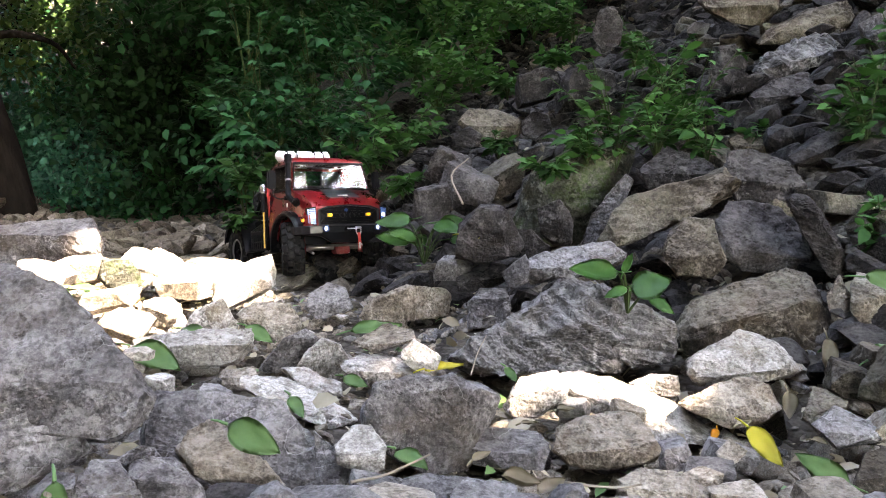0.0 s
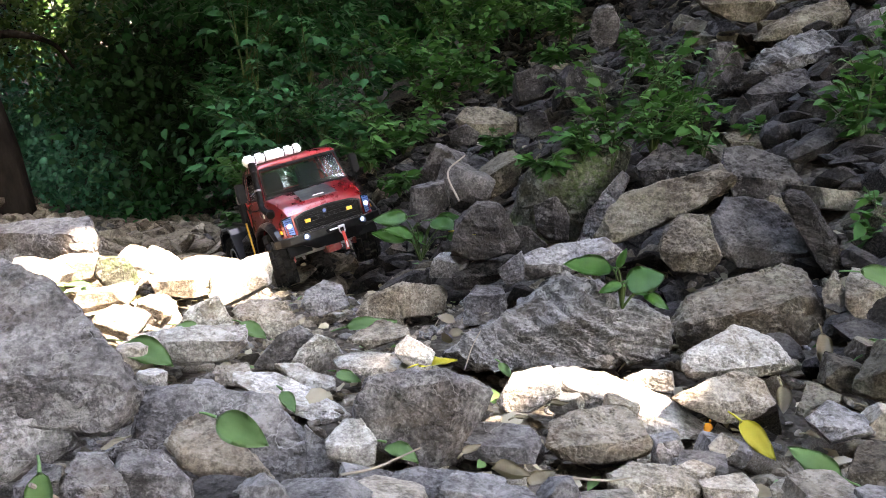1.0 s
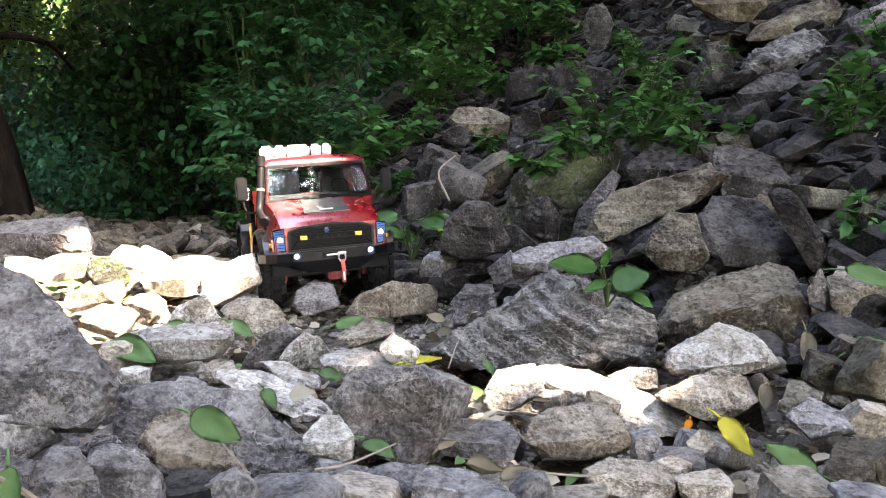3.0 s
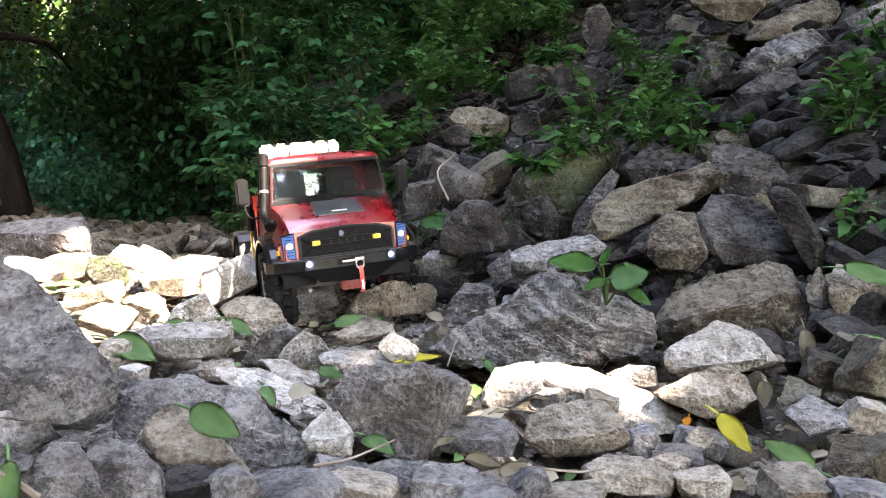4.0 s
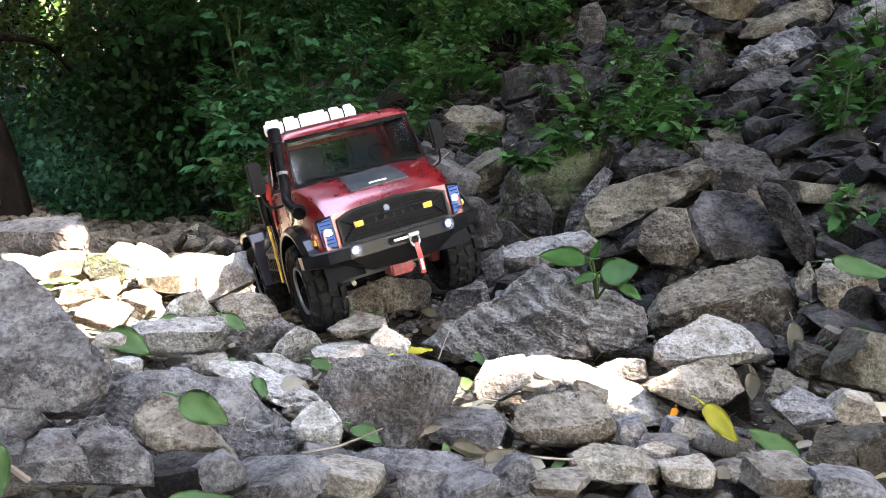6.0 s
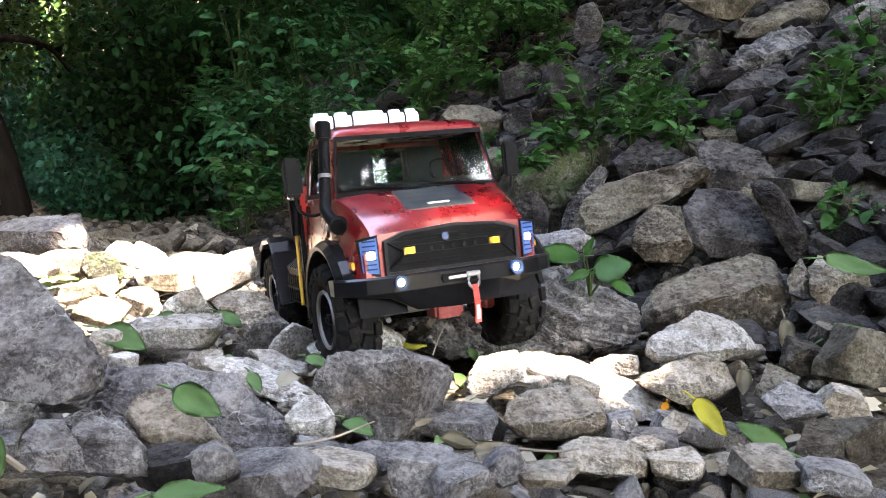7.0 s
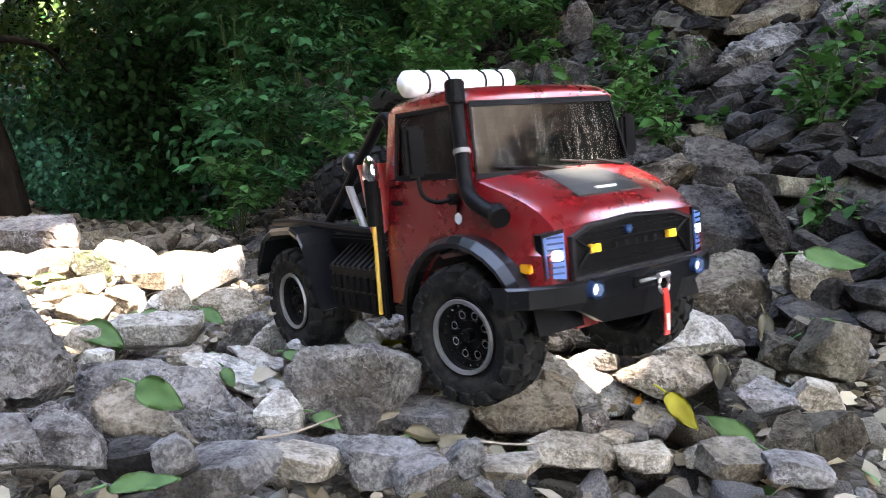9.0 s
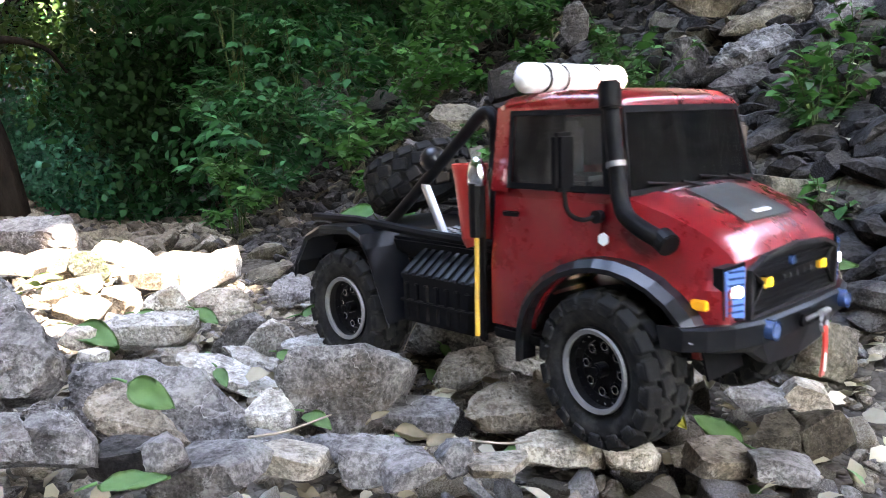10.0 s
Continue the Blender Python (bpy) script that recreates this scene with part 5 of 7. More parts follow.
def shade_tree(name_seed, centre, radii, count, size, root, label, hub=(0, 0, 0)):
    """An unseen tall tree, added to block light: trunk, limbs and a crown of leaf sprays, open where the sun comes
    through.
    """
    rng = np.random.default_rng(name_seed)
    way = rng.normal(0, 1, (count, 3))
    way /= np.linalg.norm(way, axis=1)[:, None]
    at = np.array(centre) + way * rng.uniform(0, 1, count)[:, None] ** 0.4 * np.array(radii)
    keep = np.ones(count, bool)
    s = np.array(SUN_WAY)
    for p, r in SUNNY:
        d = at - np.array(p)
        along = d @ s
        off = np.linalg.norm(d - along[:, None] * s, axis=1)
        keep &= off > r + size * 0.75
    at = at[keep]
    thing = new("tree")
    ob = new("crown", leaf_mesh("crown", at, rng.normal(0, 1, (len(at), 3)), rng.uniform(0.7, 1.3, len(at)) * size, LEAF["canopy"], rng, 1.7))
    ob.parent = thing
    c = Vector(centre) + Vector(hub)
    r = Vector(root)
    part("trunk", tube(bmesh.new(), curved([r, r.lerp(c, 0.35) + Vector((0.1, 0.1, 0.4)), r.lerp(c, 0.8), c]), 0.16, 0.05, 10), BARK, thing, smooth=True)
    bm = bmesh.new()
    for k in range(6):
        if any(hub) and k not in (0, 1):
            continue
        e = Vector((math.cos(k * 1.05) * radii[0] * 0.7, math.sin(k * 1.05) * radii[1] * 0.7, radii[2] * 0.3))
        tube(bm, [r.lerp(c, 0.75), c + e * 0.5, c + e], 0.05, 0.012, 6)
    part("limbs", bm, BARK, thing, smooth=True)
    return tagged(thing, label, "tree", group="trees round the bed")


SUN_SPOT = Vector((-0.1, 1.3, 0.1))
_c = SUN_SPOT + SUN_WAY * 4.6
shade_tree(1, tuple(_c), (2.2, 2.2, 0.9), 15000, 0.13, (4.4, 0.9, 2.4), "unseen tall leafy tree that shades the stream bed", hub=(1.3, 0.9, 0.0))
_c = SUN_SPOT + SUN_WAY * 6.4 + Vector((0.3, 0.6, 0.2))
shade_tree(2, tuple(_c), (2.6, 2.6, 0.8), 9000, 0.15, (6.4, 0.4, 3.4), "unseen tall leafy tree that shades the stream bed", hub=(1.6, 1.2, 0.0))
shade_tree(3, (-0.6, 5.0, 3.4), (3.6, 2.4, 0.9), 9000, 0.3, (-3.6, 6.0, 0.8), "unseen tall leafy tree added to darken the far stream bed")
shade_tree(4, (2.2, 3.2, 3.6), (2.2, 1.8, 0.8), 5000, 0.28, (3.4, 4.2, 2.2), "unseen leafy tree added to shade the scree slope")
shade_tree(5, (-3.4, 2.6, 3.0), (1.6, 2.6, 0.9), 5000, 0.28, (-4.0, 3.0, 1.4), "unseen leafy tree added on the low bank")
# both stand out of view and keep low sky light off the stones
shade_tree(6, (-1.5, -2.7, 2.9), (2.9, 1.2, 1.5), 12000, 0.28, (-1.0, -4.2, 0.0), "unseen leafy tree added to block light behind the near end")
shade_tree(7, (-2.9, -0.2, 2.7), (1.1, 2.9, 1.6), 12000, 0.28, (-3.9, -0.5, 0.8), "unseen leafy tree added to block light over the near bank")
shade_tree(8, (0.6, 2.6, 3.1), (2.0, 1.0, 0.5), 3500, 0.26, (2.6, 3.4, 1.7), "unseen leafy bough added to shade the scree slope")

# out of view: one darkens the far forest, one the ground behind
shade_tree(10, (-0.45, 3.05, 1.75), (1.0, 0.8, 0.38), 4200, 0.15, (-2.9, 4.4, 0.9), "unseen low leafy bough added to darken the far stream bed")
shade_tree(11, (2.4, -3.0, 4.9), (2.6, 2.1, 0.8), 9000, 0.22, (5.2, -4.4, 2.4), "unseen tall leafy tree added to block light behind the stream bed")


def bare_tree(x, y, height, lean, seed):
    """A slim trunk with thin boughs and few leaves."""
    rng = np.random.default_rng(seed)
    z = float(ground_z(x, y)) - 0.1
    thing = new("tree")
    top = Vector((x + lean, y + rng.normal(0, 0.3), z + height))
    line = curved([(x, y, z), Vector((x, y, z)).lerp(top, 0.5) + Vector((rng.normal(0, 0.12), 0, 0)), top])
    part("trunk", tube(bmesh.new(), line, 0.1, 0.04, 10), BARK, thing, smooth=True)
    at = []
    for k in range(7):
        a = line[4 + k % 6]
        e = a + Vector((rng.normal(0, 0.7), rng.normal(0, 0.7), rng.uniform(0.1, 0.5)))
        part("bough", tube(bmesh.new(), [a, a.lerp(e, 0.6) + Vector((0, 0, 0.1)), e], 0.035, 0.01, 6), BARK, thing)
        at.append(np.array(e) + rng.normal(0, 0.22, (110, 3)))
    at = np.concatenate(at)
    ob = new("crown", leaf_mesh("crown", at, rng.normal(0, 1, at.shape), rng.uniform(0.08, 0.16, len(at)), LEAF["canopy"], rng, 1.3))
    ob.parent = thing
    return tagged(thing, "slim forest tree with thin boughs and sparse leaves", "tree", group="trees round the bed")


_rng = random.Random(5)
for _k in range(16):
    _a = radians(-68 + 3.4 * _k)
    _d = _rng.uniform(4.2, 7.0)
    bare_tree(_d * math.cos(_a), 0.8 + _d * math.sin(_a), _d * _rng.uniform(0.7, 0.85), _rng.uniform(-0.6, 0.6), 40 + _k)
# another unseen bough, added to keep sky light off the scree
shade_tree(9, (1.3, 1.8, 2.5), (1.2, 1.2, 0.5), 3200, 0.24, (2.7, 2.4, 1.9), "unseen leafy bough added to shade the scree slope")


# ---- the toy truck ----


def paint_material():
    m, t, b = mat("red_metallic_paint", 0.28, 0.25, (0.42, 0.012, 0.014))
    co = t.nodes.new("ShaderNodeTexCoord").outputs["Object"]
    n = node(t, "TexNoise", Scale=40.0, Detail=6.0)
    dirt = node(t, "TexNoise", Scale=18.0, Detail=8.0, Roughness=0.7)
    flake = node(t, "TexNoise", Scale=2500.0)
    for k in (n, dirt, flake):
        t.links.new(co, k.inputs["Vector"])
    col = ramp(t, flake.outputs[0], [(0.3, (0.125, 0.003, 0.005)), (0.7, (0.215, 0.007, 0.0095))])
    col = mixed(t, ramp(t, dirt.outputs[0], [(0.55, (0, 0, 0)), (0.75, (0.22, 0.22, 0.22))]), col, (0.2, 0.11, 0.075))
    t.links.new(col, b.inputs["Base Color"])
    t.links.new(ramp(t, dirt.outputs[0], [(0.4, (0.22, 0.22, 0.22)), (0.7, (0.42, 0.42, 0.42))]), b.inputs["Roughness"])
    b.inputs["Coat Weight"].default_value, b.inputs["Coat Roughness"].default_value = 0.8, 0.2
    return m


def dusty(name, base, rough, metal=0.0, dust=(0.3, 0.27, 0.23), amount=0.35, scale=60.0, spec=0.5):
    m, t, b = mat(name, rough, metal, base, spec)
    co = t.nodes.new("ShaderNodeTexCoord").outputs["Object"]
    n = node(t, "TexNoise", Scale=scale, Detail=8.0, Roughness=0.7)
    t.links.new(co, n.inputs["Vector"])
    t.links.new(mixed(t, ramp(t, n.outputs[0], [(0.45, (0, 0, 0)), (0.75, (amount, amount, amount))]), base, dust), b.inputs["Base Color"])
    h = node(t, "Bump", Strength=0.15, Distance=0.0008)
    t.links.new(n.outputs[0], h.inputs["Height"])
    t.links.new(h.outputs[0], b.inputs["Normal"])
    return m


def glow(name, colour, strength):
    m, t, b = mat(name, 0.3, base=colour)
    b.inputs["Emission Color"].default_value, b.inputs["Emission Strength"].default_value = (*colour, 1), strength
    return m


def glass_material(name, tint, alpha):
    """Thin clear plastic: mirrors the surroundings, lets most light through."""
    m, t, b = mat(name, 0.03, base=tint)
    b.inputs["IOR"].default_value = 1.5
    clear = t.nodes.new("ShaderNodeBsdfTransparent")
    clear.inputs[0].default_value = (*tint, 1)
    gloss = t.nodes.new("ShaderNodeBsdfGlossy")
    co = t.nodes.new("ShaderNodeTexCoord").outputs["Object"]
    mp = node(t, "Mapping", Scale=(60.0, 110.0, 7.0))
    t.links.new(co, mp.inputs["Vector"])
    n = node(t, "TexNoise", Scale=1.0, Detail=6.0)
    t.links.new(mp.outputs[0], n.inputs["Vector"])
    t.links.new(ramp(t, n.outputs[0], [(0.42, (0.02, 0.02, 0.02)), (0.7, (0.1, 0.1, 0.1))]), gloss.inputs["Roughness"])
    fr = node(t, "Fresnel", IOR=1.6)
    mx = t.nodes.new("ShaderNodeMixShader")
    t.links.new(fr.outputs[0], mx.inputs[0])
    t.links.new(clear.outputs[0], mx.inputs[1])
    t.links.new(gloss.outputs[0], mx.inputs[2])
    t.links.new(mx.outputs[0], t.nodes["Material Output"].inputs[0])
    return m


RED = paint_material()
BLACK = dusty("black_plastic", (0.003, 0.003, 0.0035), 0.5, amount=0.02)
BLACK.node_tree.nodes["Principled BSDF"].inputs["Specular IOR Level"].default_value = 0.08
GLOSS_BLACK = dusty("glossy_black_plastic", (0.003, 0.0034, 0.0045), 0.28, amount=0.03, spec=0.3)
RUBBER = dusty("dusty_tyre_rubber", (0.009, 0.009, 0.009), 0.85, amount=0.3, dust=(0.13, 0.118, 0.1), scale=45.0, spec=0.08)
STEEL = dusty("bare_steel", (0.5, 0.5, 0.5), 0.35, 0.9, amount=0.3)
SILVER = dusty("beadlock_silver", (0.2, 0.195, 0.19), 0.5, 0.6, amount=0.5)
PLATE = dusty("aluminium_plate", (0.55, 0.58, 0.6), 0.35, 0.8, amount=0.2)
DARK_IN = mat("dark_cab_trim", 0.8, base=(0.02, 0.02, 0.022))[0]
PATCH = dusty("dark_hood_mat", (0.014, 0.018, 0.018), 0.45, amount=0.1)
WHITE = dusty("white_plastic", (0.78, 0.77, 0.75), 0.4, amount=0.15)
REDPLASTIC = dusty("red_plastic", (0.5, 0.03, 0.02), 0.4, amount=0.2)
DIFF = dusty("dull_red_metal", (0.22, 0.015, 0.015), 0.45, 0.3)
YELLOW = dusty("yellow_wood", (0.62, 0.36, 0.04), 0.5, amount=0.3)
AMBER = mat("amber_lens", 0.2, base=(0.75, 0.33, 0.02))[0]
GREY = dusty("grey_plastic", (0.012, 0.012, 0.013), 0.5, amount=0.05, spec=0.15)
LENS_BLUE = mat("bluish_lens", 0.2, base=(0.02, 0.045, 0.11))[0]
CREAM = mat("cream_letters", 0.5, base=(0.6, 0.6, 0.57))[0]
SCREEN = glass_material("windscreen_plastic", (0.82, 0.86, 0.86), 0.2)
HEAD_GLOW = glow("headlight_glow", (0.75, 0.87, 1.0), 0.3)
FOG_GLOW = glow("fog_lamp_glow", (0.55, 0.75, 1.0), 0.06)
AMBER_GLOW = glow("amber_lamp_glow", (1.0, 0.62, 0.03), 0.06)
HEAD_LENS = glow("lit_headlight_lens", (0.05, 0.12, 0.32), 0.005)
CHROME = mat("chrome", 0.12, 1.0, (0.75, 0.77, 0.8))[0]


def box(bm, x0, x1, y0, y1, z0, z1, bevel=0.0, seg=2):
    b2 = bmesh.new()
    r = bmesh.ops.create_cube(b2, size=1)
    for v in b2.verts:
        v.co = Vector(((x0 + x1) / 2 + v.co.x * (x1 - x0), (y0 + y1) / 2 + v.co.y * (y1 - y0), (z0 + z1) / 2 + v.co.z * (z1 - z0)))
    if bevel:
        bmesh.ops.bevel(b2, geom=b2.edges[:], offset=bevel, segments=seg, affect="EDGES")
    return absorb(bm, b2)


def absorb(bm, b2, m=None):
    me = bpy.data.meshes.new("tmp")
    if m is not None:
        b2.transform(m)
    b2.to_mesh(me)
    b2.free()
    bm.from_mesh(me)
    bpy.data.meshes.remove(me)
    return bm


def cyl(bm, centre, axis, r, length, seg=20, r2=None, bevel=0.0):
    b2 = bmesh.new()
    bmesh.ops.create_cone(b2, cap_ends=True, segments=seg, radius1=r, radius2=r if r2 is None else r2, depth=length)
    if bevel:
        bmesh.ops.bevel(b2, geom=[e for e in b2.edges if len(e.link_faces) == 2 and e.calc_face_angle() > 0.9], offset=bevel, segments=2, affect="EDGES")
    return absorb(bm, b2, Matrix.Translation(centre) @ Vector(axis).to_track_quat("Z", "Y").to_matrix().to_4x4())


def loft(bm, rings, caps=True):
    vs = [[bm.verts.new(p) for p in r] for r in rings]
    for a, b in zip(vs, vs[1:]):
        n = len(a)
        for k in range(n):
            bm.faces.new((a[k], a[(k + 1) % n], b[(k + 1) % n], b[k]))
    if caps:
        bm.faces.new(vs[0][::-1])
        bm.faces.new(vs[-1])
    return bm


def panel(bm, corners, thick):
    """A flat slab through four or more corners, thickened along its normal."""
    c = [Vector(p) for p in corners]
    n = (c[1] - c[0]).cross(c[2] - c[0]).normalized() * thick
    return loft(bm, [c, [p + n for p in c]])


def frame_of(bm, outer, inner, thick):
    """A flat frame between two outlines with as many corners."""
    o, i = [Vector(p) for p in outer], [Vector(p) for p in inner]
    n = (o[1] - o[0]).cross(o[2] - o[0]).normalized() * thick
    rows = [[o, i], [[p + n for p in o], [p + n for p in i]]]
    vs = [[[bm.verts.new(p) for p in line] for line in row] for row in rows]
    k = len(o)
    for a in range(k):
        b = (a + 1) % k
        bm.faces.new((vs[0][0][a], vs[0][0][b], vs[0][1][b], vs[0][1][a]))
        bm.faces.new((vs[1][0][b], vs[1][0][a], vs[1][1][a], vs[1][1][b]))
        bm.faces.new((vs[0][0][b], vs[0][0][a], vs[1][0][a], vs[1][0][b]))
        bm.faces.new((vs[0][1][a], vs[0][1][b], vs[1][1][b], vs[1][1][a]))
    return bm


WHEEL_R, TYRE_HALF, TRACK = 0.0605, 0.023, 0.097


def tyre_mesh(bm):
    prof = [(0.034, -0.018), (0.040, -0.0215), (0.048, -0.0225), (0.0535, -0.0205), (0.0555, -0.015), (0.0562, 0.0), (0.0555, 0.015), (0.0535, 0.0205), (0.048, 0.0225), (0.040, 0.0215), (0.034, 0.018)]
    n = 48
    rings = [[(r * math.cos(6.28319 * k / n), y, r * math.sin(6.28319 * k / n)) for r, y in prof] for k in range(n)]
    vs = [[bm.verts.new(p) for p in r] for r in rings]
    for a in range(n):
        b = (a + 1) % n
        for k in range(len(prof) - 1):
            bm.faces.new((vs[a][k], vs[a][k + 1], vs[b][k + 1], vs[b][k]))
        bm.faces.new((vs[a][-1], vs[a][0], vs[b][0], vs[b][-1]))
    return bm


_lugs = {}


def tread(wheel):
    """Knobs of the tyre: two staggered rows in the middle, and shoulder knobs that run down the flanks."""
    count = 18
    if not _lugs:
        for row, (y0, y1, turn) in enumerate(((-0.0135, -0.001, 14), (0.001, 0.0135, -14), (-0.0238, -0.0145, 0), (0.0145, 0.0238, 0))):
            bm = bmesh.new()
            box(bm, -0.0076, 0.0076, y0, y1, 0.054, 0.0605, 0.001, 1)
            if row > 1:
                s = -1 if row == 2 else 1
                for v in bm.verts:
                    if abs(v.co.y) > 0.019:
                        v.co.z -= 0.0035
                box(bm, -0.0055, 0.0055, s * 0.0218 - 0.0022, s * 0.0218 + 0.0022, 0.0468, 0.0545, 0.001, 1)
            else:
                bm.transform(Matrix.Rotation(radians(turn), 4, "Z"))
            _lugs[row] = bpy.data.meshes.new("tread_block")
            bm.to_mesh(_lugs[row])
            bm.free()
            _lugs[row].materials.append(RUBBER)
    for row, shift in ((0, 0.0), (1, 0.5), (2, 0.45), (3, 0.05)):
        for k in range(count):
            ob = new("tread_block", _lugs[row])
            ob.parent = wheel
            ob.rotation_euler = (0, 6.28319 * (k + shift) / count, 0)


def ring_lathe(bm, prof, n=40):
    """A turned ring round the y axis; prof: closed outline of (radius, y)."""
    vs = [[bm.verts.new((r * math.cos(6.28319 * k / n), y, r * math.sin(6.28319 * k / n))) for r, y in prof] for k in range(n)]
    for a in range(n):
        b = (a + 1) % n
        for k in range(len(prof)):
            k2 = (k + 1) % len(prof)
            bm.faces.new((vs[a][k], vs[a][k2], vs[b][k2], vs[b][k]))
    return bm


def make_wheel(truck):
    """A wheel whose outer face looks along -y."""
    bm = bmesh.new()
    ring_lathe(bm, [(0.0335, -0.019), (0.0335, 0.019), (0.030, 0.019), (0.0285, -0.004), (0.008, -0.007), (0.008, -0.0035), (0.0265, 0.0), (0.0275, 0.018), (0.03, 0.0185)][:2] + [(0.0315, 0.019), (0.0285, -0.006), (0.029, -0.0185)])
    # spoked face with round holes between the spokes
    for k in range(8):
        b2 = bmesh.new()
        box(b2, -0.0032, 0.0032, -0.0085, -0.0045, 0.008, 0.0295, 0.0008, 1)
        absorb(bm, b2, Matrix.Rotation(6.28319 * k / 8, 4, "Y"))
    ring_lathe(bm, [(0.0225, -0.009), (0.0295, -0.011), (0.0295, -0.005), (0.0225, -0.005)])
    ring_lathe(bm, [(0.001, -0.008), (0.0125, -0.009), (0.0125, -0.004), (0.001, -0.004)])
    cyl(bm, (0, 0.004, 0), (0, 1, 0), 0.028, 0.002, 28)
    wheel = part("wheel", bm, BLACK, truck, "black spoked toy wheel with a dusty knobbly tyre", smooth=False)
    part("tyre", tyre_mesh(bmesh.new()), RUBBER, wheel, smooth=True)
    tread(wheel)
    part("beadlock_ring", ring_lathe(bmesh.new(), [(0.0287, -0.0205), (0.0318, -0.0215), (0.0325, -0.019), (0.0287, -0.018)]), SILVER, wheel, "worn silver beadlock ring", smooth=False)
    part("hub", cyl(cyl(bmesh.new(), (0, -0.013, 0), (0, 1, 0), 0.0058, 0.011, 16, bevel=0.001), (0, -0.019, 0), (0, 1, 0), 0.0035, 0.003, 6), BLACK, wheel)
    bolt = cyl(bmesh.new(), (0, 0, 0), (0, 1, 0), 0.0009, 0.002, 8)
    me = bpy.data.meshes.new("bolt")
    bolt.to_mesh(me)
    bolt.free()
    me.materials.append(CHROME)
    for k in range(20):
        a = 6.28319 * k / 20
        b = new("bolt", me)
        b.parent = wheel
        b.location = (0.0258 * math.cos(a), -0.0115, 0.0258 * math.sin(a))
    eye = ring_lathe(bmesh.new(), [(0.0026, -0.001), (0.0036, -0.001), (0.0036, 0.001), (0.0026, 0.001)], 16)
    me2 = bpy.data.meshes.new("hole_rim")
    eye.to_mesh(me2)
    eye.free()
    me2.materials.append(CHROME)
    for k in range(8):
        a = 6.28319 * (k + 0.5) / 8
        b = new("hole_rim", me2)
        b.parent = wheel
        b.location = (0.0178 * math.cos(a), -0.009, 0.0178 * math.sin(a))
    return wheel


def body_ring(x):
    """Half outline of the lower body at x, mirrored: bottom edge over the wheel, side, shoulder, bonnet."""
    arch = math.sqrt(max(0.0, 0.078 ** 2 - (x - 0.158) ** 2))
    z0 = max(0.014 if x < 0.12 else 0.036, arch - 0.002)
    top = float(np.interp(x, [0.038, 0.160, 0.172, 0.195, 0.215, 0.230, 0.240, 0.2465], [0.131, 0.131, 0.1285, 0.1215, 0.1135, 0.1055, 0.097, 0.088]))
    w = float(np.interp(x, [0.038, 0.2, 0.222, 0.236, 0.243, 0.2465], [0.1035, 0.1035, 0.1025, 0.1, 0.0965, 0.093]))
    sh = float(np.interp(x, [0.038, 0.16, 0.2, 0.235, 0.2465], [0.0965, 0.0965, 0.092, 0.089, 0.087]))
    rad = float(np.interp(x, [0.038, 0.16, 0.185, 0.24, 0.2465], [0.002, 0.003, 0.011, 0.013, 0.008]))
    zs = max(z0 + 0.004, top - rad - 0.004)
    zm = min(zs - 0.002, max(0.07, z0 + 0.002))
    half = [(0.9 * w, z0), (w, z0 + 0.0015), (w, zm), (sh, zs), (sh - 0.3 * rad, top - 0.32 * rad), (sh - 0.95 * rad, top), (sh * 0.45, top + 0.0025)]
    return [(x, y, z) for y, z in half] + [(x, -y, z) for y, z in half[::-1]]


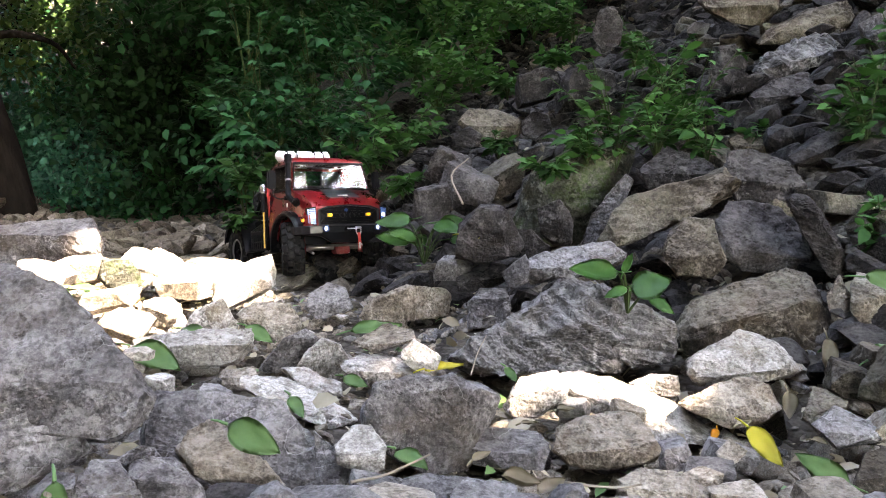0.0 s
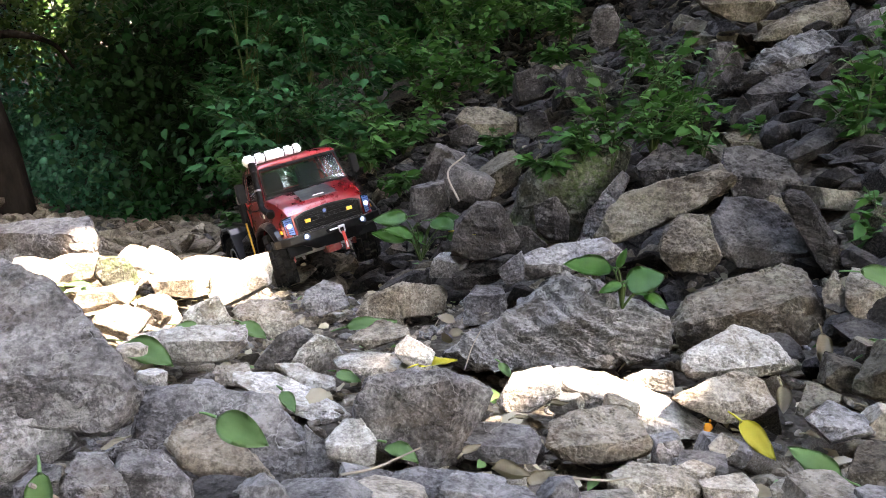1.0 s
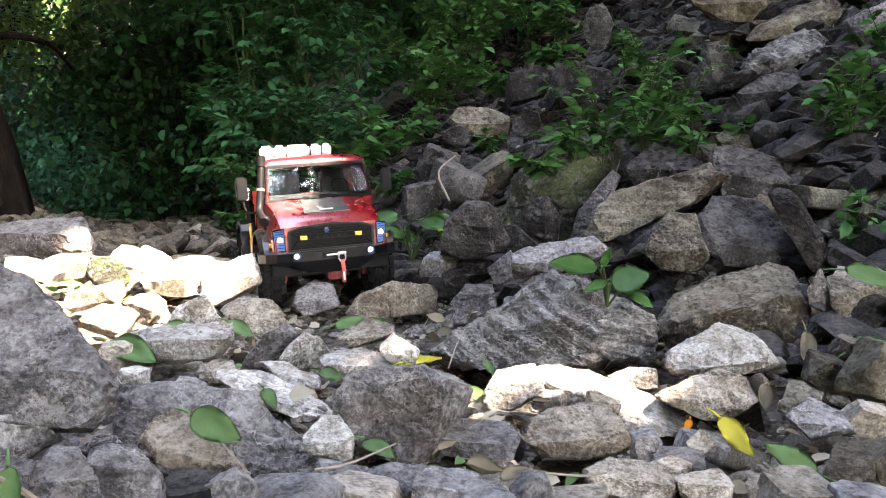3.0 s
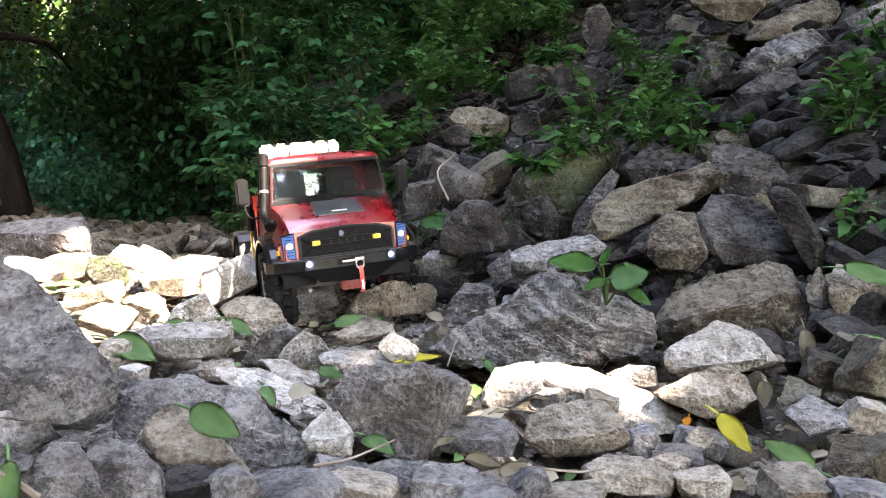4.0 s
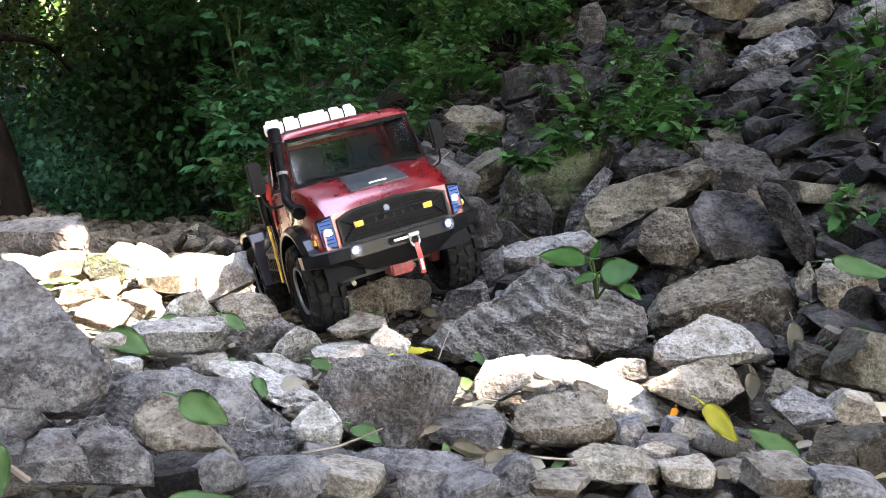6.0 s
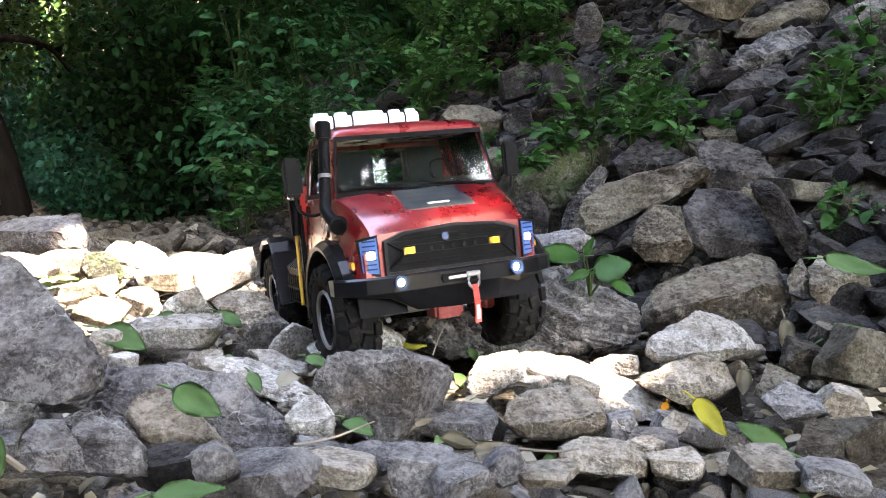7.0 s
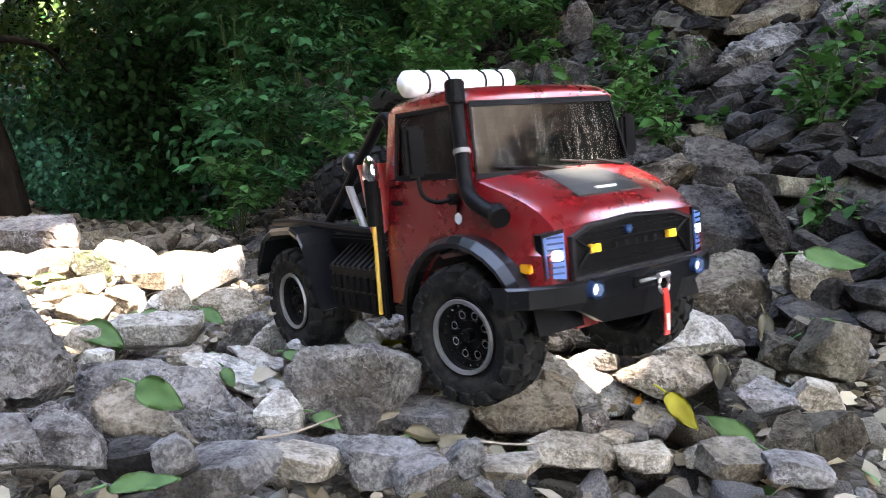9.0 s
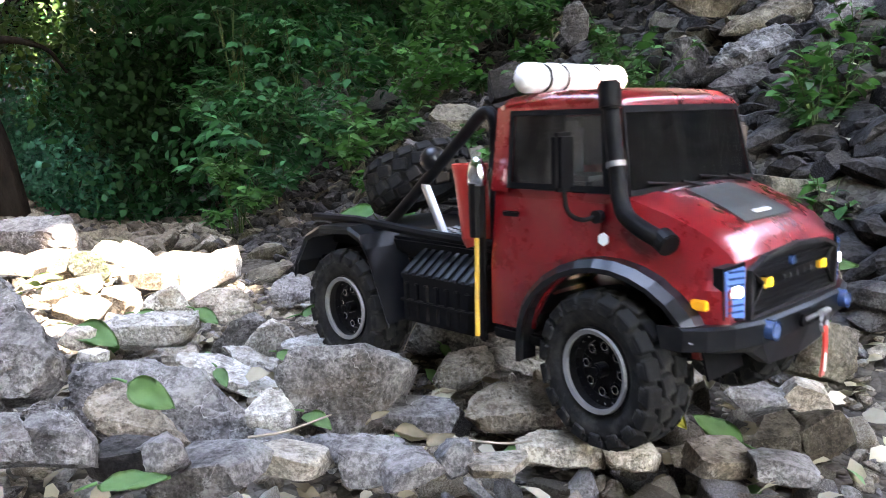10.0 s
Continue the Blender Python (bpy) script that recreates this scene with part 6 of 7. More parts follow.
def build_truck():
    truck = new("toy_truck")
    # cab and bonnet
    xs = [0.038, 0.042] + [0.05 + 0.006 * k for k in range(31)] + [0.2335, 0.237, 0.240, 0.243, 0.2453, 0.2465]
    body = part("body", loft(bmesh.new(), [body_ring(x) for x in xs]), RED, truck, "glossy metallic red cab and bonnet", smooth=True)
    body.data.set_sharp_from_angle(angle=radians(32))
    # roof: rounded, drawn forward over the windscreen
    rings = []
    for x, zt, w in ((0.034, 0.196, 0.083), (0.037, 0.2015, 0.086), (0.044, 0.2055, 0.087), (0.09, 0.2085, 0.0885), (0.13, 0.2075, 0.089), (0.145, 0.2055, 0.089), (0.1525, 0.2015, 0.0885), (0.156, 0.196, 0.088)):
        zb = 0.1925
        half = [(w - 0.004, zb), (w + 0.0015, zb), (w + 0.001, zb + (zt - zb) * 0.45), (w - 0.004, zb + (zt - zb) * 0.82), (w - 0.013, zt), (w * 0.4, zt + 0.0012)]
        rings.append([(x, y, z) for y, z in half] + [(x, -y, z) for y, z in half[::-1]])
    roof = part("roof", loft(bmesh.new(), rings), RED, truck, smooth=True)
    roof.data.set_sharp_from_angle(angle=radians(40))
    # pillars
    for s in (-1, 1):
        bm = bmesh.new()
        loft(bm, [[(0.1585, s * 0.0995, 0.128), (0.1685, s * 0.0965, 0.128), (0.166, s * 0.091, 0.128), (0.157, s * 0.0945, 0.128)],
                  [(0.145, s * 0.0895, 0.194), (0.1545, s * 0.087, 0.194), (0.152, s * 0.082, 0.194), (0.144, s * 0.0845, 0.194)]])
        part("front_pillar", bm, RED, truck)
        bm = bmesh.new()
        loft(bm, [[(0.037, s * 0.0995, 0.128), (0.055, s * 0.0998, 0.128), (0.055, s * 0.0945, 0.128), (0.037, s * 0.0945, 0.128)],
                  [(0.035, s * 0.0875, 0.194), (0.052, s * 0.0895, 0.194), (0.052, s * 0.0845, 0.194), (0.035, s * 0.082, 0.194)]])
        part("rear_pillar", bm, RED, truck)
        # side window and its rubber
        o = [(0.054, s * 0.0988, 0.131), (0.156, s * 0.0992, 0.131), (0.1455, s * 0.0893, 0.193), (0.051, s * 0.0893, 0.193)]
        i = [(0.058, s * 0.0983, 0.136), (0.149, s * 0.0985, 0.136), (0.140, s * 0.0900, 0.189), (0.0555, s * 0.0900, 0.189)]
        window = part("side_window", frame_of(bmesh.new(), o, i, 0.0015), BLACK, truck, "side window with a black rubber frame")
        pane = part("pane", panel(bmesh.new(), [(x, y - s * 0.001, z) for x, y, z in i], 0.0004), SCREEN, window)
        pane.visible_shadow = False
        # door: shut lines, handle
        door = part("door", panel(bmesh.new(), [(0.043, s * 0.1038, 0.073), (0.096, s * 0.1038, 0.073), (0.112, s * 0.1038, 0.078), (0.146, s * 0.1037, 0.088), (0.150, s * 0.1005, 0.124), (0.043, s * 0.1003, 0.124)][::s], 0.0009), RED, truck)
        part("door_handle", box(bmesh.new(), 0.054, 0.072, s * 0.1055 - 0.0012, s * 0.1055 + 0.0012, 0.109, 0.1135, 0.001), BLACK, door)
        part("lower_door_panel", panel(bmesh.new(), [(0.043, s * 0.1037, 0.018), (0.086, s * 0.1037, 0.018), (0.092, s * 0.1037, 0.07), (0.043, s * 0.1037, 0.07)][::s], 0.0009), RED, door)
        # step below the door
        part("side_step", box(bmesh.new(), 0.04, 0.095, s * 0.098 - 0.007, s * 0.098 + 0.009, 0.004, 0.014, 0.002), BLACK, truck)
        # wheel arch flare
        rings = []
        for k in range(15):
            a = radians(27 + 158 * k / 14)
            r0 = 0.0765
            sq = 1 + 0.06 * abs(math.sin(2 * a))
            ca, sa = math.cos(a) * sq, max(math.sin(a), -0.12) * (0.98 + 0.02 * sq)
            rings.append([(0.158 + ca * r, s * y, sa * r) for r, y in ((r0, 0.098), (r0 + 0.009, 0.1015), (r0 + 0.0085, 0.1125), (r0 + 0.003, 0.1195), (r0 - 0.001, 0.1185), (r0 + 0.001, 0.112))])
        part("front_fender", loft(bmesh.new(), rings), GLOSS_BLACK, truck, smooth=False)
        # headlamp
        o = [(0.2480, s * 0.0785, 0.0475), (0.2425, s * 0.0965, 0.050), (0.2415, s * 0.0975, 0.0855), (0.2475, s * 0.0785, 0.0885)]
        i = [(0.2495, s * 0.0800, 0.050), (0.2445, s * 0.0950, 0.0525), (0.2435, s * 0.0960, 0.083), (0.2490, s * 0.0800, 0.0855)]
        bm = bmesh.new()
        loft(bm, [[(x - 0.006, y, z) for x, y, z in o], [(x + 0.0012, y, z) for x, y, z in o]])
        lamp = part("headlight", bm, BLACK, truck, "rectangular headlight with a lit bulb")
        bm = bmesh.new()
        loft(bm, [[(x - 0.003, y, z) for x, y, z in i], [(x + 0.0006, y, z) for x, y, z in i]])
        part("lens", bm, HEAD_LENS, lamp, "blue-tinted ribbed lens")
        for k in range(7):
            z = 0.0545 + 0.0046 * k
            part("lens_rib", panel(bmesh.new(), [(0.2494, s * 0.0815, z), (0.2450, s * 0.0938, z), (0.2450, s * 0.0938, z + 0.0014), (0.2494, s * 0.0815, z + 0.0014)][::s], 0.001), LENS_BLUE, lamp)
        part("bulb", cyl(bmesh.new(), (0.2484, s * 0.0868, 0.0685), (1, s * 0.35, 0), 0.0048, 0.002, 16, bevel=0.001), HEAD_GLOW, lamp, "bright white bulb")
        # side marker
        part("side_marker", box(bmesh.new(), 0.2225, 0.2345, *sorted((s * 0.0985, s * 0.1035)), 0.056, 0.0635, 0.001), AMBER, truck, "amber side marker lamp")
        # mirror on its bent arm
        mirror = part("mirror", box(bmesh.new(), 0.132, 0.141, *sorted((s * 0.122, s * 0.142)), 0.135, 0.177, 0.003), BLACK, truck, "tall black door mirror")
        part("mirror_arm", tube(bmesh.new(), curved([(0.146, s * 0.102, 0.115), (0.142, s * 0.116, 0.113), (0.138, s * 0.128, 0.12), (0.1365, s * 0.131, 0.137)]), 0.0018, 0.0018, 8), BLACK, mirror)
        part("mirror_joint", cyl(bmesh.new(), (0.147, s * 0.104, 0.1145), (0, 1, 0), 0.005, 0.006, 12), BLACK, mirror)
        # fog lamp in the bumper
        bm = ring_lathe(bmesh.new(), [(0.0052, -0.005), (0.0072, -0.005), (0.0072, 0.004), (0.0052, 0.004)], 24)
        bm.transform(Matrix.Translation((0.2605, s * 0.063, 0.0400)) @ Matrix.Rotation(radians(90), 4, "Z"))
        fog = part("fog_lamp", bm, LENS_BLUE, truck, "round fog lamp lit bluish white")
        part("bulb", cyl(bmesh.new(), (0.2608, s * 0.063, 0.0402), (1, 0, 0), 0.0046, 0.001, 16), FOG_GLOW, fog)
        # amber lamp in the grille
        lamp = part("grille_lamp", box(bmesh.new(), 0.2475, 0.2515, *sorted((s * 0.041, s * 0.053)), 0.0655, 0.0735, 0.0008), YELLOW, truck, "small amber lamp lit in the grille")
        part("bulb", cyl(bmesh.new(), (0.2522, s * 0.0465, 0.0697), (1, 0, 0), 0.0032, 0.001, 14), AMBER_GLOW, lamp)
    # windscreen
    o = [(0.1685, -0.0955, 0.1295), (0.1685, 0.0955, 0.1295), (0.1548, 0.0868, 0.1945), (0.1548, -0.0868, 0.1945)]
    i = [(0.1672, -0.0925, 0.1335), (0.1672, 0.0925, 0.1335), (0.1560, 0.0848, 0.1895), (0.1560, -0.0848, 0.1895)]
    screen = part("windscreen", frame_of(bmesh.new(), o, i, 0.0012), BLACK, truck, "large windscreen in a black rubber frame")
    pane = part("pane", panel(bmesh.new(), [(x - 0.0005, y, z) for x, y, z in i], 0.0004), SCREEN, screen)
    pane.visible_shadow = False
    # rear wall with its window
    o = [(0.036, 0.0965, 0.129), (0.036, -0.0965, 0.129), (0.034, -0.084, 0.196), (0.034, 0.084, 0.196)]
    i = [(0.036, 0.074, 0.141), (0.036, -0.074, 0.141), (0.0345, -0.068, 0.187), (0.0345, 0.068, 0.187)]
    wall = part("rear_wall", frame_of(bmesh.new(), o, i, 0.003), RED, truck)
    part("rear_pane", panel(bmesh.new(), i, 0.0004), SCREEN, wall).visible_shadow = False
    # inside the cab
    for s in (-1, 1):
        bm = bmesh.new()
        box(bm, 0.075, 0.115, s * 0.045 - 0.026, s * 0.045 + 0.026, 0.125, 0.140, 0.004)
        box(bm, 0.06, 0.075, s * 0.045 - 0.026, s * 0.045 + 0.026, 0.13, 0.183, 0.005)
        part("seat", bm, DARK_IN, truck)
    part("dashboard", box(bmesh.new(), 0.142, 0.163, -0.09, 0.09, 0.124, 0.141, 0.004), DARK_IN, truck)
    bm = ring_lathe(bmesh.new(), [(0.0145, -0.001), (0.0165, -0.001), (0.0165, 0.001), (0.0145, 0.001)], 24)
    bm.transform(Matrix.Translation((0.132, 0.045, 0.15)) @ Matrix.Rotation(radians(60), 4, "Y") @ Matrix.Rotation(radians(90), 4, "X"))
    part("steering_wheel", bm, BLACK, truck)
    # bonnet mat with a plain light bar
    def hood_z(x):
        return body_ring(x)[6][2]
    hm = part("bonnet_mat", loft(bmesh.new(), [[(x, w, hood_z(x) + 0.0022 - w * w * 0.55), (x, -w, hood_z(x) + 0.0022 - w * w * 0.55), (x, -w, hood_z(x) - 0.003), (x, w, hood_z(x) - 0.003)] for x, w in ((0.178, 0.035), (0.19, 0.036), (0.202, 0.037), (0.214, 0.038), (0.225, 0.039), (0.2285, 0.039))]), PATCH, truck, "dark grey grip mat on the bonnet")
    part("plain_bar", box(bmesh.new(), 0.2195, 0.2245, -0.012, 0.012, hood_z(0.222) + 0.001, hood_z(0.222) + 0.003, 0.0005), CREAM, hm)
    # grille
    outer = [(0.2475, -0.0735, 0.0465), (0.2475, 0.0735, 0.0465), (0.2475, 0.0735, 0.0815), (0.2468, 0.052, 0.0890), (0.2468, 0.0, 0.0925), (0.2468, -0.052, 0.0890), (0.2475, -0.0735, 0.0815)]
    inner = [(0.2475, -0.0700, 0.0500), (0.2475, 0.0700, 0.0500), (0.2475, 0.0700, 0.0795), (0.2468, 0.050, 0.0860), (0.2468, 0.0, 0.0893), (0.2468, -0.050, 0.0860), (0.2475, -0.0700, 0.0795)]
    grille = part("grille", frame_of(bmesh.new(), outer, inner, 0.0045), GREY, truck, "wide black grille with a grey rim")
    part("grille_back", panel(bmesh.new(), [(x - 0.001, y, z) for x, y, z in inner], 0.0012), BLACK, grille)
    for z, h in ((0.073, 0.0016), (0.0645, 0.0016)):
        part("grille_bar", box(bmesh.new(), 0.2475, 0.2515, -0.052, 0.052, z, z + h, 0.0005), BLACK, grille)
    for z in (0.054, 0.0575, 0.0785, 0.082):
        part("mesh_bar", box(bmesh.new(), 0.2472, 0.249, -0.066, 0.066, z, z + 0.0009, 0.0002, 1), BLACK, grille)
    for s in (-1, 1):
        part("grille_brace", tube(bmesh.new(), [(0.2495, s * 0.053, 0.0695), (0.2495, s * 0.070, 0.080)], 0.0015, 0.0015, 6), BLACK, grille)
        part("grille_brace", tube(bmesh.new(), [(0.2495, s * 0.053, 0.0685), (0.2495, s * 0.070, 0.052)], 0.0015, 0.0015, 6), BLACK, grille)
    for k in range(5):
        y = -0.024 + 0.012 * k
        part("plain_bar", box(bmesh.new(), 0.2512, 0.2522, y - 0.0016, y + 0.0016, 0.0672, 0.0716, 0.0003, 1), GREY, grille)
    part("led_lamp", cyl(bmesh.new(), (0.2505, -0.008, 0.080), (1, 0, 0), 0.004, 0.003, 14), LENS_BLUE, grille)
    # bumper
    def bump(y):
        ay = abs(y)
        return float(np.interp(ay, [0, 0.07, 0.095, 0.112, 0.122], [0.262, 0.2595, 0.252, 0.241, 0.228]))
    rings = []
    for y in (-0.122, -0.112, -0.095, -0.07, -0.045, 0, 0.045, 0.07, 0.095, 0.112, 0.122):
        x = bump(y)
        lo = float(np.interp(abs(y), [0, 0.045, 0.07, 0.122], [0.008, 0.010, 0.024, 0.031]))
        rings.append([(x - 0.020, y, 0.0465), (x - 0.003, y, 0.0475), (x, y, 0.0455), (x - 0.0005, y, 0.031), (x - 0.008, y, lo), (x - 0.016, y, lo)])
    part("bumper", loft(bmesh.new(), rings), GLOSS_BLACK, truck, "black steel-look front bumper")
    # fairlead, shackle and strap
    lead = part("fairlead", frame_of(bmesh.new(), [(0.262, y, z) for y, z in ((-0.019, 0.034), (0.019, 0.034), (0.021, 0.0385), (0.019, 0.043), (-0.019, 0.043), (-0.021, 0.0385))], [(0.262, y, z) for y, z in ((-0.014, 0.0365), (0.014, 0.0365), (0.0155, 0.0385), (0.014, 0.0405), (-0.014, 0.0405), (-0.0155, 0.0385))], 0.003), BLACK, truck)
    part("hook_bar", box(bmesh.new(), 0.262, 0.2655, -0.0135, 0.0135, 0.0372, 0.0398, 0.0008), STEEL, lead)
    sh = part("shackle", tube(bmesh.new(), [(0.2675, 0.012 + 0.006 * math.cos(a), 0.033 + 0.008 * math.sin(a)) for a in [radians(120 + 25 * k) for k in range(14)]], 0.0015, 0.0015, 8), STEEL, truck, "small steel shackle on the bumper")
    part("shackle_pin", cyl(bmesh.new(), (0.2675, 0.012, 0.040), (0, 1, 0), 0.0026, 0.014, 10, bevel=0.0006), STEEL, sh)
    strap = part("strap", loft(bmesh.new(), [[(0.2675 + dx, 0.012 - 0.0032 + dy, z), (0.2675 + dx, 0.012 + 0.0032 + dy, z), (0.2690 + dx, 0.012 + 0.0032 + dy, z), (0.2690 + dx, 0.012 - 0.0032 + dy, z)] for dx, dy, z in ((0, 0, 0.029), (0.0005, 0.0008, 0.016), (0, 0.001, 0.002), (-0.001, 0.0005, -0.010))]), REDPLASTIC, truck, "red webbing pull strap hanging down")
    part("plain_bar", box(bmesh.new(), 0.2688, 0.2695, 0.0112, 0.0146, -0.006, 0.008, 0.0002, 1), CREAM, strap)
    # wipers
    for y0, y1 in ((-0.075, 0.002), (0.0, 0.074)):
        w = part("wiper", tube(bmesh.new(), [(0.1705, y1, 0.1315), (0.1715, (y0 + y1) / 2, 0.1345), (0.1702, y0, 0.1385)], 0.0012, 0.0009, 6), BLACK, truck)
        part("wiper_arm", tube(bmesh.new(), [(0.175, y1 + 0.004, 0.1290), (0.173, (y0 + y1) / 2 + 0.006, 0.136)], 0.0019, 0.0013, 6), BLACK, w)
    # snorkel up the right front pillar
    sn = part("snorkel", tube(bmesh.new(), curved([(0.2, -0.104, 0.102), (0.188, -0.107, 0.108), (0.175, -0.1085, 0.117), (0.168, -0.106, 0.128), (0.164, -0.1035, 0.145), (0.158, -0.1, 0.17), (0.153, -0.097, 0.193)], 5), 0.0066, 0.0062, 14), BLACK, truck, "black air snorkel along the pillar", smooth=True)
    part("snorkel_cap", cyl(bmesh.new(), (0.1515, -0.0962, 0.202), (-0.12, 0.1, 1), 0.0084, 0.020, 18, bevel=0.0015), BLACK, sn, smooth=False)
    part("snorkel_foot", cyl(bmesh.new(), (0.203, -0.1035, 0.101), (0.7, -0.3, -0.35), 0.0085, 0.012, 16, bevel=0.001), BLACK, sn)
    part("snorkel_clamp", cyl(bmesh.new(), (0.1618, -0.1022, 0.153), (-0.23, 0.13, 1), 0.0073, 0.004, 18), SILVER, sn)
    # badge on the wing
    part("badge", cyl(bmesh.new(), (0.152, -0.1038, 0.098), (0, 1, 0), 0.005, 0.0012, 6), CREAM, truck)
    # white water roll on the roof
    roll = part("water_roll", cyl(bmesh.new(), (0.06, -0.02, 0.2185), (0, 1, 0), 0.0095, 0.12, 20), WHITE, truck, "white water canister roll strapped on the roof")
    for y0, y1 in ((-0.087, -0.062), (-0.061, -0.039), (-0.038, 0.006), (0.007, 0.028), (0.029, 0.048)):
        part("segment", cyl(bmesh.new(), (0.06, (y0 + y1) / 2, 0.2195), (0, 1, 0), 0.0125, y1 - y0 - 0.0016, 24, bevel=0.0042), WHITE, roll, smooth=True)
    for y in (-0.0615, -0.0385, 0.0065, 0.0285):
        bm = ring_lathe(bmesh.new(), [(0.0105, -0.0008), (0.0118, -0.0008), (0.0118, 0.0008), (0.0105, 0.0008)], 24)
        bm.transform(Matrix.Translation((0.06, y, 0.2195)))
        part("band", bm, BLACK, roll)
    # flat bed
    part("bed", box(bmesh.new(), -0.235, 0.026, -0.082, 0.082, 0.058, 0.074, 0.003), BLACK, truck, "black load bed behind the cab")
    part("tread_plate", box(bmesh.new(), -0.10, 0.022, -0.07, 0.07, 0.0745, 0.0775, 0.0006), PLATE, truck, "perforated bright aluminium plate")
    holes = bmesh.new()
    cyl(holes, (0, 0, 0), (0, 0, 1), 0.0022, 0.0006, 10)
    me = bpy.data.meshes.new("plate_hole")
    holes.to_mesh(me)
    holes.free()
    me.materials.append(BLACK)
    plate = [o for o in truck.children if o.name.startswith("tread_plate")][0]
    for a in range(12):
        for b in range(13):
            h = new("plate_hole", me)
            h.parent = plate
            h.location = (-0.094 + 0.01 * a, -0.063 + 0.0105 * b + (0.005 if a % 2 else 0), 0.0777)
    for s in (-1, 1):
        part("bed_rail", tube(bmesh.new(), [(0.028, s * 0.088, 0.079), (-0.06, s * 0.09, 0.082), (-0.16, s * 0.092, 0.088), (-0.24, s * 0.09, 0.086)], 0.005, 0.0045, 8), BLACK, truck)
        # roll bar
        part("roll_bar", tube(bmesh.new(), curved([(0.022, s * 0.078, 0.076), (0.022, s * 0.078, 0.16), (0.02, s * 0.077, 0.187), (0.006, s * 0.076, 0.192), (-0.02, s * 0.076, 0.172), (-0.09, s * 0.076, 0.115), (-0.135, s * 0.076, 0.08)], 5), 0.006, 0.0055, 10), BLACK, truck, smooth=True)
        part("roll_bar_brace", tube(bmesh.new(), [(-0.045, s * 0.077, 0.078), (-0.072, s * 0.077, 0.128)], 0.0042, 0.0042, 10), STEEL, truck, "bright steel brace")
        # rear fender: a squared arch with a glossy flank
        rings = []
        line = [(-0.082, 0.0), (-0.088, 0.012), (-0.112, 0.066), (-0.122, 0.079), (-0.14, 0.086), (-0.19, 0.083), (-0.215, 0.072), (-0.235, 0.045), (-0.24, 0.03)]
        for k, (x, z) in enumerate(line):
            rings.append([(x, s * 0.072, z), (x, s * 0.119, z), (x + 0.001, s * 0.1215, z - 0.003), (x, s * 0.1195, z - 0.008), (x - 0.004 if k < 3 else x, s * 0.116, z - 0.0045), (x, s * 0.072, z - 0.0045)])
        part("rear_fender", loft(bmesh.new(), rings), GLOSS_BLACK, truck, "glossy black rear wheel fender")
        # ribbed battery box with louvred lid
        b = part("side_box", box(bmesh.new(), -0.074, 0.022, *sorted((s * 0.074, s * 0.108)), 0.0, 0.048, 0.002), BLACK, truck, "black ribbed storage box on the side")
        part("box_lid", loft(bmesh.new(), [[(x, s * 0.079, 0.066), (x, s * 0.109, 0.046), (x, s * 0.109, 0.042), (x, s * 0.074, 0.044)] for x in (-0.074, 0.022)]), BLACK, b)
        for k in range(9):
            x = -0.069 + 0.0108 * k
            part("lid_rib", loft(bmesh.new(), [[(x0, s * 0.0795, 0.0682), (x0, s * 0.1095, 0.0482), (x0, s * 0.109, 0.0452), (x0, s * 0.079, 0.0652)] for x0 in (x, x + 0.0048)]), GLOSS_BLACK, b)
        for k in range(7):
            x = -0.07 + 0.0135 * k
            part("box_rib", box(bmesh.new(), x, x + 0.006, *sorted((s * 0.107, s * 0.1105)), 0.004, 0.038, 0.001), BLACK, b)
        part("box_seam", box(bmesh.new(), -0.075, 0.023, *sorted((s * 0.106, s * 0.1112)), 0.0195, 0.0225, 0.0008), BLACK, b)
        part("frame_rail", box(bmesh.new(), -0.235, 0.235, s * 0.03 - 0.005, s * 0.03 + 0.005, 0.026, 0.042, 0.001), BLACK, truck)
        part("shock", tube(bmesh.new(), [(0.15, s * 0.058, -0.004), (0.142, s * 0.05, 0.062)], 0.006, 0.006, 10), BLACK, truck)
        part("shock", tube(bmesh.new(), [(-0.15, s * 0.058, -0.004), (-0.142, s * 0.05, 0.062)], 0.006, 0.006, 10), BLACK, truck)
        part("suspension_link", tube(bmesh.new(), [(0.15, s * 0.045, -0.012), (0.03, s * 0.022, 0.005)], 0.0032, 0.0032, 8), STEEL, truck)
        part("suspension_link", tube(bmesh.new(), [(-0.15, s * 0.045, -0.012), (-0.03, s * 0.022, 0.005)], 0.0032, 0.0032, 8), STEEL, truck)
        part("inner_arch", loft(bmesh.new(), [[(0.158 + 0.077 * math.cos(a), s * y, 0.077 * math.sin(a)) for y in (0.05, 0.1)] + [(0.158 + 0.0785 * math.cos(a), s * y, 0.0785 * math.sin(a)) for y in (0.1, 0.05)] for a in [radians(5 + 17 * k) for k in range(11)]]), BLACK, truck)
    # shovel strapped upright behind the cab
    sv = part("shovel", tube(bmesh.new(), [(0.031, -0.1145, 0.005), (0.031, -0.1125, 0.12)], 0.0021, 0.0021, 8), YELLOW, truck, "small shovel with yellow shaft and chrome blade")
    part("shovel_socket", tube(bmesh.new(), [(0.031, -0.1125, 0.09), (0.0308, -0.1115, 0.135)], 0.0062, 0.0075, 10), BLACK, sv)
    bm = bmesh.new()
    bmesh.ops.create_uvsphere(bm, u_segments=16, v_segments=10, radius=1)
    for v in bm.verts:
        v.co = Vector((v.co.x * 0.009, v.co.y * 0.008, max(v.co.z, -0.35) * 0.0185))
    bm.transform(Matrix.Translation((0.0307, -0.111, 0.139)))
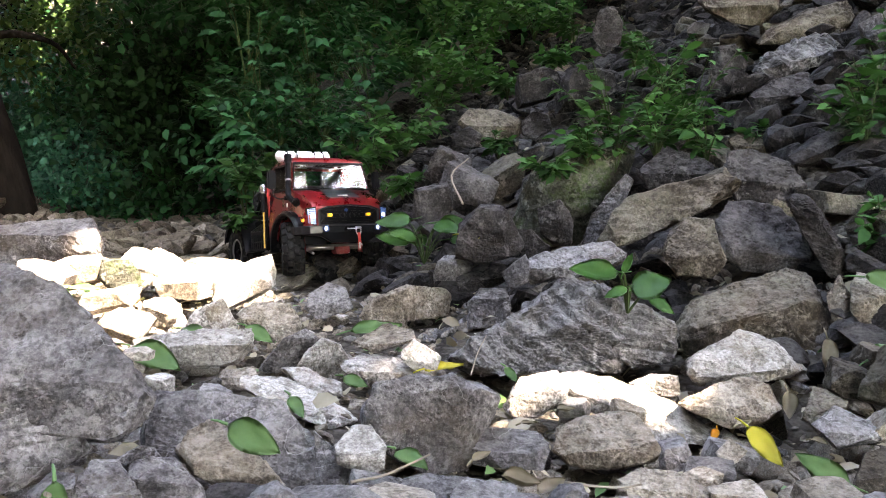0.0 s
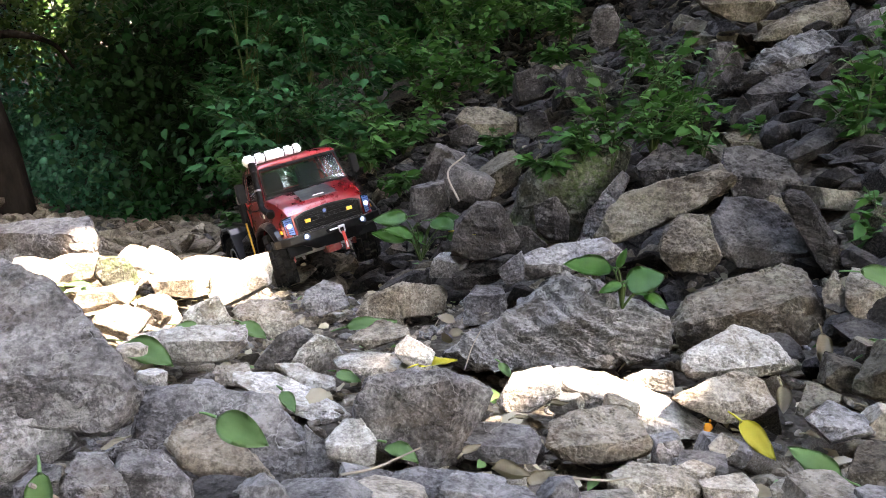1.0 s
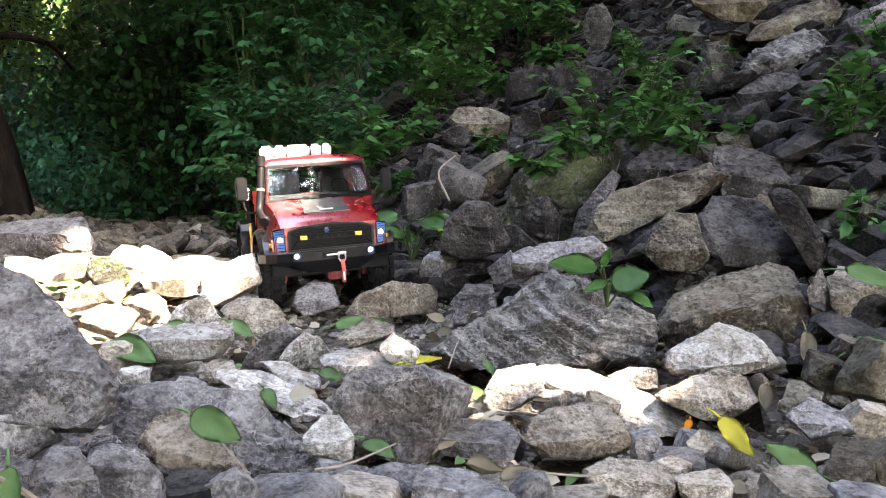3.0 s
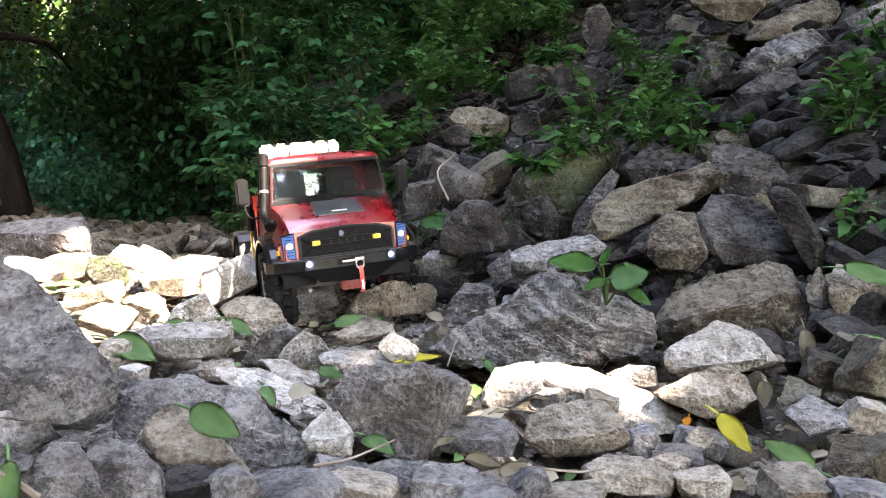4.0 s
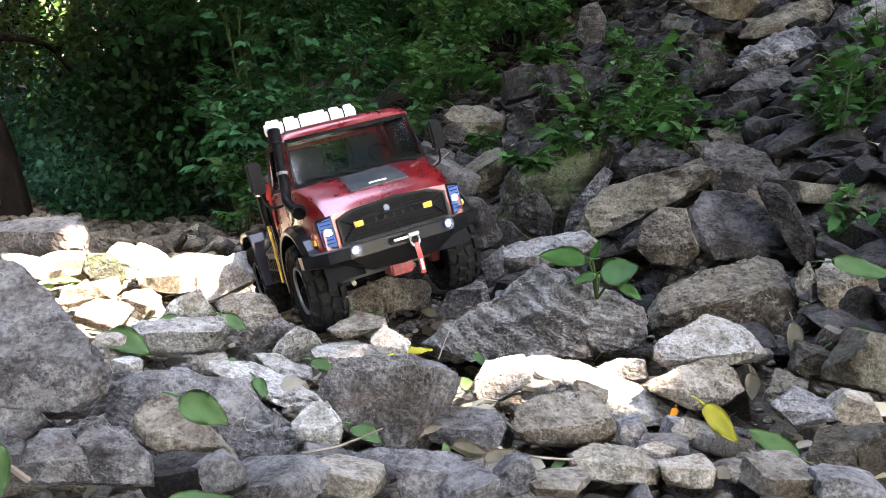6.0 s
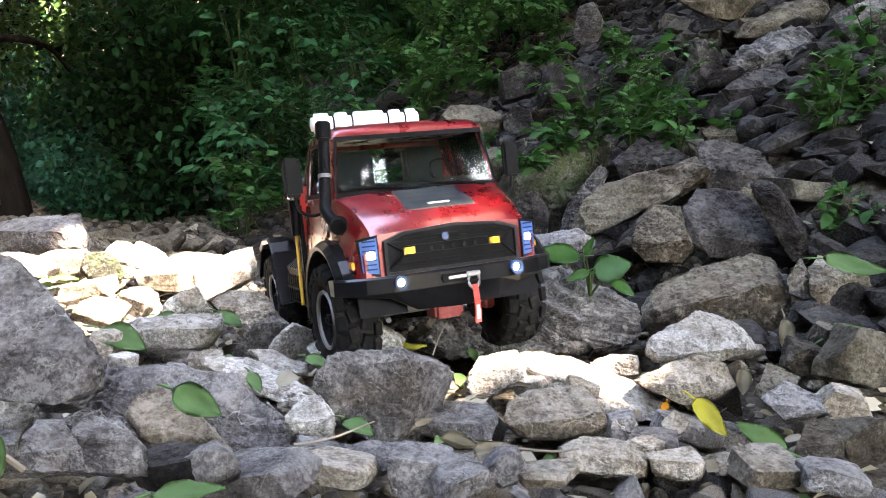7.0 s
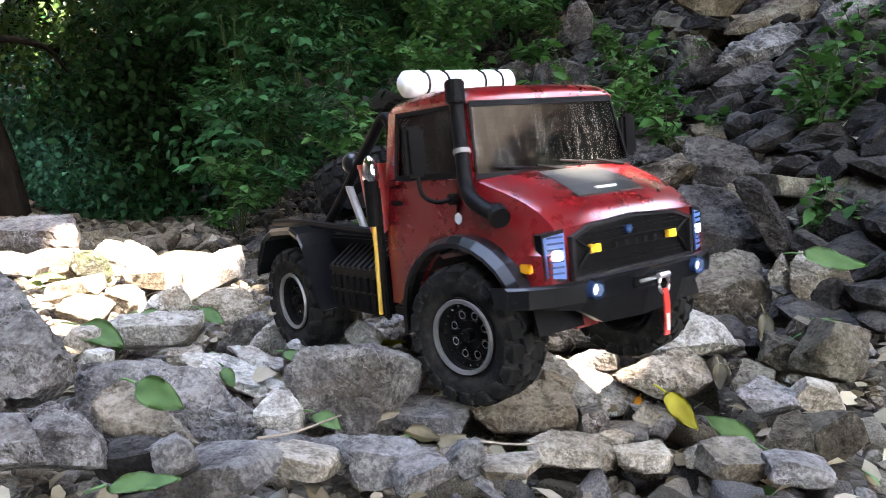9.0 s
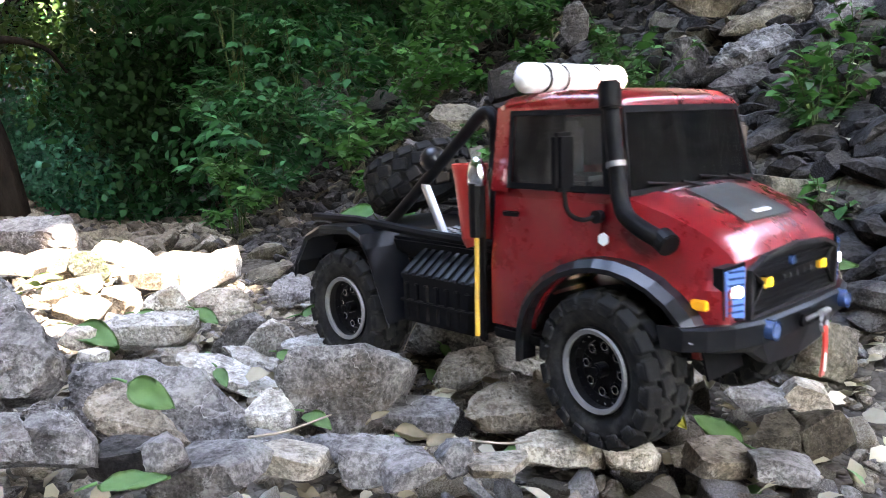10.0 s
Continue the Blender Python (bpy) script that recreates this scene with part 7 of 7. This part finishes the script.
    part("shovel_blade", bm, CHROME, sv, "chrome shovel blade", smooth=True)
    part("shovel_post", box(bmesh.new(), 0.0265, 0.0345, -0.109, -0.103, -0.002, 0.128, 0.002), BLACK, truck)
    # red canister
    can = part("canister", tube(bmesh.new(), [(0.008, -0.086, 0.079), (0.006, -0.087, 0.085), (0.001, -0.088, 0.135), (0.0, -0.088, 0.146)], 0.0125, 0.0155, 18), REDPLASTIC, truck, "red plastic canister in the bed", smooth=False)
    part("canister_rim", ring_lathe(bmesh.new(), [(0.0125, -0.002), (0.0162, -0.002), (0.0162, 0.002), (0.0125, 0.002)], 20), REDPLASTIC, can)
    rim = can.children[0]
    rim.matrix_basis = Matrix.Translation((0.0, -0.088, 0.147)) @ Matrix.Rotation(radians(90), 4, "X")
    # work lamp on the roll bar
    bm = bmesh.new()
    bmesh.ops.create_uvsphere(bm, u_segments=18, v_segments=12, radius=0.0125)
    bm.transform(Matrix.Translation((-0.062, -0.074, 0.151)))
    part("work_lamp", bm, GLOSS_BLACK, truck, "round black work lamp", smooth=True)
    # spare tyre lying against the roll bar
    spare = part("spare_tyre", tyre_mesh(bmesh.new()), RUBBER, truck, "spare knobbly tyre lying in the bed")
    tread(spare)
    spare.matrix_basis = pose(-0.165, 0.0, 0.124, 0, 0, 0) @ Matrix.Rotation(radians(-24), 4, "Y") @ Matrix.Rotation(radians(90), 4, "X")
    part("tail_bar", box(bmesh.new(), -0.243, -0.233, -0.09, 0.09, 0.03, 0.07, 0.002), BLACK, truck)
    # axles
    for x, name in ((0.156, "front_axle"), (-0.156, "rear_axle")):
        ax = part(name, tube(bmesh.new(), [(x, -0.082, 0), (x, 0.082, 0)], 0.0062, 0.0062, 12), STEEL, truck, "steel axle tube", smooth=True)
        d = bmesh.new()
        bmesh.ops.create_uvsphere(d, u_segments=14, v_segments=10, radius=0.017)
        d.transform(Matrix.Translation((x + 0.004, 0.02, 0.0)))
        part("differential", d, DIFF, ax, "dull red differential housing")
        part("skid_box", box(bmesh.new(), x - 0.012, x + 0.02, 0.002, 0.036, -0.016, 0.012, 0.003), DIFF, ax)
        for s in (-1, 1):
            part("knuckle", box(bmesh.new(), x - 0.01, x + 0.01, s * 0.074 - 0.006, s * 0.074 + 0.006, -0.014, 0.014, 0.002), DIFF, ax)
    part("tie_rod", tube(bmesh.new(), [(0.176, -0.07, 0.004), (0.176, 0.07, 0.004)], 0.003, 0.003, 8), STEEL, truck)
    part("skid_plate", box(bmesh.new(), -0.06, 0.06, -0.032, 0.032, 0.0, 0.026, 0.004), BLACK, truck)
    tagged(truck, "red toy off-road truck with black bumper and big knobbly tyres", "toy truck")
    wheel = make_wheel(truck)
    return truck, [wheel] + [copy_thing(wheel, Matrix()) for _ in range(3)]


TRUCK, WHEELS = build_truck()
WHEEL_SPOTS = [(0.156, -TRACK), (0.156, TRACK), (-0.156, -TRACK), (-0.156, TRACK)]


TRUCK_PATH = [
    (0.0, -0.3404, 1.9611, 0.0857, -1.19, -4.89, -56.50),
    (0.5, -0.3161, 1.8705, 0.0805, 0.96, -3.28, -57.84),
    (1.0, -0.3285, 1.8648, 0.0945, 14.24, -3.91, -61.58),
    (1.5, -0.2979, 1.7431, 0.0927, 1.40, 5.16, -66.95),
    (2.0, -0.2695, 1.7004, 0.0963, -2.27, 7.18, -71.93),
    (2.5, -0.2594, 1.6404, 0.0979, -0.91, 5.21, -70.71),
    (2.7, -0.2558, 1.6230, 0.0894, 2.64, -0.02, -71.01),
    (3.8, -0.2094, 1.4600, 0.0810, 3.46, 1.52, -69.65),
    (4.0, -0.2037, 1.4320, 0.0793, 4.21, -1.49, -69.27),
    (4.5, -0.1740, 1.3977, 0.0919, -1.63, -2.80, -71.01),
    (5.0, -0.1499, 1.3288, 0.0936, -7.02, -4.78, -67.55),
    (5.5, -0.1345, 1.2628, 0.1014, 6.37, -4.98, -65.52),
    (5.7, -0.1254, 1.2524, 0.1163, 12.83, -3.90, -66.19),
    (6.8, -0.0515, 1.0402, 0.0868, 8.13, -1.29, -68.00),
    (7.0, -0.0373, 1.0163, 0.0860, 3.72, -2.46, -67.90),
    (7.5, -0.0030, 0.9589, 0.0868, 3.48, -2.39, -66.02),
    (8.0, 0.0153, 0.9114, 0.0971, 4.39, -1.01, -63.03),
    (8.5, 0.0375, 0.8773, 0.1063, 7.24, -3.47, -59.40),
    (9.0, 0.0781, 0.8276, 0.1028, 3.83, -0.30, -53.09),
    (9.5, 0.1109, 0.7848, 0.1043, 9.75, -3.62, -48.92),
    (10.0, 0.1642, 0.7418, 0.0983, 3.16, 3.47, -46.18),
]


# steering in degrees, left positive
STEER = [(0.0, -20), (0.5, -20), (1.0, -14), (1.5, -10), (2.5, -6), (4.0, -4), (5.0, -6), (5.5, -2), (7.0, 2), (7.5, 11), (8.5, 15), (9.0, 11), (9.5, 2), (10.0, -9)]


def motions():
    """The truck climbs over the stones towards the camera and turns off; its wheels roll and steer."""
    walk(TRUCK, [(t, pose(x, y, z, rx, ry, rz)) for t, x, y, z, rx, ry, rz in TRUCK_PATH])
    ts = [0.25 * k for k in range(41)]
    col = [np.interp(ts, [r[0] for r in TRUCK_PATH], [r[k] for r in TRUCK_PATH]) for k in (1, 2)]
    gone = np.concatenate([[0], np.cumsum(np.hypot(np.diff(col[0]), np.diff(col[1])))])
    steer = np.interp(ts, [s[0] for s in STEER], [s[1] for s in STEER])
    for wheel, (x, y) in zip(WHEELS, WHEEL_SPOTS):
        rows = []
        for t, d, s in zip(ts, gone, steer):
            spin = math.degrees(d / WHEEL_R)
            turn = float(s) if x > 0 else 0.0
            # wheels on the left side are turned about, so they roll the other way round their own axle
            rows.append((t, pose(x, y, 0, 0, spin, turn) if y < 0 else pose(x, y, 0, 0, 0, turn + 180) @ pose(0, 0, 0, 0, -spin, 0)))
        walk(wheel, rows)


motions()
